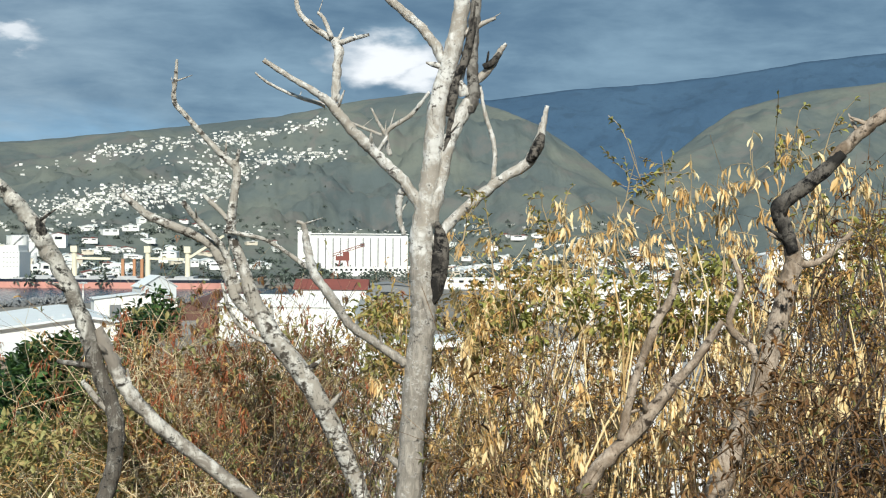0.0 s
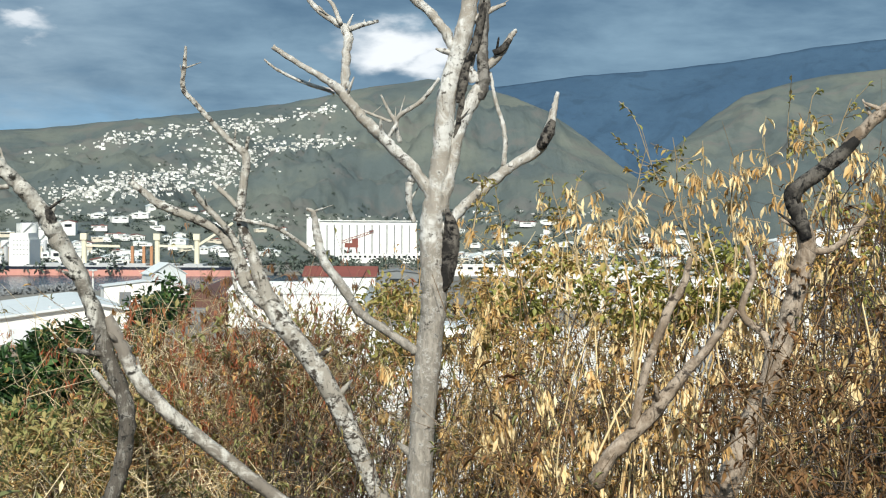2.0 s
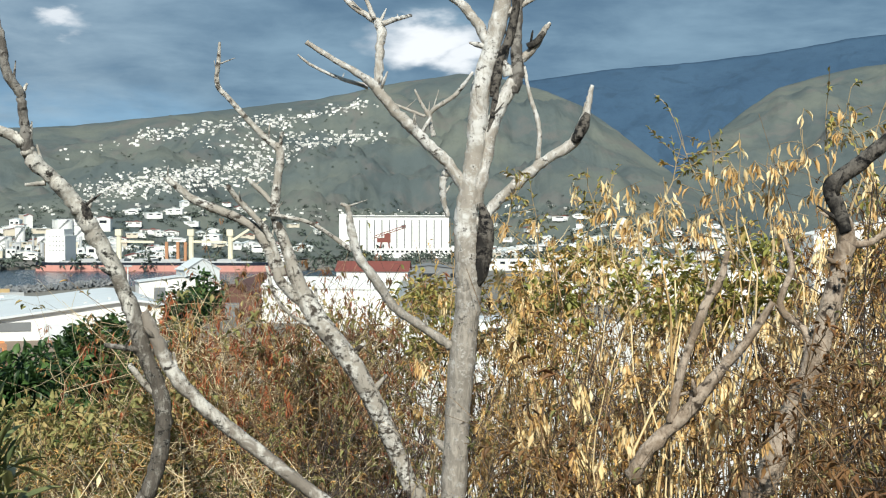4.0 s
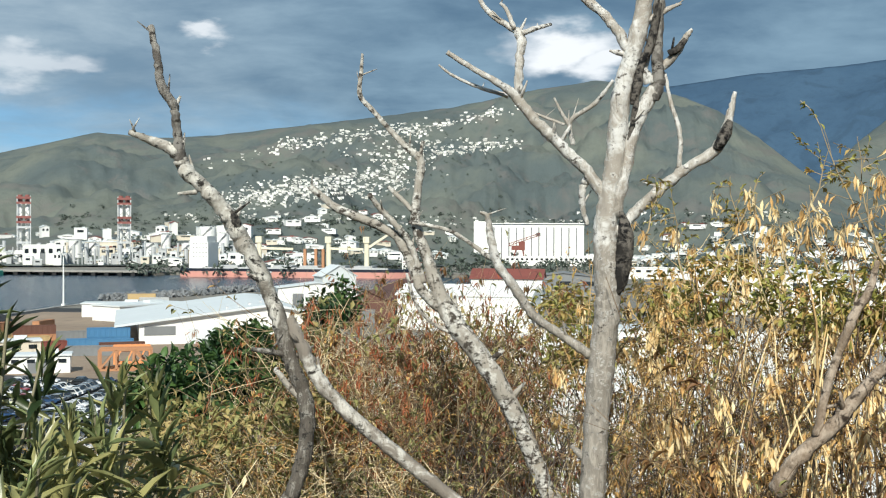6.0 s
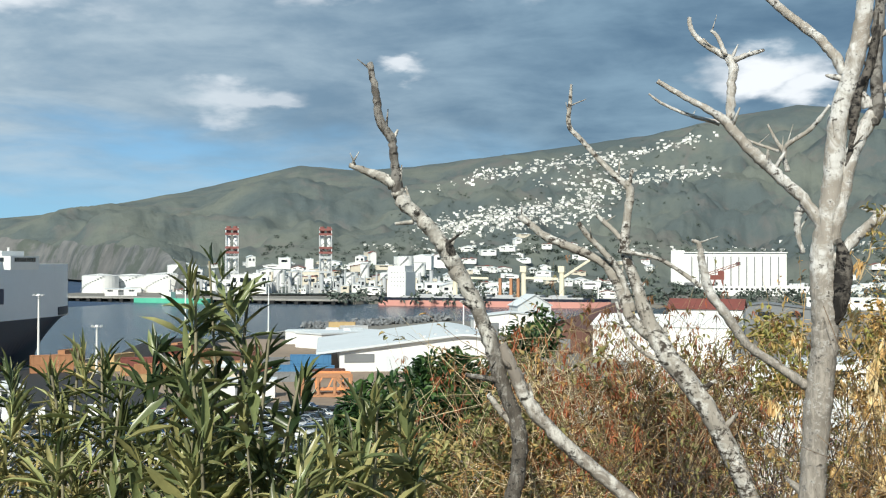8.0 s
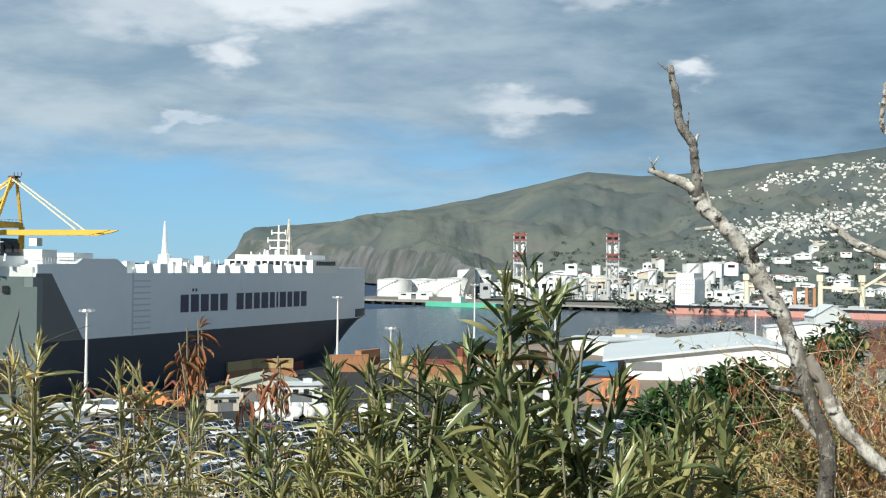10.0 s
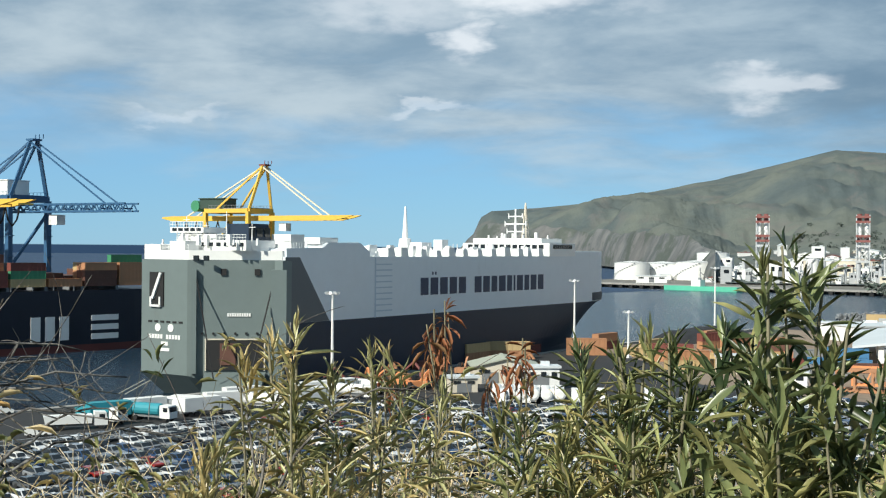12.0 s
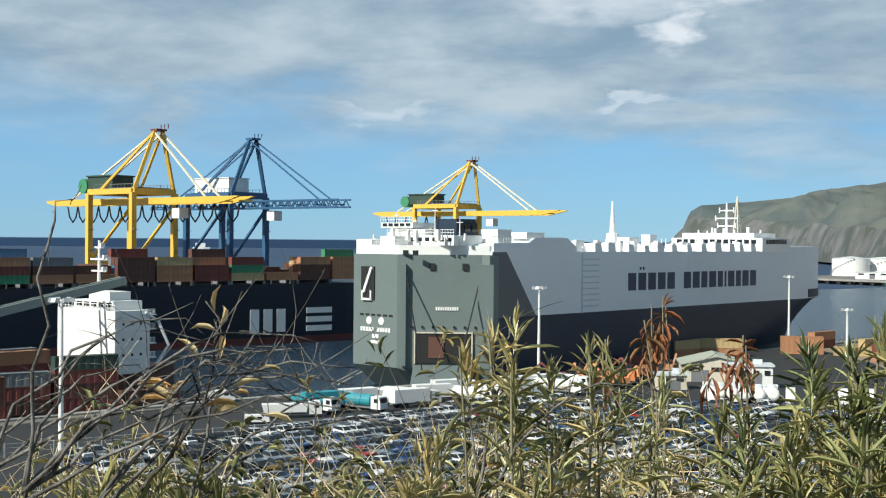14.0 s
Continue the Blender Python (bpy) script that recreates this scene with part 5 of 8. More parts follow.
# warehouses near the hill foot
def vault_shed(label, p, yaw, w, d, h, rise):
    """A wide shed under one low curved sheet roof that juts out as a canopy on one side."""
    b = thing("warehouse", label, "warehouse", pose(p[0], p[1], p[2], 0, 0, yaw))

    def crown(x):
        u = (x + w / 2) / w
        return h + rise * (u / 0.74 if u < 0.74 else 1 - 0.55 * ((u - 0.74) / 0.26) ** 2)
    xs = [-w / 2 + w * i / 16 for i in range(17)]
    g = Geo()
    g.extrude_y([(-w / 2, -1), (w / 2, -1)] + [(x, crown(x)) for x in xs[::-1]], -d / 2, d / 2)
    shell = part("wall", g, M_WHITE, b)
    ys = [-d / 2 - 1.5 + (d + 3) * i / 10 for i in range(11)]
    over = [-w / 2 - 7, -w / 2 - 3.5] + xs + [w / 2 + 1.2]
    edge = [crown(x) if x >= -w / 2 else h - rise / 0.74 / w * (-w / 2 - x) for x in over]
    for y0, y1 in zip(ys[:-1], ys[1:]):
        g = Geo()
        g.extrude_y([(x, z + 0.08) for x, z in zip(over, edge)] + [(x, z + 0.75) for x, z in zip(over[::-1], edge[::-1])], y0, y1 - 0.12)
        part("roof_sheet", g, M_ROOF, b)
    for x, wide, high, z in ((-w / 2 + 6, 9.0, 2.6, 4.0), (-w / 2 + 19, 10.0, 4.6, 2.3)):
        g = Geo()
        g.box(x, -d / 2 - 0.05, z, wide, 0.2, high)
        part("door", g, M_GREY if z > 3 else M_ROOF, shell)
    g = Geo()
    for i in range(6):
        g.box(w * 0.02 + i * 3.6, -d / 2 + 6 + i * 2.2, crown(w * 0.02 + i * 3.6) + 1.0, 0.9, 0.9, 0.6)
    split("roof_vent", g, M_STEEL, b)
    for i in range(6):
        g = Geo()
        y = -d / 2 + d * i / 5
        g.beam((-w / 2 - 6.5, y, -0.5), (-w / 2 - 6.5, y, h - 1.4), 0.35)
        part("canopy_post", g, M_GREY, b)
    return b


vault_shed("long white warehouse under a low curved pale sheet roof", (-130, 380, QUAY), 23, 50, 70, 6.0, 4.6)
shed("warehouse", "flat-roofed white transit shed by the breakwater", "warehouse", (-180, 440, QUAY), 62, 34, 16, 5.5, 0, M_WHITE, M_ROOF, 2, 0)
shed("warehouse", "white shed with a pale green-grey roof", "warehouse", at(14.3, 560), facing(at(14.3, 560)) + 8, 36, 14, 8.0, 2.0, M_WHITE, M_ROOF, 2, 0)
shed("warehouse", "white shed with a pale green-grey roof", "warehouse", at(13.4, 655), facing(at(13.4, 655)) + 20, 19, 14, 10, 5.5, M_ROOF, M_ROOF, 1, 0)
shed("warehouse", "white sunlit warehouse behind the thicket", "warehouse", at(7.0, 420), facing(at(7.0, 420)) + 78, 24, 46, 12, 3.0, M_WHITE, M_WHITE, 2, 0)
shed("warehouse", "long low shed with a dark brown sheet roof", "shed", at(10.4, 545), 4.2, 19, 205, 7.5, 4.0, M_BROWN, M_BROWN, 1, 0)
shed("warehouse", "shed with a rust-red sheet roof", "shed", at(5.2, 520), facing(at(5.2, 520)) + 85, 20, 30, 14.0, 3.5, M_WHITE, M_MAROON, 1, 0)
shed("warehouse", "grey metal shed beside the silos", "shed", at(2.6, 640), facing(at(2.6, 640)), 44, 24, 10.0, 2.5, M_GREY, M_GREY, 2, 3)
shed("warehouse", "tall white warehouse on the inland side of the yard", "warehouse", at(-18.3, 470), facing(at(-18.3, 470)) + 12, 58, 30, 30.0, 6.0, M_WHITE, M_WHITE, 2, 6)
shed("warehouse", "white low building with orange roof", "building", at(-21.2, 420), facing(at(-21.2, 420)), 20, 16, 34.0, 4.0, M_WHITE, M_ORANGE, 1, 3)
shed("warehouse", "white low building beyond the yard", "building", at(-7.5, 520), facing(at(-7.5, 520)), 70, 20, 16.0, 1.5, M_WHITE, M_ROOF, 3, 6)
shed("warehouse", "white low building beyond the yard", "building", at(-12.5, 480), facing(at(-12.5, 480)), 50, 20, 15.0, 1.5, M_WHITE, M_ROOF, 3, 3)
shed("warehouse", "white low building beyond the yard", "building", at(-13.0, 300), facing(at(-13.0, 300)), 26, 14, 9.0, 1.5, M_WHITE, M_ROOF, 2, 4)
shed("warehouse", "white low building beyond the yard", "building", at(-1.5, 330), facing(at(-1.5, 330)), 40, 16, 7.0, 1.0, M_WHITE, M_ROOF, 2, 4)

# ribbed silo block
def make_silos():
    p = at(3.95, 1420)
    b = thing("silo_block", "large white ribbed grain silo block", "silo", pose(p.x, p.y, p.z, 0, 0, facing(p)))
    W, D, H = 112.0, 40.0, 44.0
    g = Geo()
    g.box(0, 0, H / 2, W, D, H)
    part("body", g, M_WHITE, b)
    for i in range(13):
        g = Geo()
        g.box(-W / 2 + W * (i + 0.5) / 13, -D / 2 - 0.4, H / 2 - 1.5, W / 13 - 1.5, 1.6, H - 5.0)
        part("rib", g, M_WHITE, b)
    for i in range(12):
        g = Geo()
        g.box(-W / 2 + W * (i + 1) / 13, -D / 2 - 0.02, H / 2 - 1.5, 1.3, 0.12, H - 5.0)
        part("joint", g, M_GREY, b, "grey recessed joint")
    g = Geo()
    g.box(0, 0, H + 0.5, W + 2, D + 4, 1.0)
    part("parapet", g, M_WHITE, b)
    g = Geo()
    g.box(-W / 2 - 8, 4, 22, 15, 20, 50)
    part("lift_tower", g, M_WHITE, b)
    g = Geo()
    g.box(-W / 2 + 6, -D / 2 - 3, 9.0, 12, 4, 3)
    part("loading_spout", g, M_GREY, b)
    q = at(4.7, 1340)
    c = thing("grab_unloader", "rust-red grab unloader on the quay", "crane", pose(q.x, q.y, q.z, 0, 0, facing(q)))
    for sx in (-7, 7):
        for sy in (0, 10):
            g = Geo()
            g.beam((sx, sy, 0), (sx * 0.55, sy, 15), 1.4)
            part("leg", g, M_MAROON, c)
    g = Geo()
    g.box(-1, 5, 17, 15, 11, 5)
    g.box(3, 5, 21.5, 7, 8, 5)
    part("house", g, M_MAROON, c)
    for sy in (2.5, 7.5):
        g = Geo()
        for k in range(8):
            x = -12 + k * 4.4
            g.beam((x, sy, 19 + k * 1.5), (x + 4.4, sy, 20.5 + k * 1.5), 0.7)
            g.beam((x, sy, 21.5 + k * 1.5), (x + 4.4, sy, 23 + k * 1.5), 0.7)
            g.beam((x, sy, 19 + k * 1.5), (x + 4.4, sy, 23 + k * 1.5), 0.4)
        part("boom", g, M_MAROON, c)
    g = Geo()
    g.box(21, 5, 32, 5, 4, 4)
    part("head", g, M_GREY, c)


make_silos()
shed("warehouse", "long white colonnaded quay shed below the silos", "warehouse", at(2.6, 1250), facing(at(2.6, 1250)), 120, 14, 9, 0, M_WHITE, M_WHITE, 0, 24)
shed("warehouse", "long low white shed along the road", "warehouse", at(-4.0, 900), facing(at(-4.0, 900)), 150, 12, 8, 0, M_WHITE, M_WHITE, 0, 20)


# town at the foot of the mountain
def town():
    r2 = np.random.default_rng(21)
    n = 0
    for i in range(355):
        az = r2.uniform(-19, 33)
        rr = r2.uniform(1120, 1620)
        if 0.5 < az < 7.5 and rr < 1500:
            continue
        if az > 21 and rr < 1250:
            continue
        p = at(az, rr)
        p.z = land_z(p.x, p.y) + 0.3
        w, d, h = r2.uniform(7, 22), r2.uniform(7, 12), r2.uniform(3.2, 6.0) + (8 if az > 17 and r2.random() < 0.3 else 0)
        shed("town_building", "white town building with a pale roof", "building", p, facing(p) + r2.uniform(-25, 25), w, d, h, 0 if r2.random() < 0.6 else 2.0,
             M_WHITE if r2.random() < 0.85 else M_BEIGE, M_ROOF if r2.random() < 0.8 else M_MAROON, 0, int(r2.integers(0, 3)), "town buildings")


town()


def tank(p, r, h, label="white cylindrical oil storage tank"):
    b = thing("storage_tank", label, "tank", pose(*p), "storage tanks")
    g = Geo()
    g.tube([(0, 0, -2), (0, 0, h)], r, 32)
    shell = part("shell", g, M_WHITE, b, smooth=False)
    g = Geo()
    g.tube([(0, 0, h), (0, 0, h + r * 0.06), (0, 0, h + r * 0.11)], [r * 1.01, r * 0.6, r * 0.05], 32)
    part("roof", g, M_WHITE, b)
    g = Geo()
    for i in range(14):
        a = 3.6 + i * 0.14
        g.box(math.cos(a) * (r + 0.7), math.sin(a) * (r + 0.7), 1 + h * i / 14, 1.6, 1.6, 0.5)
    g.tube([(math.cos(k * 0.3927) * r, math.sin(k * 0.3927) * r, h + 0.9) for k in range(17)], 0.25, 5)
    part("stair_and_rail", g, M_GREY, shell)
    return b


for az, r, wide, high in ((33.3, 1330, 19, 18), (31.9, 1360, 24, 17), (30.4, 1340, 21, 19), (29.6, 1390, 18, 17)):
    p = at(az, r)
    tank((p.x, p.y, land_z(p.x, p.y)), wide, high)
for k, (az, r) in enumerate([(25.9, 1270), (25.2, 1290), (21.9, 1300), (21.2, 1310), (20.2, 1290), (19.3, 1330), (24.4, 1310), (18.6, 1300)]):
    p = at(az, r)
    tank((p.x, p.y, land_z(p.x, p.y)), 5 + k % 3 * 1.6, 12 + k % 2 * 5, "tall white process tank")
r6 = np.random.default_rng(61)
for k in range(44):
    az, r = 17.3 + k * 0.27 + r6.normal(0, 0.08), r6.uniform(1195, 1300)
    p = at(az, r, 3)
    shed("plant_block", "small pale power station building with dark gaps", "building", p, facing(p) + r6.uniform(-8, 8), r6.uniform(4, 10), r6.uniform(5, 9), r6.uniform(4, 17), 0, (M_WHITE, M_WHITE, M_BEIGE, M_STEEL)[k % 4], M_ROOF, 0, int(r6.integers(1, 3)), "power station buildings")
shed("warehouse", "white terminal building beside the tanks", "building", at(28.0, 1240, 3), facing(at(28.0, 1240)), 46, 20, 13, 0, M_WHITE, M_WHITE, 1, 5)
shed("warehouse", "white terminal building beside the tanks", "building", at(26.6, 1215, 3), facing(at(26.6, 1215)), 36, 18, 20, 0, M_WHITE, M_WHITE, 1, 5)
shed("warehouse", "white terminal building beside the tanks", "building", at(32.4, 1210, 3), facing(at(32.4, 1210)), 30, 12, 6, 0, M_WHITE, M_ROOF, 1, 3)


def chimney(p):
    """A power-station stack: two flues in a braced frame with red and white bands."""
    c = thing("chimney", "twin-flue power station chimney in a red and white steel frame", "chimney", pose(p[0], p[1], p[2], 0, 0, facing(p)), "power station chimneys")
    H = 68.0
    for sx in (-3.4, 3.4):
        g = Geo()
        g.tube([(sx, 0, 0), (sx, 0, H - 1)], 2.0, 14)
        part("flue", g, M_WHITE, c, smooth=True)
    for sx in (-6.2, 6.2):
        for sy in (-5, 5):
            g = Geo()
            g.beam((sx, sy, 0), (sx, sy, H), 1.0)
            part("post", g, M_STEEL, c)
    for z, red in ((H - 2, True), (H - 7, True), (H - 21, True), (H - 26, True), (H - 31, False), (H - 46, False)):
        g = Geo()
        for sy in (-5.2, 5.2):
            g.box(0, sy, z, 13.6, 0.8, 2.2)
        for sx in (-6.4, 6.4):
            g.box(sx, 0, z, 0.8, 10.4, 2.2)
        part("platform", g, M_SIGNAL if red else M_STEEL, c)
    g = Geo()
    for z0, z1 in ((H - 21, H - 7), (H - 46, H - 31), (H - 31, H - 21), (2, H - 46)):
        for sy in (-5, 5):
            g.beam((-6.2, sy, z0), (6.2, sy, z1), 0.5)
            g.beam((6.2, sy, z0), (-6.2, sy, z1), 0.5)
    part("bracing", g, M_GREY, c)
    for z0, z1 in ((H - 7, H + 1), (H - 27, H - 20)):
        g = Geo()
        for sx in (-3.4, 3.4):
            g.tube([(sx, 0, z0), (sx, 0, z1)], 2.25, 14)
        part("red_band", g, M_SIGNAL, c)


chimney(at(23.05, 1263, 3))
chimney(at(27.4, 1263, 3))
shed("warehouse", "pipe-hung power station hall with pale walls", "hall", at(24.3, 1330, 3), facing(at(24.3, 1330)), 60, 24, 22, 0, M_BEIGE, M_ROOF, 0, 8)
shed("warehouse", "pipe-hung power station hall with pale walls", "hall", at(21.0, 1350, 3), facing(at(21.0, 1350)), 70, 24, 18, 0, M_WHITE, M_ROOF, 0, 8)
g = Geo()
for i in range(64):
    p = at(17.5 + i * 0.185, 1215 + (i % 5) * 6, 0)
    h = 4 + (i * 7 % 11) * 2.0
    g.tube([(p.x, p.y, 3), (p.x, p.y, 3 + h)], 0.6 + (i % 4) * 0.5, 8)
    q = at(17.5 + (i + 1) * 0.185, 1215 + ((i + 1) % 5) * 6, 0)
    g.tube([(p.x, p.y, 3 + h * 0.8), (q.x, q.y, 3 + h * 0.8)], 0.7, 6)
solid("pipe_rack", g, M_STEEL, "silver pipes and vessels of the power station", "pipework", "stuff")


# jetty with piles
def make_jetty():
    j = thing("jetty", "long dark concrete jetty on piles", "jetty", pose(0, 0, 0))
    a, b = Vector((-660, 943, 0)), Vector((-378, 940, 0))
    g = Geo()
    g.beam(a + Vector((0, 0, 3.4)), b + Vector((0, 0, 3.4)), 14, 1.4)
    part("deck", g, M_CONCRETE, j)
    n = 26
    for i in range(n):
        p = a.lerp(b, i / (n - 1))
        g = Geo()
        g.box(p.x, p.y - 7.2, 0.6, 3.4, 3.0, 4.4)
        part("fender_pile", g, M_DARK, j)
    return j


make_jetty()


def make_bulk_carrier():
    s = thing("bulk_carrier", "rust-red and black bulk carrier with yellow-white deck cranes", "ship", pose(-349, 942, 0, 0, 0, -1))
    L, B = 190.0, 14.0

    def breadth(x, z):
        b = B
        if x > 165:
            b *= max(0.02, 1 - ((x - 165) / 25) ** 2)
        if x < 12:
            b *= 0.75 + 0.25 * x / 12
        return b
    xs = [L * i / 40 for i in range(41)]
    g = Geo()
    hull(g, xs, [-2, 2, 4.6], breadth)
    part("lower_hull", g, M_PINK, s, "faded red lower hull")
    g = Geo()
    hull(g, xs, [4.6, 5.6, 6.8], breadth)
    part("upper_hull", g, M_BLACK, s)
    g = Geo()
    g.box(17, 0, 17, 14, 24, 21)
    g.box(17, 0, 30, 11, 20, 5)
    g.box(8, 0, 19, 6, 9, 26, top=0.8)
    house = part("accommodation", g, M_WHITE, s)
    for i in range(4):
        g = Geo()
        for k in range(5):
            g.box(12 + k * 2.6, -12.05, 16 + i * 3.6, 0.7, 0.2, 0.7)
        part("window_row", g, M_GLASS, house)
    for i, x in enumerate((62.7, 120, 151)):
        g = Geo()
        g.tube([(x, 0, 6.5), (x, 0, 30)], 2.0, 10)
        g.box(x, 0, 30, 5, 5, 5)
        post = part("crane_post", g, M_CREAM, s)
        g = Geo()
        g.beam((x, 0, 23), (x + 28, 0, 22.5 if i < 2 else 41), 1.8)
        part("crane_jib", g, M_CREAM, post)
    g = Geo()
    for i in range(6):
        g.box(40 + i * 22, 0, 8.0, 15, 18, 2.6)
    g.box(96, -13.4, 7.4, 150, 0.2, 1.2)
    split("hatch_cover", g, M_STEEL, s)
    g = Geo()
    for x in (100, 109, 115):
        g.box(x, 2, 14, 2.2, 2.2, 15 + (x % 3) * 2)
    split("grab", g, M_ORANGE, s)
    g = Geo()
    g.tube([(180, 0, 6.6), (180, 0, 24)], 0.5, 6)
    part("foremast", g, M_WHITE, s)


make_bulk_carrier()


def make_trawler():
    p = Vector((-500, 925, 0))
    s = thing("supply_boat", "small turquoise-green supply boat at the jetty", "boat", pose(p.x, p.y, 0, 0, 0, 180))
    xs = [74 * i / 20 for i in range(21)]
    g = Geo()
    hull(g, xs, [-1, 1, 3.0, 3.8], lambda x, z: 5.2 * max(0.05, 1 - max(0, (x - 54) / 20) ** 2))
    part("hull_side", g, M_TEAL, s)
    g = Geo()
    g.box(40, 0, 6.5, 9, 8, 5.5)
    g.box(41, 0, 10.0, 6, 6, 2.5)
    part("wheelhouse", g, M_WHITE, s)
    g = Geo()
    g.tube([(38, 0, 8), (38, 0, 20)], 0.4, 6)
    g.beam((20, 0, 4), (38, 0, 16), 0.6)
    part("mast", g, M_GREY, s)


make_trawler()


# light masts
def light_mast(p, h):
    m = thing("light_mast", "tall white floodlight mast with a ring of lamps", "lamp post", pose(*p), "floodlight masts")
    g = Geo()
    g.tube([(0, 0, -0.5), (0, 0, h)], [0.42, 0.24], 10)
    g.box(0, 0, 0.2, 1.6, 1.6, 0.9)
    part("pole", g, M_WHITE, m, smooth=False)
    g = Geo()
    g.tube([(math.cos(k * 0.785) * 1.3, math.sin(k * 0.785) * 1.3, h - 0.3) for k in range(9)], 0.13, 5)
    g.beam((-1.3, 0, h - 0.3), (1.3, 0, h - 0.3), 0.16)
    g.beam((0, -1.3, h - 0.3), (0, 1.3, h - 0.3), 0.16)
    ring = part("head_ring", g, M_STEEL, m)
    lamp = Geo().box(0, 0, 0, 0.7, 0.5, 0.6).mesh("floodlight")
    lamp.materials.append(M_STEEL)
    for k in range(6):
        o = new("floodlight", lamp)
        o.parent = ring
        o.matrix_local = pose(math.cos(k * 1.047) * 1.5, math.sin(k * 1.047) * 1.5, h - 0.1, -20, 0, math.degrees(k * 1.047) + 90)


for x, y, h in ((-163.5, 61.2, 24.5), (-211.2, 194.1, 22.1), (-229.5, 316.0, 22.8), (-238.1, 420.4, 26), (-248, 515, 23), (-150, 505, 16), (-205, 310, 14)):
    light_mast((x, y, QUAY), h)

# breakwater armour and coal heap
g = Geo()
r3 = np.random.default_rng(3)
for i in range(420):
    t = r3.random()
    p = Vector((-240, 549, 0)).lerp(Vector((-206, 656, 0)), t)
    q = Matrix.Translation((p.x + r3.normal(0, 3), p.y + r3.normal(0, 3), QUAY + 0.4 + abs(r3.normal(0, 0.9)))) @ Euler([r3.uniform(0, 3) for _ in range(3)]).to_matrix().to_4x4()
    g.box(0, 0, 0, 3.4, 1.1, 1.1, m=q)
    g.box(0, 0, 0, 1.1, 1.1, 3.4, m=q)
solid("breakwater_blocks", g, M_GREY, "heap of dark concrete armour blocks on the breakwater", "breakwater", "stuff")
bm = bmesh.new()
bmesh.ops.create_grid(bm, x_segments=40, y_segments=20, size=1.0)
for v in bm.verts:
    e = max(0.0, 1 - (v.co.x ** 4 + v.co.y ** 2))
    v.co = Vector((v.co.x * 30, v.co.y * 12, 4.6 * e ** 0.7 + 0.6 * noise.noise(v.co * 6) * (e > 0.05) - 0.3))
me = bpy.data.meshes.new("coal_mound")
bm.to_mesh(me)
bm.free()
solid("coal_mound", me, M_COAL, "long black heap of coal on the quay", "heap", m=pose(-229, 396, QUAY, 0, 0, 95))


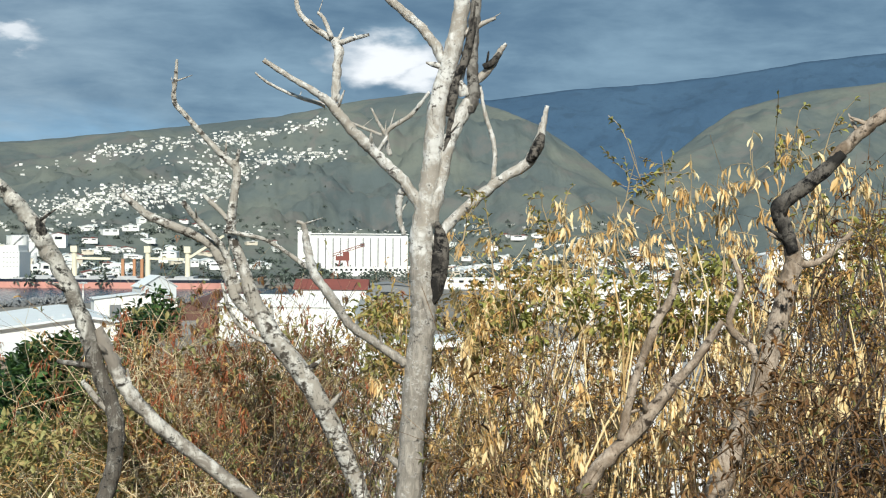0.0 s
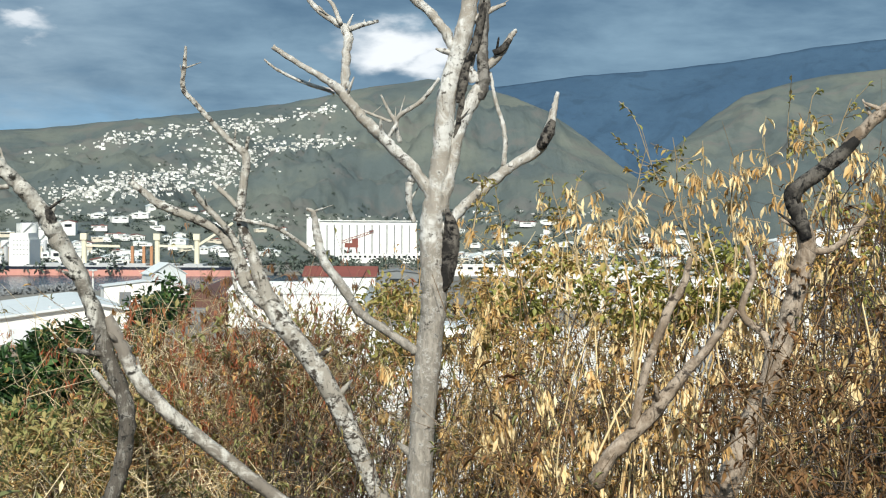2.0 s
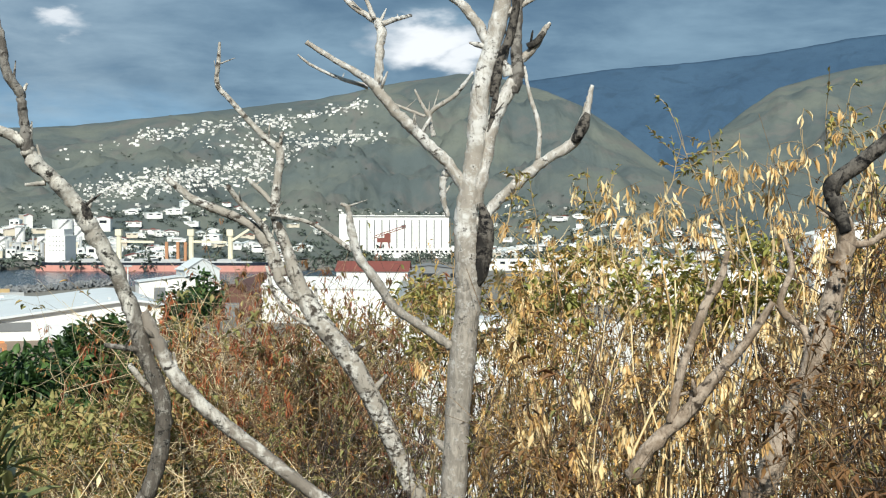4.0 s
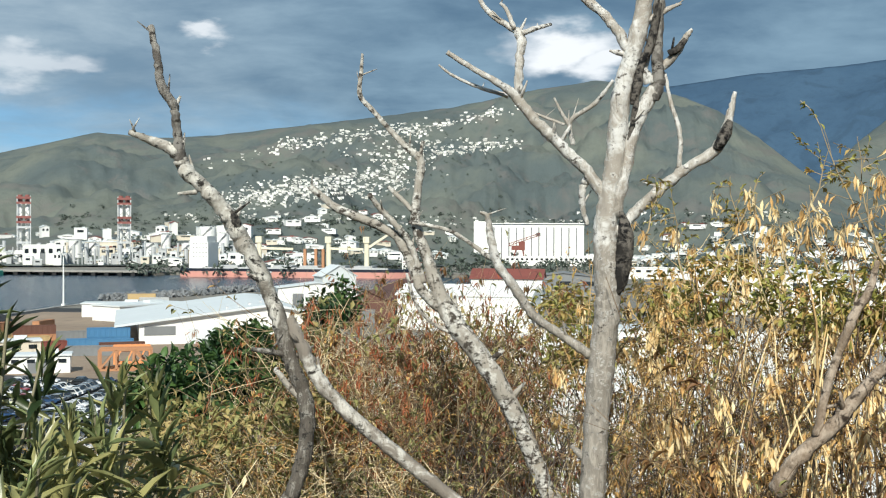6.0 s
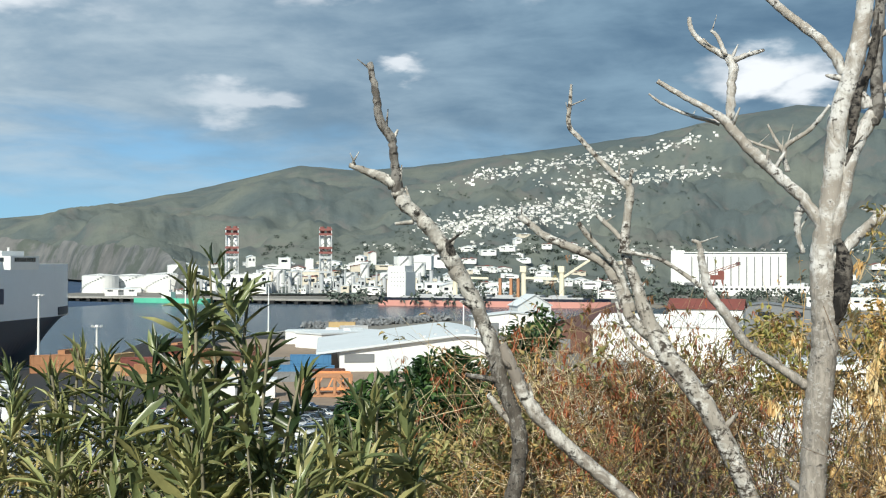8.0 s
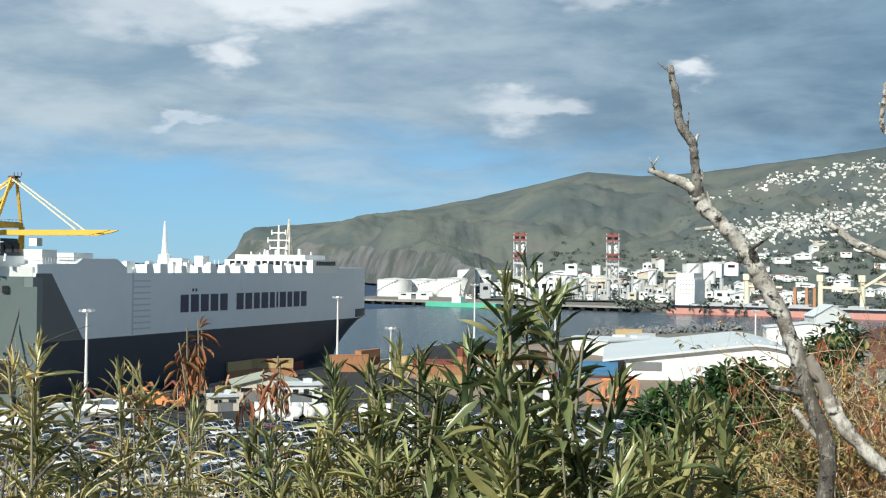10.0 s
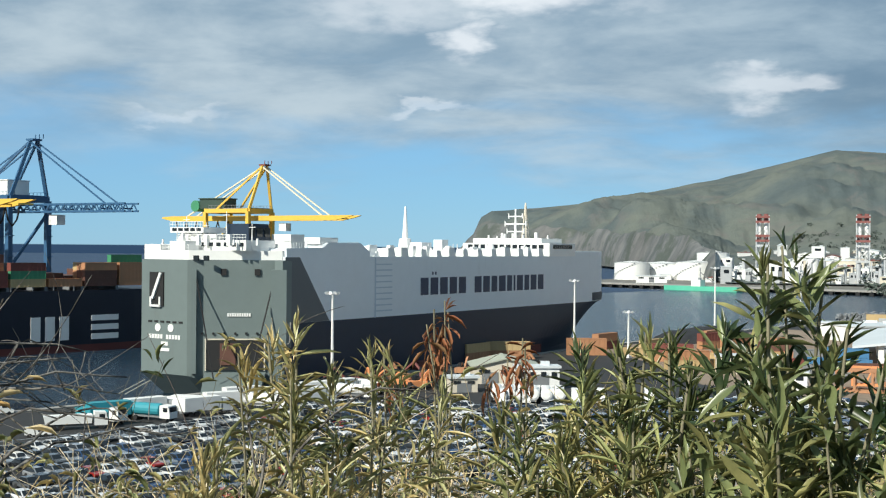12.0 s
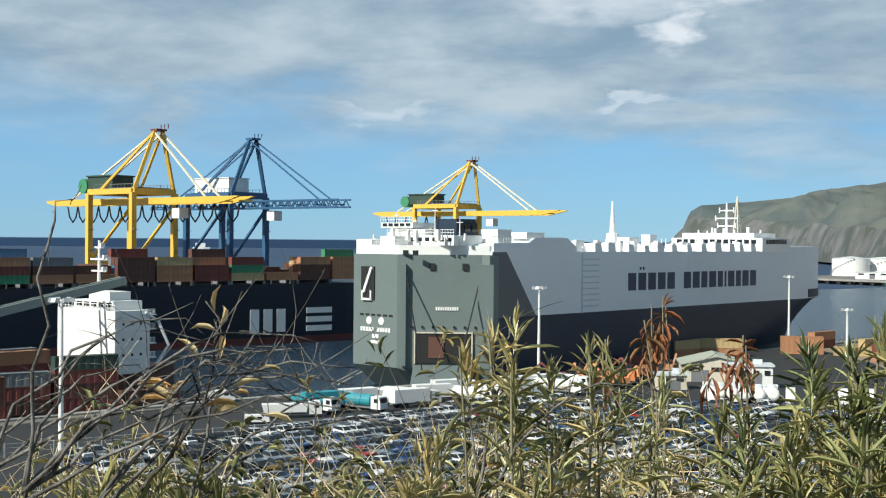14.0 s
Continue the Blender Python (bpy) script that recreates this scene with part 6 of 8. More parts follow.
# ---- the ship moored along the near quay ----
def make_feeder():
    s = thing("feeder_ship", "small rust-red cargo ship with a tall white deckhouse", "ship", pose(-231.6, 11.2, 0, 0, 0, 100))
    xs = [110 * i / 24 for i in range(25)]
    g = Geo()
    hull(g, xs, [-2, 2, 5.5, 8.0], lambda x, z: 11.0 * (1.0 if x > 14 else 0.7 + 0.3 * x / 14) * (1 if x < 80 else max(0.03, 1 - ((x - 80) / 30) ** 2)))
    part("hull_side", g, M_BROWN, s, "weathered dark rust-red hull")
    g = Geo()
    g.box(92, 0, 14.0, 8.4, 22, 13.0)
    g.box(92.5, -1, 21.4, 7, 15, 2.0)
    g.box(93, -1, 23.3, 5, 8, 1.8)
    house = part("deckhouse", g, M_WHITE, s, "white deckhouse")
    for z in (10.5, 13.5, 16.5, 19.5):
        g = Geo()
        g.box(92, -11.06, z, 8.2, 0.14, 0.22)
        part("side_rib", g, M_WHITE, house)
        g = Geo()
        for k in range(7):
            g.beam((96.4 + k * 0.35, -9.5, z), (96.4 + k * 0.35, -9.5, z + 1.1), 0.09)
        g.beam((96.4, -9.5, z + 1.1), (98.6, -9.5, z + 1.1), 0.1)
        g.box(97.4, -5.5, z - 0.1, 2.4, 9, 0.2)
        part("walkway", g, M_WHITE, house)
    for j in range(3):
        for k in range(3):
            g = Geo()
            g.box(89.8 + k * 2.1, -11.06, 11.4 + j * 3.2, 0.45, 0.16, 0.55)
            part("porthole", g, M_GLASS, house)
    for k in range(5):
        g = Geo()
        g.box(88.95, -7.0 + k * 2.8, 21.6, 0.2, 1.9, 0.9)
        part("bridge_window", g, M_GLASS, house)
    g = Geo()
    for k in range(17):
        y = -10.8 + k * 1.35
        g.beam((87.9, y, 20.5), (87.9, y, 21.8), 0.12)
    g.beam((87.9, -10.8, 21.8), (87.9, 10.8, 21.8), 0.14)
    g.beam((87.9, -10.8, 21.1), (87.9, 10.8, 21.1), 0.1)
    part("bridge_rail", g, M_WHITE, s)
    g = Geo()
    g.tube([(91, 0, 22.4), (91, 0, 35)], [0.45, 0.25], 8)
    for z, w in ((28.5, 2.8), (31, 3.2), (33.5, 1.6)):
        g.beam((91, -w, z), (91, w, z), 0.35)
        g.box(91, -w * 0.7, z + 0.5, 1.0, 0.7, 0.8)
    part("radar_mast", g, M_WHITE, s)
    g = Geo()
    for sy in (-1.0, 1.0):
        g.beam((30, -3 + sy, 13.6), (93, -6 + sy, 26.6), 0.5, 1.7)
    for k in range(16):
        x = 31 + k * 4.0
        z = 13.6 + (x - 30) * 13.0 / 63
        g.beam((x, -4 - (x - 30) * 3 / 63, z), (x + 2, -2 - (x - 30) * 3 / 63, z), 0.35)
    part("crane_jib", g, M_JIB, s, "grey-green slanting crane jib")
    g = Geo()
    g.tube([(98, -10.8, 9), (100, -12.3, 13), (98, -11.5, 18), (95, -11.2, 20)], 0.35, 6)
    part("hose", g, M_WHITE, s)
    r = np.random.default_rng(11)
    for i in range(5):
        for k in range(3):
            for t in range(int(r.integers(1, 3))):
                p = s.matrix_world @ Vector((18 + i * 12.8, -6.4 + k * 2.6, 8.1 + t * 2.62))
                put_container(int(r.choice([5, 1, 0, 2, 6])), p.x, p.y, p.z, 100, "containers on the red ship", "on the rust-red ship's deck")


make_feeder()


# ---- yard: containers, machines, trucks ----
r5 = np.random.default_rng(17)
for x, y, yaw, kinds in ((-212, 372, 95, [3, 2]), (-205, 360, 80, [2, 1]), (-222, 350, 90, [3]), (-196, 392, 92, [2]), (-228, 331, 94, [1, 2]), (-150, 327, 25, [4]), (-147, 334, 25, [4, 4]), (-143, 327, 20, [4]),
                         (-192, 459, 60, [3]), (-213, 520, 20, [3, 3]), (-207, 512, 20, [7]), (-196, 492, 25, [7, 7]), (-236, 300, 95, [1]), (-230, 268, 95, [2, 3]), (-222, 240, 92, [1]), (-168, 350, 30, [6]), (-172, 338, 30, [2, 0]), (-188, 345, 80, [3, 2]), (-182, 330, 70, [2])):
    for k, kind in enumerate(kinds):
        put_container(kind, x, y, QUAY + 0.03 + k * 2.62, yaw, "containers in the yard", "standing in the port yard")


for x, y, yaw, kinds in ((-219, 308, 45, [2, 2]), (-206, 316, 45, [3]), (-174, 292, 50, [3, 2]), (-168, 301, 40, [3]), (-170, 330, 45, [3]), (-158, 316, 40, [1]), (-189, 309, 30, [2, 1]), (-182, 316, 30, [3]),
                         (-227, 280, 48, [2, 3]), (-136, 318, 30, [0]), (-140, 306, 20, [6])):
    for k, kind in enumerate(kinds):
        put_container(kind, x, y, QUAY + 0.03 + k * 2.62, yaw, "containers in the yard", "standing in the port yard")
frame_rack = thing("steel_frame", "bright orange open steel frame standing in the yard", "frame", pose(-121, 289, QUAY + 0.02, 0, 0, 24))
for a, b in itertools.product((-4.3, 4.3), (-1.4, 1.4)):
    g = Geo()
    g.box(a, b, 2.3, 0.45, 0.45, 4.6)
    part("post", g, M_ORANGE_BRIGHT, frame_rack)
for z in (0.3, 4.5):
    for b in (-1.4, 1.4):
        g = Geo()
        g.box(0, b, z, 8.6, 0.4, 0.45)
        part("rail", g, M_ORANGE_BRIGHT, frame_rack)
    for a in (-4.3, 0.0, 4.3):
        g = Geo()
        g.box(a, 0, z, 0.4, 2.6, 0.4)
        part("crossbar", g, M_ORANGE_BRIGHT, frame_rack)
for a in (-4.2, -1.4, 1.6):
    g = Geo()
    g.beam((a, -1.4, 0.4), (a + 1.9, -1.4, 4.4), 0.35)
    part("brace", g, M_ORANGE_BRIGHT, frame_rack)
p = at(39.3, 300)
shed("workshop", "cream workshop with a wide olive-grey sheet roof", "workshop", p, facing(p) + 6, 16, 12, 4.2, 1.8, M_BEIGE, M_ROOF_OLIVE, 2, 3)
p = Vector((-157, 294, QUAY))
shed("cabin", "long cream site building with a flat roof", "cabin", p, facing(p) + 4, 16, 6, 4.6, 0, M_BEIGE, M_ROOF, 1, 4, "site cabins")
p = Vector((-135, 268, QUAY))
shed("cabin", "low white site building with a flat roof", "cabin", p, facing(p) - 4, 14, 6, 4.0, 0, M_WHITE, M_ROOF, 1, 4, "site cabins")
p = Vector((-175, 226, QUAY))
shed("cabin", "white two-storey site office with small windows", "cabin", p, facing(p) + 8, 10, 5, 5.0, 0, M_WHITE, M_ROOF, 1, 4, "site cabins")
p = Vector((-195, 452, QUAY))
shed("warehouse", "long low white shed beside the breakwater", "warehouse", p, facing(p) - 8, 26, 10, 5.0, 0, M_WHITE, M_ROOF, 0, 0)
g = Geo()
g.prism([(-152, 262), (-60, 252), (-60, 330), (-120, 420), (-205, 470), (-235, 470), (-232, 330), (-190, 300)], QUAY - 0.5, QUAY + 0.016)
solid("dirt_yard", g, M_DIRT, "brown dirt yard between the sheds", "yard", "structure")


for x, y, kinds in ((-225, 89, [1, 0, 1, 8]), (-226, 76, [0, 1, 6]), (-221, 66, [1, 0, 0]), (-229, 104, [0])):
    for k, kind in enumerate(kinds):
        put_container(kind, x, y, QUAY + 0.03 + k * 2.62, 86, "containers in the yard", "standing on the near quay")


def wheel_mesh(r=0.45, w=0.3):
    g = Geo()
    g.tube([(0, -w / 2, 0), (0, w / 2, 0)], r, 12)
    me = g.mesh("wheel")
    me.materials.append(M_DARK)
    return me


WHEEL, CAR_WHEEL = wheel_mesh(0.5, 0.35), wheel_mesh(0.33, 0.22)


def add_wheels(parent, mesh, xs, half, z):
    for x in xs:
        for sy in (-1, 1):
            o = new("wheel", mesh)
            o.parent = parent
            o.matrix_local = pose(x, sy * half, z)


def lorry(label, m, cab, load, kind):
    t = thing("lorry", label, "truck", m, "lorries on the quay")
    g = Geo()
    g.extrude_y([(2.3, 0.7), (4.6, 0.7), (4.6, 1.7), (4.3, 3.0), (2.3, 3.1)], -1.2, 1.2)
    part("cab", g, cab, t)
    g = Geo()
    g.box(4.50, 0, 2.35, 0.12, 2.0, 0.9)
    for sy in (-1, 1):
        g.box(3.6, sy * 1.21, 2.3, 1.0, 0.05, 0.8)
    part("windscreen", g, M_GLASS, t)
    g = Geo()
    g.box(-1.0, 0, 0.85, 10.6, 1.2, 0.35)
    part("chassis", g, M_GREY, t)
    g = Geo()
    if kind == "tank":
        g.tube([(-6.2, 0, 2.1), (-6.0, 0, 2.1), (1.8, 0, 2.1), (2.0, 0, 2.1)], [0.8, 1.2, 1.2, 0.8], 14)
    elif kind == "tip":
        g.extrude_y([(-6.0, 1.1), (1.8, 1.1), (2.0, 2.6), (-6.4, 2.6)], -1.2, 1.2)
    else:
        g.box(-2.1, 0, 2.35, 8.0, 2.5, 2.6)
    part("load", g, load, t)
    add_wheels(t, WHEEL, (3.4, -3.4, -4.7), 1.0, 0.5)
    return t


row = Vector((-199, 124)), Vector((-196, 190))
for i in range(17):
    p = row[0].lerp(row[1], i / 16)
    k = ("tip", "box", "tank", "box", "tank", "box")[i % 6]
    load = M_TURQ if i in (0, 1, 2) else M_WHITE
    off = r5.uniform(-3, 3) + (7 if i % 3 == 2 else 0)
    yaw = 82 + r5.uniform(-8, 8) if i % 2 else 20 + r5.uniform(-10, 10)
    lorry("white lorry with turquoise tarpaulin parked on the apron" if load is M_TURQ else "white lorry parked on the asphalt apron",
          pose(p.x + off, p.y, QUAY + 0.012, 0, 0, yaw), M_WHITE, load, k)


lorry("white tipper lorry on the quay road", pose(-193.5, 117, QUAY + 0.012, 0, 0, 64), M_WHITE, M_WHITE, "tip")


def van(label, m, length, high):
    v = thing("van", label, "van", m, "vans on the quay")
    g = Geo()
    g.extrude_y([(-length / 2, 0.4), (length / 2, 0.4), (length / 2 + 0.05, 0.9), (length / 2 - 0.8, 1.15), (length / 2 - 1.5, high), (-length / 2, high)], -0.95, 0.95)
    part("body", g, M_WHITE, v)
    for sy in (-1, 1):
        g = Geo()
        g.box(length / 2 - 1.75, sy * 0.97, high * 0.72, 0.9, 0.05, high * 0.25)
        part("window", g, M_GLASS, v)
    add_wheels(v, CAR_WHEEL, (length / 2 - 0.9, -length / 2 + 0.9), 0.85, 0.33)


van("white delivery van parked near the quay edge", pose(-220.5, 115.5, QUAY + 0.012, 0, 0, 70), 5.6, 2.4)
for i in range(7):
    van("white terminal tractor parked in a row by the cabins", pose(-163.4 + i * 3.6, 199.0 + i * 3.9, QUAY + 0.012, 0, 0, -54), 5.2, 3.0)
van("white estate car parked on the apron", pose(-191, 107.3, QUAY + 0.012, 0, 0, 60), 4.4, 1.6)


def excavator(m, body):
    e = thing("excavator", "orange tracked excavator on the quay", "excavator", m, "machines on the quay")
    for sy in (-1.1, 1.1):
        g = Geo()
        g.extrude_y([(-1.9, 0.3), (-1.6, 0.0), (1.6, 0.0), (1.9, 0.3), (1.6, 0.85), (-1.6, 0.85)], sy - 0.3, sy + 0.3)
        part("track", g, M_DARK, e)
    g = Geo()
    g.box(-0.5, 0, 1.7, 3.6, 2.6, 1.3)
    part("body", g, body, e)
    g = Geo()
    g.box(0.7, 0.75, 2.6, 1.5, 1.1, 1.7, top=0.85)
    part("cab", g, M_GLASS, e)
    g = Geo()
    g.beam((1.0, -0.2, 1.9), (3.6, -0.2, 4.6), 0.5)
    g.beam((3.6, -0.2, 4.6), (6.2, -0.2, 2.4), 0.4)
    part("arm", g, body, e)
    g = Geo()
    g.extrude_y([(6.0, 2.5), (6.8, 2.0), (6.4, 1.1), (5.6, 1.4)], -0.8, 0.4)
    part("bucket", g, M_DARK, e)


for i in range(9):
    excavator(pose(-208 + i * 1.2 + r5.uniform(-3, 3), 196 + i * 7.5, QUAY + 0.012, 0, 0, r5.uniform(0, 360)), M_ORANGE if i % 3 else M_SIGNAL)
for az, r, yaw in ((45.6, 281, 150), (44.9, 277, 20), (44.2, 283, 200), (43.5, 278, 75), (42.9, 284, 320)):
    p = at(az, r, QUAY + 0.012)
    excavator(pose(p.x, p.y, p.z, 0, 0, yaw), M_ORANGE_BRIGHT)
p = at(41.3, 278, QUAY + 0.012)
shed("cabin", "small cream gatehouse cabin with a flat roof", "cabin", p, facing(p) + 14, 6.5, 4.5, 3.2, 0, M_BEIGE, M_ROOF, 1, 2, "site cabins")
for i in range(6):
    p = at(39.6 - i * 0.58, 263 + r5.uniform(-1, 1), QUAY + 0.012)
    lorry("white tank lorry parked in a close row", pose(p.x, p.y, p.z, 0, 0, 128 + r5.uniform(-3, 3)), M_WHITE, M_WHITE, "tank")
p = at(23.0, 300)
frame_thing = thing("steel_frame", "stack of orange steel frames in the yard", "frame", pose(p.x, p.y, QUAY, 0, 0, 20))
for k in range(3):
    g = Geo()
    for z in (0.3, 5.0):
        g.beam((-6, k * 3 - 3, z), (6, k * 3 - 3, z), 0.5)
    for x in (-6, -2, 2, 6):
        g.beam((x, k * 3 - 3, 0.3), (x, k * 3 - 3, 5.0), 0.5)
    g.beam((-6, k * 3 - 3, 0.3), (-2, k * 3 - 3, 5.0), 0.4)
    g.beam((2, k * 3 - 3, 5.0), (6, k * 3 - 3, 0.3), 0.4)
    part("frame_panel", g, M_ORANGE, frame_thing)


# fence between apron and car park
def make_fence():
    f = thing("fence", "low fence of pale posts and thin rails along the car park", "fence", pose(0, 0, QUAY))
    a, b = Vector((-183, 60, 0)), Vector((-172, 150, 0))
    post = Geo().box(0, 0, 1.0, 0.22, 0.22, 2.2).mesh("post")
    post.materials.append(M_STEEL)
    n = 26
    for i in range(n):
        o = new("post", post)
        o.parent = f
        o.matrix_local = Matrix.Translation(a.lerp(b, i / (n - 1)))
    for z in (0.7, 1.4, 2.0):
        g = Geo()
        g.beam(a + Vector((0, 0, z)), b + Vector((0, 0, z)), 0.07)
        part("rail", g, M_STEEL, f)


make_fence()


# ---- parked cars ----
CAR_PAINTS = [paint("car_white", (0.75, 0.76, 0.77), 0.25, coat=0.5, vary=0.03), paint("car_silver", (0.42, 0.44, 0.46), 0.25, 0.5, vary=0.03, coat=0.5), paint("car_black", (0.015, 0.016, 0.018), 0.2, coat=0.6, vary=0.05),
              paint("car_blue", (0.03, 0.07, 0.16), 0.25, coat=0.6, vary=0.05), paint("car_red", (0.32, 0.03, 0.025), 0.25, coat=0.6, vary=0.05), paint("car_grey", (0.12, 0.13, 0.14), 0.25, 0.3, coat=0.6, vary=0.05)]
CAR_WORDS = ["white", "silver", "black", "dark blue", "red", "grey"]
BODY = [(-2.1, 0.35), (2.1, 0.35), (2.15, 0.62), (1.95, 0.82), (1.05, 0.92), (0.35, 1.40), (-1.1, 1.44), (-1.75, 0.98), (-2.12, 0.90)]
GLASS = [(0.92, 0.94), (0.32, 1.35), (-1.05, 1.39), (-1.6, 1.0)]


def car_geo(hatch=0.0):
    body, glass = Geo(), Geo()
    n = len(BODY)
    pts = []
    for s in (-1, 1):
        for x, z in BODY:
            y = s * (0.86 if z < 0.95 else 0.70)
            pts.append((x, y, z + hatch * (z > 1.2)))
    body.add(pts, [tuple(range(n)), tuple(range(2 * n - 1, n - 1, -1))] + [(i, n + i, n + (i + 1) % n, (i + 1) % n) for i in range(n)])
    for s in (-1, 1):
        glass.add([(x, s * (0.88 if z < 1.1 else 0.735), z + hatch * (z > 1.2)) for x, z in GLASS], [(0, 1, 2, 3) if s < 0 else (3, 2, 1, 0)])
    glass.add([(1.03, -0.72, 0.95), (1.03, 0.72, 0.95), (0.40, 0.64, 1.39 + hatch), (0.40, -0.64, 1.39 + hatch)], [(0, 1, 2, 3)])
    glass.add([(-1.14, -0.64, 1.43 + hatch), (-1.14, 0.64, 1.43 + hatch), (-1.74, 0.74, 1.01), (-1.74, -0.74, 1.01)], [(0, 1, 2, 3)])
    return body, glass


def car_spots():
    """Rows of the car park, aligned with the quay."""
    r = np.random.default_rng(29)
    out = []
    d = Vector((-0.06, 1.0)).normalized()
    n = Vector((d.y, -d.x))
    for row_i in range(21):
        o = Vector((-168, 62)) + n * (row_i * 5.3 + (row_i // 2) * 2.2 - 26)
        for k in range(96):
            p = o + d * (k * 2.55)
            x, y = p
            if x < -176 + (y - 60) * -0.12 or y < 66 or y > 300 or ground_height(x, y) > QUAY + 0.2:
                continue
            if x < -190 and y < 175 or y > 250 and x > -150 or x < -185 and y > 180:
                continue
            if math.hypot(x, y) > 252 and x < -135 or r.random() < 0.10:
                continue
            out.append((x + r.normal(0, 0.15), y + r.normal(0, 0.12), math.degrees(math.atan2(n.y, n.x)) + (180 if r.random() < 0.3 else 0) + r.normal(0, 1.5), int(r.choice(6, p=[.29, .21, .18, .12, .02, .18])), float(r.choice([0.0, 0.12, 0.3], p=[.4, .4, .2]))))
    return out


def park_cars():
    spots = car_spots()
    spots.sort(key=lambda s: math.hypot(s[0], s[1]))
    protos = {}
    for x, y, yaw, colour, hatch in spots[:300]:
        key = (colour, hatch)
        m = pose(x, y, QUAY + 0.012, 0, 0, yaw)
        if key in protos:
            copy_thing(protos[key], m)
            continue
        c = thing("car", f"{CAR_WORDS[colour]} new car parked in a row on the port lot", "car", m, "parked new cars")
        body, glass = car_geo(hatch)
        shell = part("body", body, CAR_PAINTS[colour], c)
        split("window", glass, M_GLASS, shell, step=4)
        add_wheels(c, CAR_WHEEL, (1.3, -1.3), 0.78, 0.33)
        protos[key] = c
    mats = []
    g = Geo()
    body, glass = car_geo(0.1)
    for x, y, yaw, colour, hatch in spots[300:]:
        m = pose(x, y, QUAY + 0.012, 0, 0, yaw)
        for geo, slot in ((body, colour), (glass, 6)):
            g.add([m @ Vector(v) for v in geo.v], geo.f)
            mats += [slot] * len(geo.f)
        for wx in (1.3, -1.3):
            for sy in (-1, 1):
                g.add([m @ Vector((wx + a * 0.33, sy * 0.87, 0.33 + b * 0.33)) for a, b in ((-1, -0.5), (-0.5, -1), (0.5, -1), (1, -0.5), (1, 0.5), (0.5, 1), (-0.5, 1), (-1, 0.5))], [tuple(range(8)) if sy < 0 else tuple(range(7, -1, -1))])
                mats.append(7)
    me = g.mesh("parked_cars")
    for m in CAR_PAINTS + [M_GLASS, M_DARK]:
        me.materials.append(m)
    me.polygons.foreach_set("material_index", mats)
    tagged(new("parked_cars", me), "hundreds of new cars in close rows on the port lot", "cars", kind="stuff")
    return len(spots)


print("cars", park_cars())


# a white ship far out at sea
p = at(63.2, 4300, 0)
far_ship = thing("distant_ship", "small white ship far out on the sea", "ship", pose(p.x, p.y, 0, 0, 0, 60))
g = Geo()
hull(g, [-30 + 60 * i / 10 for i in range(11)], [-1, 3, 7], lambda x, z: 6 * max(0.05, 1 - max(0.0, x / 30) ** 2))
part("hull_side", g, M_WHITE, far_ship)
g = Geo()
g.box(-4, 0, 14, 34, 10, 14)
part("deckhouse", g, M_WHITE, far_ship)


# ---- thickets ----
LEAF = np.array([(0, 0, 0), (-1, 0.42, 0.10), (0, 0.45, -0.04), (1, 0.42, 0.10), (-0.62, 0.74, 0.03), (0, 0.76, -0.10), (0.62, 0.74, 0.03), (0, 1.0, -0.22)])
LEAF_FACES = np.array([(0, 2, 1), (0, 3, 2), (1, 2, 4), (2, 5, 4), (2, 3, 5), (3, 6, 5), (4, 5, 7), (5, 6, 7)])


def unit(a):
    return a / np.maximum(np.linalg.norm(a, axis=-1, keepdims=True), 1e-6)


def leaf_mesh(name, at, along, length, width, droop=1.0):
    """Folded, pointed leaves: where each starts, its way, its length and half width."""
    n = len(at)
    along = unit(along)
    side = unit(np.cross(along, unit(rng.normal(0, 0.35, (n, 3)) + (0, 0, 1.0))))
    up = np.cross(side, along)
    t = LEAF
    v = at[:, None, :] + side[:, None, :] * (t[None, :, 0:1] * width[:, None, None]) + along[:, None, :] * (t[None, :, 1:2] * length[:, None, None]) + up[:, None, :] * (t[None, :, 2:3] * length[:, None, None] * droop)
    f = (LEAF_FACES[None] + np.arange(n)[:, None, None] * len(t)).reshape(-1, 3)
    return array_mesh(name, v.reshape(-1, 3), f)


def stem_mesh(name, paths, radii, sides=4):
    """Many thin stems: paths (n, k, 3), radii (n, k)."""
    n, k, _ = paths.shape
    d = np.empty_like(paths)
    d[:, 1:-1] = paths[:, 2:] - paths[:, :-2]
    d[:, 0], d[:, -1] = paths[:, 1] - paths[:, 0], paths[:, -1] - paths[:, -2]
    d = unit(d)
    a = unit(np.cross(d, np.array((0.31, 0.87, 0.38))))
    b = np.cross(d, a)
    w = 2 * np.pi * np.arange(sides) / sides
    ring = a[:, :, None, :] * np.cos(w)[None, None, :, None] + b[:, :, None, :] * np.sin(w)[None, None, :, None]
    v = paths[:, :, None, :] + ring * radii[:, :, None, None]
    i = np.arange(k - 1)[:, None] * sides
    j = np.arange(sides)[None, :]
    q = np.stack([i + j, i + (j + 1) % sides, i + sides + (j + 1) % sides, i + sides + j], -1).reshape(-1, 4)
    f = (q[None] + np.arange(n)[:, None, None] * (k * sides)).reshape(-1, 4)
    me = array_mesh(name, v.reshape(-1, 3), f)
    me.shade_smooth()
    return me


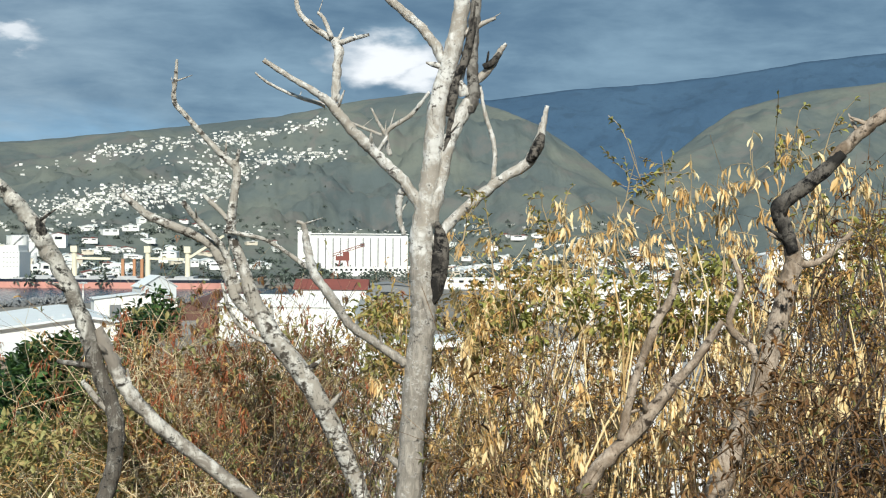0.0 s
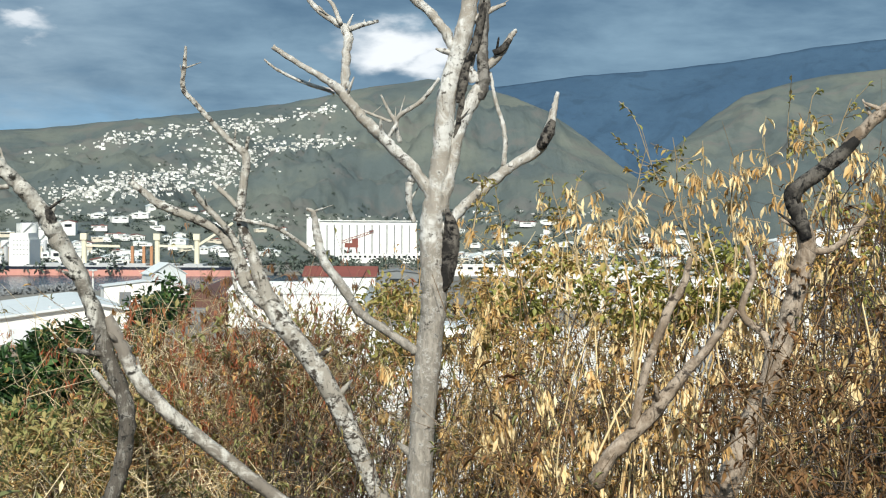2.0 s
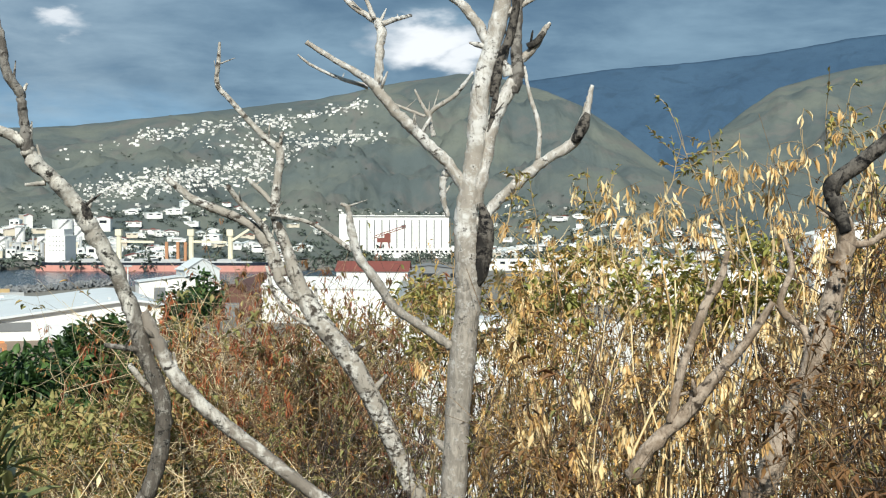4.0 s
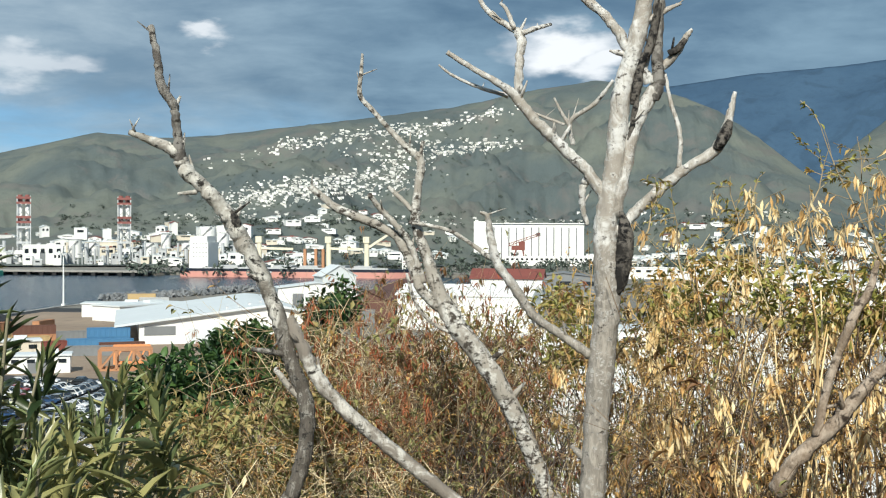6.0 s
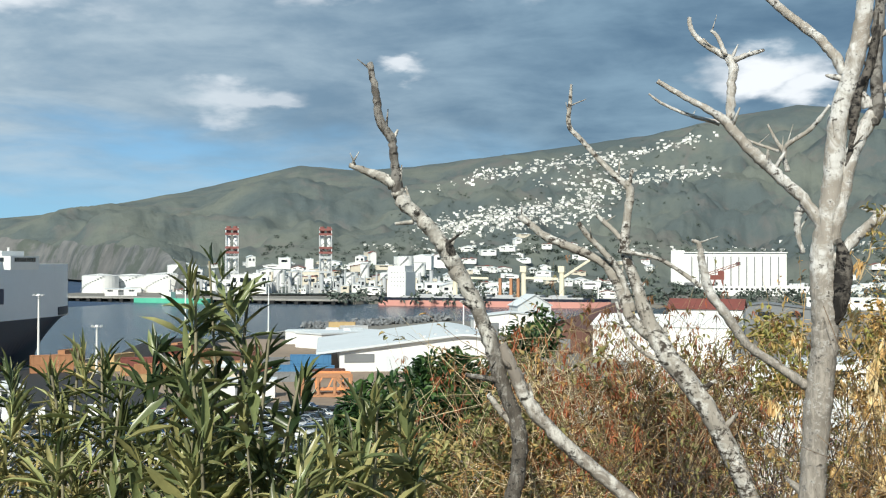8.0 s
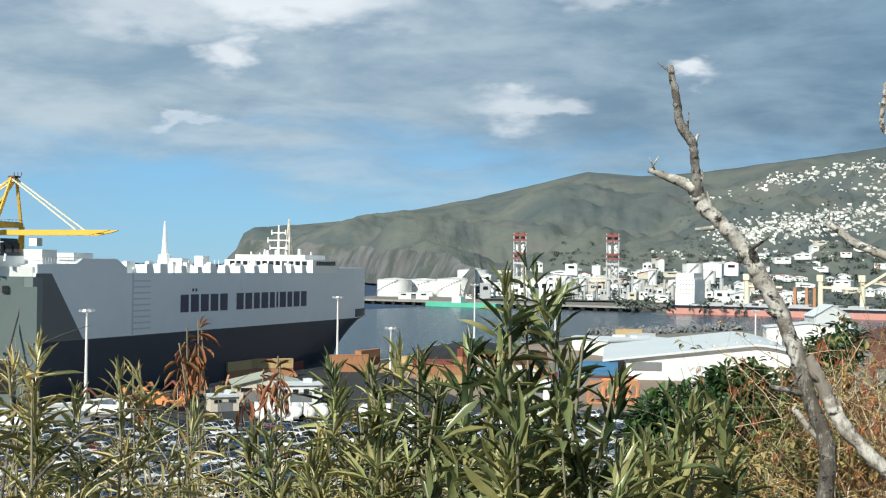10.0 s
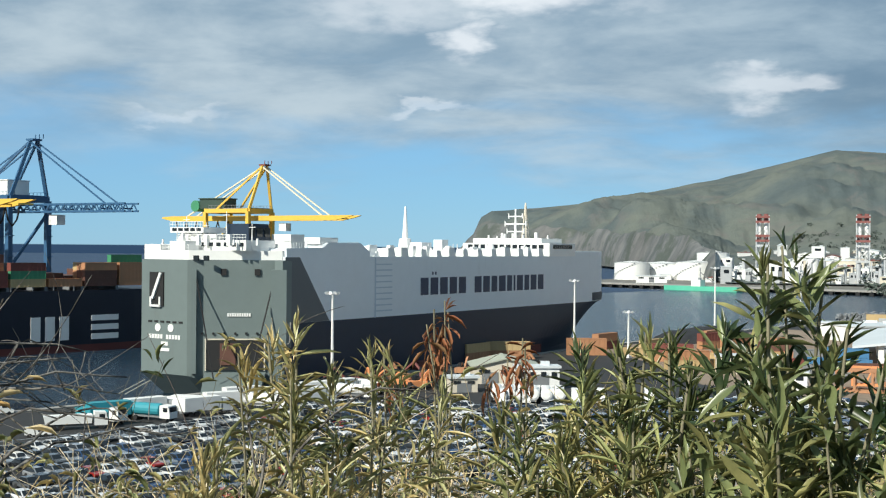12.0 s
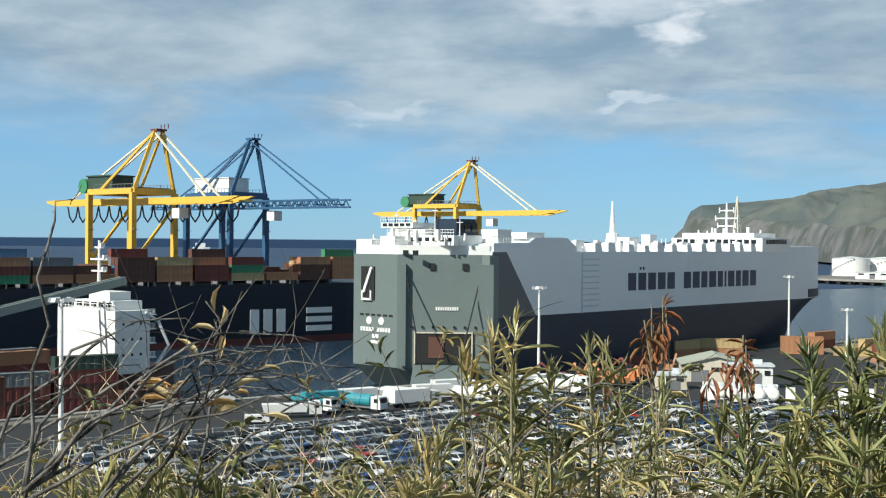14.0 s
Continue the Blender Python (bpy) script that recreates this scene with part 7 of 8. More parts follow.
def grow(n, base, spread, height, lean=0.30, bend=0.75, k=8):
    """Curved upright stems from a patch of ground; heights vary."""
    t = np.linspace(0, 1, k)
    foot = base + np.concatenate([rng.normal(0, spread * 0.5, (n, 2)), np.zeros((n, 1))], 1)
    out = rng.normal(0, lean, (n, 2))
    h = height * (1 - 0.55 * rng.random(n) ** 1.6)
    p = np.zeros((n, k, 3))
    p[:, :, :2] = foot[:, None, :2] + out[:, None, :] * (t[None, :, None] ** 1.4) * h[:, None, None] + rng.normal(0, 1, (n, 1, 2)) * bend * (t * (1 - t))[None, :, None] * h[:, None, None]
    p[:, :, 2] = base[2] + h[:, None] * t[None]
    p[:, 1:] += rng.normal(0, 0.017, (n, k - 1, 3)) * h[:, None, None]
    return p


def branch_off(stems, each, length, k=4, start=0.35, rise=0.5):
    """Twigs leaving the upper part of stems."""
    n, m, _ = stems.shape
    who = np.repeat(np.arange(n), each)
    u = start + (1 - start) * rng.random(len(who))
    i = np.minimum((u * (m - 1)).astype(int), m - 2)
    fr = (u * (m - 1) - i)[:, None]
    at = stems[who, i] * (1 - fr) + stems[who, i + 1] * fr
    d = unit(rng.normal(0, 1, (len(who), 3)) * (1, 1, 0.6) + (0, 0, rise))
    ln = length * rng.uniform(0.4, 1.1, len(who))
    t = np.linspace(0, 1, k)
    curl = rng.normal(0, 0.25, (len(who), 3))
    return at[:, None] + d[:, None] * (t[None, :, None] * ln[:, None, None]) + curl[:, None] * ((t ** 2)[None, :, None] * ln[:, None, None])


def along_stems(stems, count, start=0.4):
    n, m, _ = stems.shape
    who = rng.integers(0, n, count)
    u = start + (1 - start) * rng.random(count)
    i = np.minimum((u * (m - 1)).astype(int), m - 2)
    fr = (u * (m - 1) - i)[:, None]
    return stems[who, i] * (1 - fr) + stems[who, i + 1] * fr, unit(stems[who, i + 1] - stems[who, i])


def dry_shrub(label, x, y, height, spread, stem_material, leaves, stems=40, twigs=5, count=300, size=(0.05, 0.11), hang=0.8, thick=0.007, bunch=1, slim=(0.16, 0.28), twig=0.32, lean=0.2, bend=0.6, group="shrubs of the thicket"):
    """A dry shrub: stems, twigs, and one mesh of leaves for each (material, share)."""
    z = ground_height(x, y)
    shrub = thing("dry_shrub", label, "shrub", Matrix.Translation((x, y, z)), group)
    main = grow(stems, np.array((0, 0, -0.15)), spread, height, lean, bend)
    k = main.shape[1]
    rad = thick * rng.uniform(0.6, 1.5, (stems, 1)) * np.linspace(1.0, 0.35, k)[None]
    part("stem_tangle", stem_mesh("stem_tangle", main, rad), stem_material, shrub, kind="stuff")
    fine = branch_off(main, twigs, height * twig, start=0.48)
    rad = thick * 0.42 * rng.uniform(0.6, 1.4, (len(fine), 1)) * np.linspace(1.0, 0.4, fine.shape[1])[None]
    part("twig_tangle", stem_mesh("twig_tangle", fine, rad, 3), stem_material, shrub, kind="stuff")
    for material, share, start, *own in leaves:
        n = int(count * share)
        dims, thin, cluster, fall = own if own else (size, slim, bunch, hang)
        if n:
            at, d = along_stems(fine if share > 0.1 else main, max(1, n // cluster), start)
            at, d = np.repeat(at, cluster, 0), np.repeat(d, cluster, 0)
            n = len(at)
            at = at + rng.normal(0, 1, (n, 3)) * ((0.012, 0.012, 0.012) if 1 < cluster < 10 else (0.024, 0.024, 0.05)) * (cluster > 1)
            d = unit(d * 0.5 + rng.normal(0, 0.5, (n, 3)) + (0, 0, -fall))
            ln = rng.uniform(dims[0], dims[1], n)
            part("foliage", leaf_mesh("foliage", at, d, ln, ln * rng.uniform(thin[0], thin[1], n), 1.4 if fall < 1.0 else 0.5), material, shrub, kind="stuff")
    return shrub


def thicket(az0, az1, r0, r1, rows, tops, step, make):
    """Shrubs over a sector of the slope; tops gives the elevation that their tips reach."""
    for i in range(rows):
        r = r0 + (r1 - r0) * (i / max(1, rows - 1)) ** 1.3
        n = max(1, int(radians(abs(az1 - az0)) * r / step))
        for j in range(n):
            az = az0 + (az1 - az0) * (j + rng.random()) / n
            rr = r * rng.uniform(0.93, 1.07)
            x, y, _ = direction(az, 0)
            x, y = x * rr, y * rr
            top = 35.5 + rr * math.tan(radians(spread(tops, az) - abs(rng.normal(0, 1.2))))
            h = top - ground_height(x, y)
            if h > 0.4:
                make(x, y, h, az, rr)


RIGHT_TOPS = [(3, -3.5), (0.6, -2.4), (-2.6, -0.4), (-4.4, 0.2), (-7.0, 0.8), (-9.7, 1.4), (-11.5, 2.4), (-13.6, 3.2), (-16, 3.6), (-22, 4.5)]
MID_TOPS = [(26, -8.4), (20, -8.3), (15.6, -7.8), (14.6, -4.2), (12, -2.9), (9, -3.4), (6.5, -5.4), (3, -5.6), (1, -4.6)]
LOW_TOPS = [(72, -10.2), (60, -10.0), (48, -8.6), (36, -8.4), (26, -8.2), (18, -8.3), (14.5, -7.9), (10, -7.0), (0, -6.2), (-8, -5.0), (-22, -3.0)]


def golden(x, y, h, az, r):
    """Upright straw canes with hanging bunches of pods; browner and barer towards the inland side."""
    if -12.6 < az < -9.2 and rng.random() < 0.5:
        return
    bare = spread([(-9, 0.0), (-14, 1.0)], az) * (1 if rng.random() < 0.7 else 0)
    stem = (M_CANE_PALE, M_CANE, M_CANE, M_UMBER, M_CANE_PALE)[int(rng.integers(0, 5))] if bare < 0.5 else (M_UMBER, M_UMBER, M_TWIG_DARK, M_CANE)[int(rng.integers(0, 4))]
    dry_shrub("dry shrub with golden papery pods and tan stems", x, y, h, 0.55, stem,
              [(L_UMBER, 0.15 + 0.26 * bare, 0.0, (0.03, 0.07), (0.11, 0.18), 4, 0.6), (L_TAN, 0.50 - 0.33 * bare, 0.25, (0.03, 0.07), (0.11, 0.18), 4, 0.5), (L_OLIVE, 0.34 if az > -7 and rng.random() < 0.5 else 0.09, 0.40, (0.035, 0.075), (0.14, 0.22), 3, 0.1), (L_GOLD, 0.34 - 0.16 * bare, 0.84, (0.06, 0.12), (0.10, 0.16), 22, 2.2)],
              stems=34, twigs=6, count=3300, thick=0.008, twig=0.2, lean=0.12, bend=0.26)


def russet(x, y, h, az, r):
    k = rng.random()
    red = (L_RUST, 1.1, 0.0, (0.04, 0.095), (0.06, 0.10), 6, 1.3)
    if k < 0.15 and az < 14.3:
        mix = [red, (L_UMBER, 0.2, 0.0), (L_OLIVE, 0.2, 0.1)]
    elif k < 0.48:
        mix = [(L_GREEN, 0.4, 0.0), (L_LIME, 0.5, 0.0)]
    elif k < 0.74:
        mix = [(L_OLIVE, 0.7, 0.0), (L_PALE, 0.025, 0.1, (0.06, 0.11), (0.14, 0.2), 1, 1.6)]
    else:
        mix = [(L_UMBER, 0.2, 0.0), (L_OLIVE, 0.4, 0.0), (L_TAN, 0.3, 0.0)]
    dry_shrub("scrubby bush with rust-brown and olive leaves", x, y, h, 0.7, (M_TWIG, M_CANE, M_TWIG_PALE, M_TWIG, M_UMBER, M_TWIG_PALE)[int(rng.integers(0, 6))], mix, stems=36, twigs=9, count=2400, size=(0.035, 0.08), hang=0.2, thick=0.0085, bunch=3, slim=(0.07, 0.13), twig=0.26)


def tangle(x, y, h, az, r):
    dry_shrub("tangle of bare tan twigs and sparse olive leaves", x, y, h, 0.7, (M_TWIG_DARK, M_STEM, M_TWIG_PALE, M_TWIG, M_UMBER, M_TWIG_PALE)[int(rng.integers(0, 6))], [(L_OLIVE, 0.62, 0.0), (L_GREEN, 0.18, 0.0), (L_TAN, 0.16, 0.0), (L_PALE, 0.03, 0.1, (0.06, 0.11), (0.14, 0.2), 1, 1.6)], stems=44, twigs=9, count=1500, size=(0.035, 0.08), hang=0.2, thick=0.008, bunch=3, slim=(0.07, 0.13), twig=0.26)


thicket(-5.2, -23, 7.8, 12, 3, RIGHT_TOPS, 0.84, golden)
thicket(-0.6, -5.2, 11.0, 12.5, 2, RIGHT_TOPS, 0.75, golden)
thicket(-3.0, -23, 12.8, 14, 2, RIGHT_TOPS, 1.25, golden)


def tall_stems(az0, az1, n):
    """Long pale canes that stand singly in the thicket."""
    for i in range(n):
        az = az0 + (az1 - az0) * (i + rng.random()) / n
        r = rng.uniform(7.4, 9.5)
        x, y, _ = direction(az, 0)
        x, y = x * r, y * r
        z = ground_height(x, y)
        h = 35.5 + r * math.tan(radians(spread(RIGHT_TOPS, az) - rng.uniform(0.0, 4.0))) - z
        cane = thing("dry_cane", "long pale dry cane in the golden thicket", "cane", Matrix.Translation((x, y, z)), "dry canes")
        p = grow(1, np.array((0, 0, -0.1)), 0.1, h, 0.08, 0.24, 9)[0]
        g = Geo()
        g.tube([tuple(q) for q in p], list(rng.uniform(0.007, 0.014) * np.linspace(1.1, 0.4, 9)), 6, rough=0.15)
        part("stalk", g, M_CANE_PALE if rng.random() < 0.7 else M_CANE, cane, smooth=True)


tall_stems(-4.0, -22, 60)


def umber(x, y, h, az, r):
    dry_shrub("dark brown withered shrub with tangled stems", x, y, h, 0.5, M_UMBER if rng.random() < 0.6 else M_TWIG_DARK,
              [(L_UMBER, 0.75, 0.0, (0.03, 0.07), (0.12, 0.2), 4, 0.5), (L_OLIVE, 0.12, 0.2, (0.03, 0.06), (0.1, 0.16), 3, 0.2), (L_GOLD, 0.05, 0.3, (0.05, 0.09), (0.13, 0.2), 9, 1.6)], stems=30, twigs=8, count=1900, thick=0.007, twig=0.24, lean=0.2, bend=0.7)


thicket(-13.8, -23, 6.0, 7.0, 2, [(-13, -5.5), (-15, -2.4), (-17, -1.4), (-23, -0.5)], 0.55, umber)
thicket(24, 10.0, 10.5, 19.0, 5, MID_TOPS, 1.05, russet)
thicket(8, 1, 15, 19.0, 2, MID_TOPS, 2.6, russet)
thicket(32, 9.5, 10.2, 14.0, 3, LOW_TOPS, 0.8, tangle)


for az, el, r in ((13.0, -2.8, 13.5), (11.8, -2.9, 13.0), (10.6, -3.0, 13.4), (9.4, -3.3, 12.8), (8.0, -3.2, 13.4), (12.4, -4.0, 12.2), (9.9, -4.4, 12.0)):
    x, y, _ = direction(az, 0)
    x, y = x * r, y * r
    dry_shrub("rust-red scrubby bush with drooping narrow leaves", x, y, 35.5 + r * math.tan(radians(el)) - ground_height(x, y), 0.42, M_TWIG_PALE if rng.random() < 0.6 else M_TWIG,
              [(L_RUST, 0.6, 0.0, (0.05, 0.11), (0.06, 0.10), 12, 1.6), (L_UMBER, 0.10, 0.0), (L_OLIVE, 0.22, 0.0), (L_TAN, 0.1, 0.0)], stems=30, twigs=9, count=2600, size=(0.045, 0.10), hang=0.2, thick=0.008, bunch=3, twig=0.24)


for az, el, r in ((9.2, -2.7, 12.6), (8.2, -2.8, 12.2), (7.2, -2.9, 12.6), (6.3, -3.2, 12.0), (5.4, -3.6, 12.4), (6.8, -3.4, 13.0), (9.6, -1.5, 13.4), (8.8, -1.1, 13.0), (8.0, -0.9, 13.4), (7.2, -1.0, 12.9), (6.4, -1.3, 13.3), (5.5, -1.8, 13.0)):
    x, y, _ = direction(az, 0)
    x, y = x * r, y * r
    dry_shrub("open shrub with dark drooping rust-brown leaves", x, y, 35.5 + r * math.tan(radians(el)) - ground_height(x, y), 0.4, M_TWIG if rng.random() < 0.6 else M_TWIG_DARK,
              [(L_RUST_DULL, 0.55, 0.1, (0.04, 0.10), (0.07, 0.11), 6, 1.5), (L_UMBER, 0.25, 0.2, (0.05, 0.12), (0.07, 0.11), 6, 1.7), (L_OLIVE, 0.15, 0.0)], stems=15, twigs=10, count=1000, thick=0.007, twig=0.2, lean=0.12)
for az, el, r in ((0.6, -5.0, 9.8), (-1.2, -4.6, 10.2), (-2.6, -4.2, 10.0), (-4.0, -3.8, 9.6), (3.0, -6.4, 9.8), (5.0, -7.0, 10.2), (6.8, -7.4, 10.0), (8.4, -7.2, 9.7)):
    x, y, _ = direction(az, 0)
    x, y = x * r, y * r
    dry_shrub("thin bare shrub of dark crooked twigs", x, y, 35.5 + r * math.tan(radians(el - 0.6)) - ground_height(x, y), 0.5, M_TWIG_DARK if rng.random() < 0.5 else M_TWIG,
              [(L_OLIVE, 0.8, 0.0), (L_PALE, 0.06, 0.0)], stems=12, twigs=13, count=260, size=(0.03, 0.07), thick=0.006, bunch=2, slim=(0.1, 0.16), twig=0.26)


# ---- oleanders ----
def oleander(label, tips, leaves=L_OLEANDER, whorls=20, size=(0.08, 0.165), droop=0.0, spread_angle=1.05, foot=0.5, slim=(0.036, 0.06), length=0.36):
    """An oleander: upright shoots from one stool, each with whorls of long leaves. tips: azimuth, elevation, distance."""
    pts = [Vector((0, 0, 35.5)) + Vector(direction(a, e)) * r for a, e, r in tips]
    cx, cy = sum(p.x for p in pts) / len(pts), sum(p.y for p in pts) / len(pts)
    z = ground_height(cx, cy)
    base = Vector((cx, cy, z))
    shrub = thing("oleander", label, "shrub", Matrix.Translation(base), "oleanders on the slope")
    k = 8
    t = np.linspace(0, 1, k)
    paths, at, way, lens = [], [], [], []
    for p in pts:
        d = np.array(p - base)
        start = np.array((rng.normal(0, 0.12), rng.normal(0, 0.12), -0.1))
        q = start[None] + (d - start)[None] * t[:, None]
        q[:, :2] = start[None, :2] + (d - start)[None, :2] * (t ** foot)[:, None] * 1.0
        q[1:-1] += rng.normal(0, 0.02, (k - 2, 3))
        paths.append(q)
        top = q[-1] - q[-2]
        top = top / np.linalg.norm(top) + rng.normal(0, 0.22, 3)
        top /= np.linalg.norm(top)
        reach = np.linalg.norm(q[-1] - q[-4])
        for wv in range(whorls):
            s = wv / whorls
            c = q[-1] - top * (0.04 + s ** 1.15 * min(length, reach)) + rng.normal(0, 0.006, 3)
            turn = rng.random() * 6.28
            for j in range(3):
                a = turn + j * 2.094 + rng.normal(0, 0.25)
                e1 = np.cross(top, (0.3, 0.2, 0.9))
                e1 /= np.linalg.norm(e1)
                e2 = np.cross(top, e1)
                flare = spread_angle * (0.3 + 1.1 * s) + rng.normal(0, 0.5)
                dd = top * math.cos(flare) + (e1 * math.cos(a) + e2 * math.sin(a)) * math.sin(flare)
                dd[2] -= droop * (0.6 + s) + abs(rng.normal(0, 0.55)) * s
                at.append(c)
                way.append(dd)
                lens.append(rng.uniform(*size) * rng.uniform(0.75, 1.12) * (0.55 + 0.6 * min(1.0, s * 2.5 + 0.15)))
    paths = np.array(paths)
    rad = np.linspace(0.011, 0.004, k)[None] * rng.uniform(0.8, 1.2, (len(paths), 1))
    part("stem_tangle", stem_mesh("stem_tangle", paths, rad, 5), M_STEM, shrub, kind="stuff")
    lens = np.array(lens)
    part("foliage", leaf_mesh("foliage", np.array(at), np.array(way), lens, lens * rng.uniform(slim[0], slim[1], len(lens)), 0.45 if droop < 1 else 1.1), leaves, shrub, kind="stuff")
    return shrub


def fill(tips, n, d_az=2.2, low=3.5, drop=1.0):
    """Lower side shoots round the leading ones."""
    out = list(tips)
    for i in range(n):
        a, e, r = tips[int(rng.integers(0, len(tips)))]
        out.append((a + rng.normal(0, d_az), e - drop - low * rng.random() ** 0.8, r + rng.normal(0, 0.25)))
    return out


GREEN_WORDS = "tall green oleander with long pointed leaves"
BROAD = (0.066, 0.105)
oleander(GREEN_WORDS, fill([(31.6, 0.0, 3.47), (32.3, -0.5, 3.43), (29.7, -1.1, 3.51), (28.9, -3.7, 3.36), (33.9, -3.5, 3.59), (33.1, -4.7, 3.49), (27.4, -5.0, 3.27)], 28, 1.8, 5.5, 3.6), L_OLEANDER_DARK, 17, (0.09, 0.175), slim=BROAD, length=0.5)
oleander(GREEN_WORDS, fill([(37.1, -3.8, 3.9), (36.2, -4.0, 3.8), (38.3, -4.7, 4.0), (39.8, -5.2, 4.02), (40.0, -4.6, 4.18), (35.3, -5.3, 3.7)], 15, 1.6, 5.0, 2.0), whorls=20, size=(0.08, 0.16))
oleander(GREEN_WORDS, fill([(23.9, -6.0, 3.15), (27.3, -8.8, 2.98), (25.3, -8.1, 3.07), (23.0, -6.2, 3.2), (26.3, -7.9, 3.07)], 8, 2.0, 4.0, 1.8), L_OLEANDER_DARK, size=(0.08, 0.16), slim=BROAD)
oleander("oleander with green and yellowing leaves", fill([(52.8, -3.4, 4.34), (54.1, -4.2, 4.35), (51.1, -5.5, 4.45), (55.4, -5.1, 4.36), (49.1, -4.8, 4.73)], 4, 1.4, 2.0, 1.6), L_OLEANDER_DRY, 16)
oleander("oleander with green and yellowing leaves", fill([(45.7, -6.4, 4.72), (48.5, -4.8, 4.7), (46.7, -8.6, 4.32), (43.0, -7.6, 4.5)], 3, 2.2, 3.0, 3.0), L_OLEANDER_DRY, 14)
oleander("low oleander with narrow green leaves", fill([(71.3, -9.9, 3.86), (69.3, -10.1, 3.96), (67.7, -10.0, 3.95), (73.3, -10.2, 3.88), (70.4, -11.1, 3.77)], 12, 2.2, 2.0))
oleander("low oleander with narrow green leaves", fill([(56.7, -9.3, 3.98), (51.2, -10.4, 3.76), (52.7, -11.2, 3.67), (61.2, -11.5, 3.72), (57.4, -9.4, 3.9), (64.7, -11.3, 3.74)], 8, 2.4, 2.0), L_OLEANDER_DRY)
oleander("withered shoots with drooping rust-red leaves", [(45.1, -2.6, 5.61), (46.0, -3.7, 5.5), (45.6, -3.0, 5.6), (41.3, -4.3, 5.9), (42.0, -4.9, 5.8), (47.7, -4.6, 5.6), (44.9, -3.1, 5.7), (41.3, -4.5, 5.7)], L_WITHERED, 5, (0.06, 0.14), 1.3, 0.9, slim=(0.018, 0.032), length=0.2)


# sparse bare stems between the oleanders
SPARSE_TOPS = [(78, -8.2), (66, -8.4), (56, -7.4), (48, -6.8), (40, -7.4), (30, -8.4)]


def sparse(x, y, h, az, r):
    dry_shrub("sparse shrub of bare grey stems and a few leaves", x, y, h, 0.4, M_TWIG_PALE if rng.random() < 0.6 else M_TWIG_DARK if rng.random() < 0.35 else M_TWIG, [(L_OLEANDER_DRY, 0.6, 0.2), (L_OLEANDER, 0.3, 0.1), (L_GOLD, 0.08, 0.3)], stems=13, twigs=6, count=300, size=(0.05, 0.11), hang=0.1, thick=0.0055, bunch=3, slim=(0.05, 0.085))


thicket(78, 28, 4.4, 6.5, 4, SPARSE_TOPS, 0.38, sparse)


# ---- leafy bushes ----
def leafy_bush(label, p, wide, high, material, count, size, stem=M_TWIG_DARK, slim=(0.22, 0.36)):
    """A rounded bush: forked stems and a crown of leaves in uneven clumps with gaps."""
    z = ground_height(p[0], p[1])
    b = thing("leafy_bush", label, "bush", Matrix.Translation((p[0], p[1], z)), "leafy bushes")
    top = p[2] - z
    main = grow(14, np.array((0, 0, -0.2)), wide * 0.3, top, 0.5 * wide / top)
    part("stem_tangle", stem_mesh("stem_tangle", main, 0.011 * np.linspace(1, 0.4, main.shape[1])[None] * rng.uniform(0.7, 1.3, (14, 1))), stem, b, kind="stuff")
    clumps = 34
    c = unit(rng.normal(0, 1, (clumps, 3))) * rng.uniform(0.45, 1.0, (clumps, 1)) * (wide, wide * 0.8, high) + (0, 0, top - high)
    who = rng.integers(0, clumps, count)
    d = unit(rng.normal(0, 1, (count, 3)))
    at = c[who] + d * rng.uniform(0.3, 1.0, (count, 1)) * wide * 0.27
    way = unit(d + rng.normal(0, 0.5, (count, 3)) + (0, 0, -0.25))
    ln = rng.uniform(size[0], size[1], count)
    part("crown", leaf_mesh("crown", at, way, ln, ln * rng.uniform(slim[0], slim[1], count), 1.0), material, b, kind="stuff")
    return b


for az, el, r, wide, high, n in ((20.9, -6.1, 21, 0.8, 0.8, 1200), (19.8, -5.2, 22, 0.9, 0.9, 1700), (18.6, -4.6, 23, 1.1, 1.0, 2000), (17.3, -4.3, 23.5, 1.1, 1.0, 2000), (16.1, -4.2, 23, 0.95, 0.9, 1700), (15.0, -4.5, 22, 0.7, 0.8, 1100), (13.4, -2.3, 30, 0.6, 0.6, 600), (14.2, -2.9, 28, 0.5, 0.5, 500)):
    q = at(az, r, 35.5 + r * math.tan(radians(el)))
    leafy_bush("dark green broad-leaved bush", q, wide, high, L_GREEN, n, (0.13, 0.27), slim=(0.17, 0.28))
for az, el, r, wide, high, n in ((20.2, -8.0, 12, 0.7, 0.6, 1100), (14.6, -6.6, 12.2, 0.5, 0.4, 800), (17.6, -8.0, 11.4, 0.6, 0.5, 1000)):
    q = at(az, r, 35.5 + r * math.tan(radians(el)))
    leafy_bush("low olive-green bush among dry twigs", q, wide, high, L_OLIVE, n, (0.06, 0.13), M_TWIG, slim=(0.14, 0.24))
for az, el, r, wide, high, n in ((3.1, -1.9, 15, 0.45, 0.55, 700), (2.0, -2.6, 14, 0.5, 0.5, 700), (4.6, -4.2, 14, 0.7, 0.5, 900), (-4.3, -0.5, 13, 0.4, 0.35, 350), (-2.0, -1.5, 13.5, 0.45, 0.4, 450), (-18.5, 2.4, 12, 0.6, 0.7, 700), (-7.6, -1.0, 11.5, 0.4, 0.4, 400), (-3.3, -2.4, 11, 0.4, 0.4, 380), (-9.4, -1.4, 11, 0.4, 0.4, 500), (-12.5, 0.6, 11, 0.4, 0.5, 500)):
    q = at(az, r, 35.5 + r * math.tan(radians(el)))
    leafy_bush("yellow-green bush in the thicket", q, wide, high, L_LIME, n, (0.06, 0.13), slim=(0.16, 0.26))


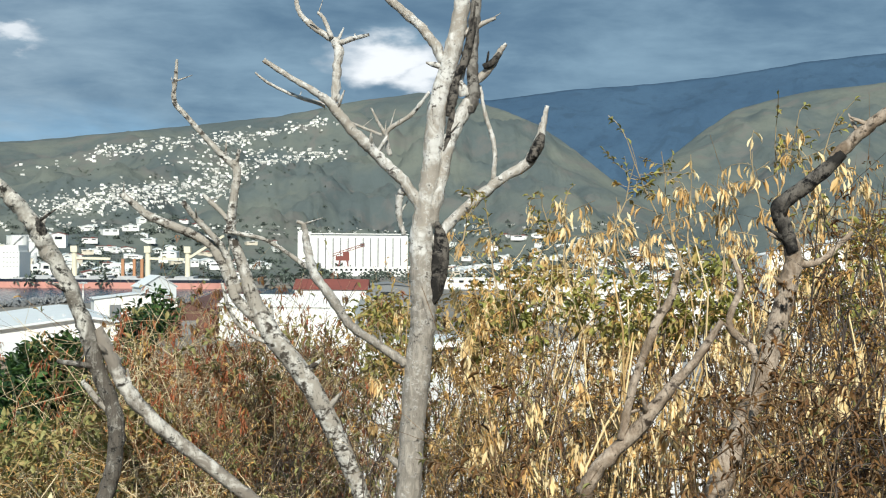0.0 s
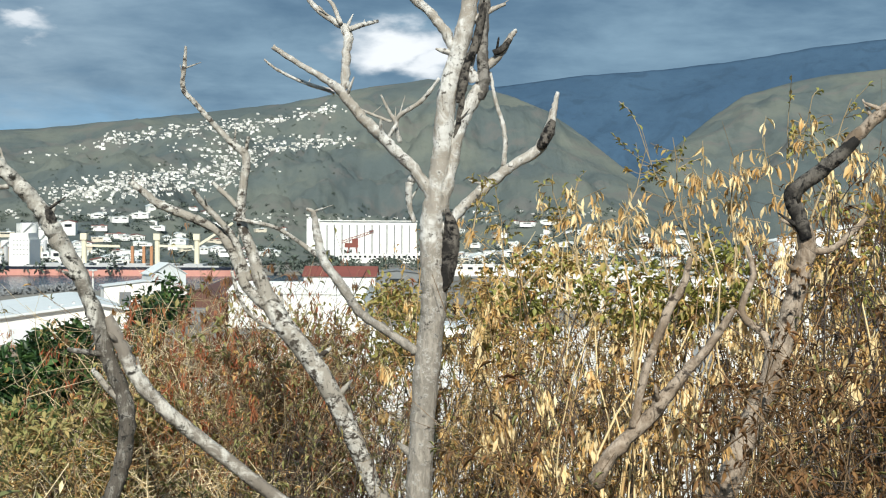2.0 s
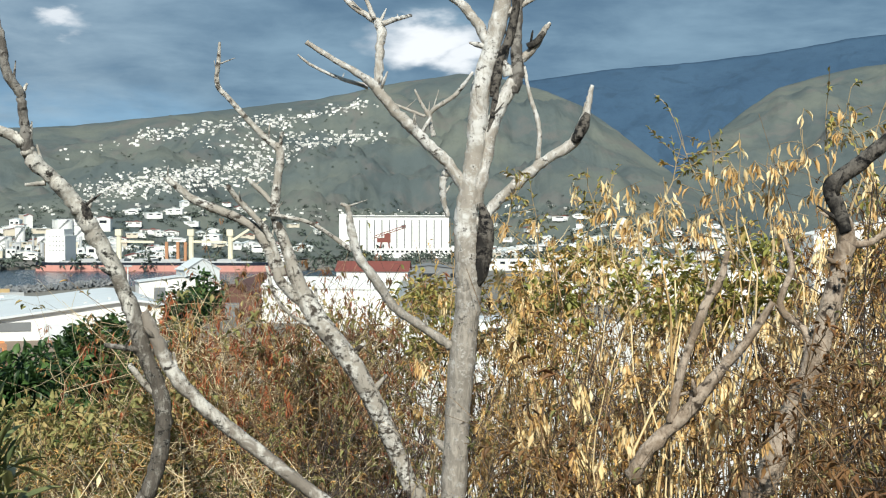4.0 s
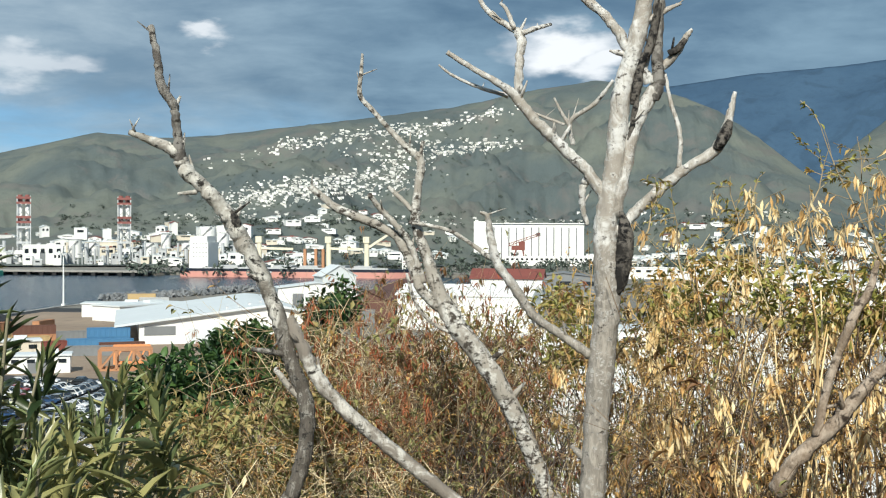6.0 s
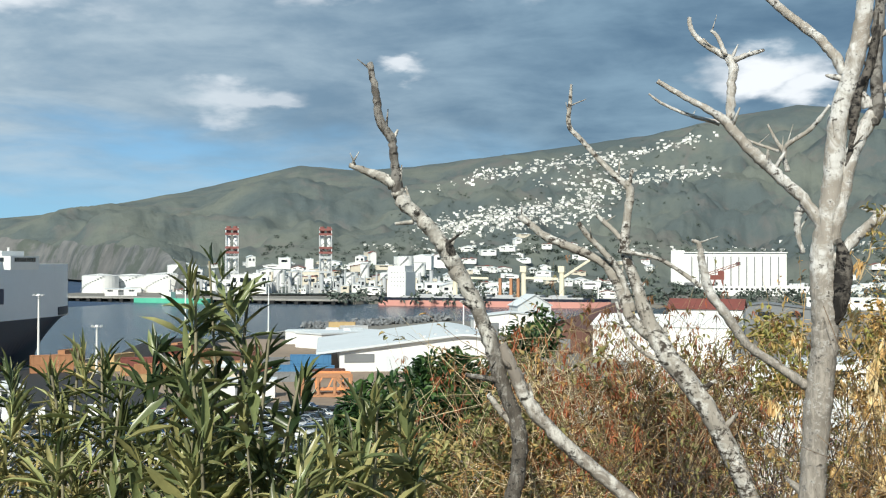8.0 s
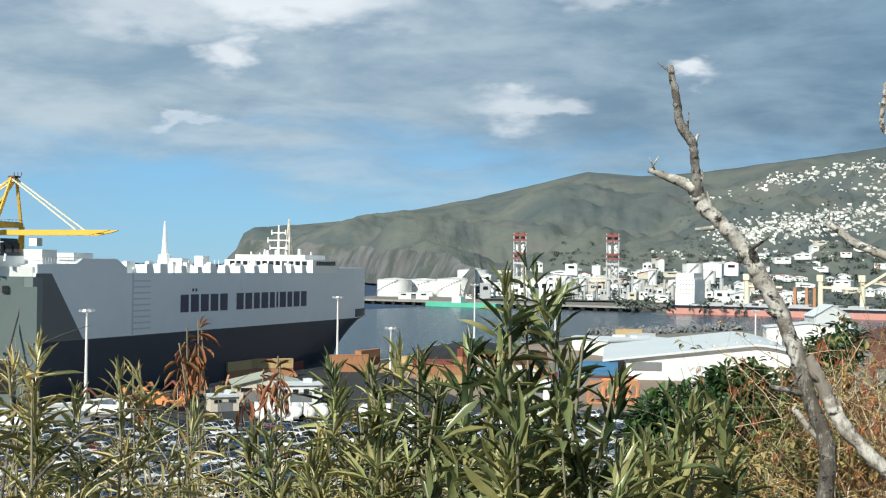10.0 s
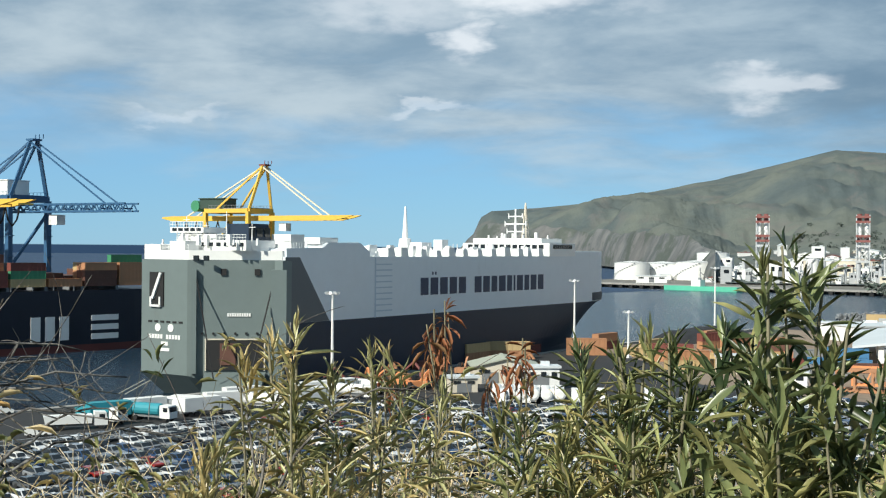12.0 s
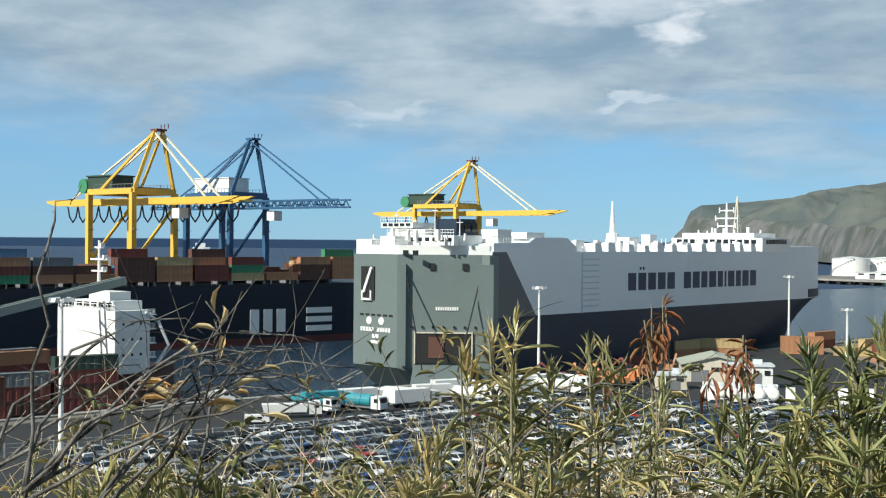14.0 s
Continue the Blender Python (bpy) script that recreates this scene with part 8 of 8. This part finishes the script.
# ---- bare arching branches and leafy twigs ----
def arching_shrub(label, base, arcs, material, radius=0.010, forks=5):
    """A dead shrub: long arching branches that fork into twigs."""
    b = thing("bare_shrub", label, "shrub", Matrix.Translation(base))
    for reach, rise, sag, turn in arcs:
        a = radians(turn)
        d = Vector((math.cos(a), math.sin(a), 0))
        t = np.linspace(0, 1, 10)
        path = np.array([np.array(d * (reach * u)) + (0, 0, rise * math.sin(u * 1.8) - sag * u * u) for u in t]) + rng.normal(0, 0.012, (10, 3))
        g = Geo()
        g.tube([tuple(p) for p in path], list(radius * np.linspace(1.2, 0.35, 10)), 6, rough=0.2)
        part("branch", g, material, b, smooth=True)
        fine = branch_off(path[None], forks, reach * 0.4, 5, 0.3, 0.35)
        part("twig_tangle", stem_mesh("twig_tangle", fine, radius * 0.4 * np.linspace(1, 0.35, 5)[None] * rng.uniform(0.6, 1.2, (len(fine), 1)), 5), material, b, kind="stuff")
    return b


for az, el, r, arcs in ((77.2, -10.2, 3.9, [(0.9, 0.36, 0.02, 70), (0.7, 0.52, 0.1, 74), (1.0, 0.28, 0.06, 68), (0.5, 0.30, 0.0, 82)]),
                        (68.2, -11.8, 3.87, [(0.5, 0.36, 0.05, 60), (0.7, 0.30, 0.1, 72), (0.3, 0.5, 0.0, 90)]),
                        (54.6, -12.0, 4.2, [(0.6, 0.5, 0.1, 40), (0.4, 0.62, 0.05, 120), (0.5, 0.42, 0.05, 150)]),
                        (75.4, -10.8, 3.58, [(0.75, 0.42, 0.05, 65), (0.62, 0.32, 0.0, 72), (0.8, 0.5, 0.12, 70), (0.12, 0.78, 0.0, 80), (0.9, 0.34, 0.02, 66), (0.3, 0.40, 0.0, 100), (0.95, 0.26, 0.05, 60)]),
                        (72.1, -11.5, 3.68, [(0.7, 0.42, 0.1, 66), (0.55, 0.5, 0.12, 58), (0.5, 0.36, 0.0, 75)])):
    q = at(az, r, 35.5 + r * math.tan(radians(el)))
    arching_shrub("dead grey shrub with long arching bare branches", q, arcs, M_BARK_DEEP, 0.0052, 5)


def sprig(label, az, el, r, length, lean, material, count, size, stem=M_TWIG, bunch=4, slim=(0.12, 0.2), hang=0.2):
    """A single twig that ends in a bunch of leaves."""
    tip = Vector((0, 0, 35.5)) + Vector(direction(az, el)) * r
    s = thing("sprig", label, "twig", Matrix.Translation(tip), "twigs above the thicket")
    t = np.linspace(0, 1, 7)
    path = np.stack([lean * (1 - t) ** 1.2 * length, 0.1 * length * np.sin(t * 3), -(1 - t) * length], 1) + rng.normal(0, 0.008, (7, 3))
    g = Geo()
    g.tube([tuple(p) for p in path], list(0.006 * np.linspace(1.3, 0.4, 7)), 5)
    part("stalk", g, stem, s)
    fine = branch_off(path[None], 7, 0.16 + length * 0.12, 4, 0.55, 0.4)
    part("twig_tangle", stem_mesh("twig_tangle", fine, np.full((len(fine), 4), 0.0022), 4), stem, s, kind="stuff")
    a, d = along_stems(fine, count, 0.2)
    d = unit(d + rng.normal(0, 0.5, (count, 3)) + (0, 0, -hang))
    ln = rng.uniform(size[0], size[1], count)
    part("foliage", leaf_mesh("foliage", a, d, ln, ln * rng.uniform(slim[0], slim[1], count), 1.2), material, s, kind="stuff")


for az, el, ln, lean in ((-8.6, 5.0, 1.0, 0.5), (-10.2, 4.4, 0.9, 0.2), (-9.0, 3.9, 0.8, -0.3), (-4.6, 2.7, 0.7, 0.3), (-6.0, 2.6, 0.8, -0.5), (-1.6, 2.5, 0.5, -0.3), (-2.2, 1.0, 0.5, 0.1), (-15.4, 5.6, 0.9, 0.1), (-16.4, 6.2, 0.9, -0.2), (-18.0, 6.0, 0.9, -0.3)):
    sprig("thin twig with small green leaves", az, el, 8.6, ln, lean, L_LIME, 60, (0.03, 0.06), slim=(0.17, 0.26))
for az, el, ln in ((-14.3, 4.3, 0.5), (-16.3, 5.3, 0.6), (-11.6, 3.2, 0.6), (-12.8, 3.3, 0.5), (-8.0, 1.6, 0.5), (-5.8, 1.9, 0.5), (-15.5, 2.6, 0.5), (-9.6, 1.0, 0.5), (-13.4, 2.2, 0.6), (-17.4, 2.6, 0.6), (-19.0, 3.2, 0.6), (-6.8, 0.9, 0.4), (-10.6, 2.1, 0.5)):
    sprig("dry twig with hanging golden pods", az, el, 8.2, ln, rng.uniform(-0.3, 0.3), L_GOLD, 30, (0.06, 0.12), bunch=4, hang=2.4, slim=(0.08, 0.13))
for az, el, ln in ((67.4, -4.6, 0.5), (68.3, -6.0, 0.4)):
    sprig("withered twig with a few long golden leaves", az, el, 3.6, ln, -0.9, L_GOLD, 9, (0.07, 0.12), stem=M_BARK_GREY, hang=-0.2, slim=(0.06, 0.09))


# ---- houses on the mountainside ----
def village():
    hill = bpy.data.objects["mountainside"]
    tree = BVHTree.FromPolygons([v.co for v in hill.data.vertices], [tuple(p.vertices) for p in hill.data.polygons])
    r = np.random.default_rng(41)
    g = Geo()
    eye = Vector((0, 0, 35.5))
    n = 0
    # bands of houses: azimuth and elevation of the two ends, half height, how many
    for a0, e0, a1, e1, half, count in ((18.6, 1.5, 10.2, 2.4, 0.5, 560), (16.5, 2.1, 9.0, 3.2, 0.32, 240), (15.8, 4.1, 9.5, 4.9, 0.26, 230), (19.3, 3.2, 16.0, 3.8, 0.2, 24), (11.5, 3.4, 5.0, 4.3, 0.26, 190), (10.5, 4.6, 5.0, 5.9, 0.18, 130), (13.5, 3.7, 7.5, 4.3, 0.3, 70), (21.5, 0.7, -2.0, 0.55, 0.2, 130), (-1, 0.9, -9, 0.9, 0.15, 30)):
        for k in range(count):
            t = r.random()
            az, el = a0 + (a1 - a0) * t + r.normal(0, 0.35), e0 + (e1 - e0) * t + r.normal(0, half * 0.6)
            hit = tree.ray_cast(eye, Vector(direction(az, el)))[0]
            if hit is None:
                continue
            s = (0.17 + 0.32 * r.random() ** 1.6) * hit.length / 2600
            w, d, h = 12 * s * r.uniform(0.9, 1.7), 10 * s, 4.3 * s * r.uniform(0.8, 1.4)
            m = Matrix.Translation(hit) @ Matrix.Rotation(math.radians(az + r.uniform(-35, 35)), 4, "Z")
            g.box(0, 0, h / 2 - 1.5, w, d, h + 3, m=m)
            z0 = h
            q = [m @ Vector(p) for p in ((-w / 2 - 0.5, -d / 2 - 0.5, z0), (w / 2 + 0.5, -d / 2 - 0.5, z0), (w / 2 + 0.5, d / 2 + 0.5, z0), (-w / 2 - 0.5, d / 2 + 0.5, z0), (-w / 2, 0, z0 + 2.2 * s), (w / 2, 0, z0 + 2.2 * s))]
            g.add(q, [(0, 1, 5, 4), (2, 3, 4, 5), (1, 2, 5), (3, 0, 4), (3, 2, 1, 0)])
            n += 1
    solid("hillside_houses", g, paint("house_white", (0.70, 0.69, 0.66), 0.7, grain=0.2, island=0.5), "hundreds of small white houses on the mountainside", "houses", "stuff")
    # dark trees among them and in the town below
    spots, sizes = [], []
    for k in range(420):
        az, el = r.uniform(-9, 26), abs(r.normal(0.0, 0.5)) + 0.1
        hit = tree.ray_cast(eye, Vector(direction(az, el)))[0]
        if hit is not None:
            spots.append(hit)
            sizes.append(hit.length / 2600 * r.uniform(2.0, 4.5))
    for k in range(420):
        az = r.uniform(5, 20)
        hit = tree.ray_cast(eye, Vector(direction(az, 1.0 + (20 - az) * 0.22 + r.normal(0, 0.9))))[0]
        if hit is not None:
            spots.append(hit)
            sizes.append(hit.length / 2600 * r.uniform(1.0, 2.2))
    for k in range(900):
        p = at(r.uniform(-20, 23), r.uniform(960, 1600))
        spots.append(Vector((p.x, p.y, land_z(p.x, p.y) + 1.5)))
        sizes.append(r.uniform(1.8, 4.6))
    each = 26
    c = np.repeat(np.array([tuple(p) for p in spots]), each, 0)
    s = np.repeat(np.array(sizes), each)
    d = unit(r.normal(0, 1, (len(c), 3)))
    where = c + d * (s * r.uniform(0.2, 1.0, len(c)))[:, None] * (1.5, 1.5, 0.8) + (0, 0, 1.0) * s[:, None] * 0.5
    g = leaf_mesh("mountain_trees", where, unit(d + r.normal(0, 0.6, d.shape)), s * r.uniform(0.6, 1.2, len(c)), s * r.uniform(0.2, 0.4, len(c)), 1.0)
    solid("mountain_trees", g, paint("dark_far_foliage", (0.078, 0.10, 0.082), 0.95, grain=0.1, island=0.4), "scattered dark trees on the mountainside", "trees", "stuff")


village()


def motions():
    pass


motions()
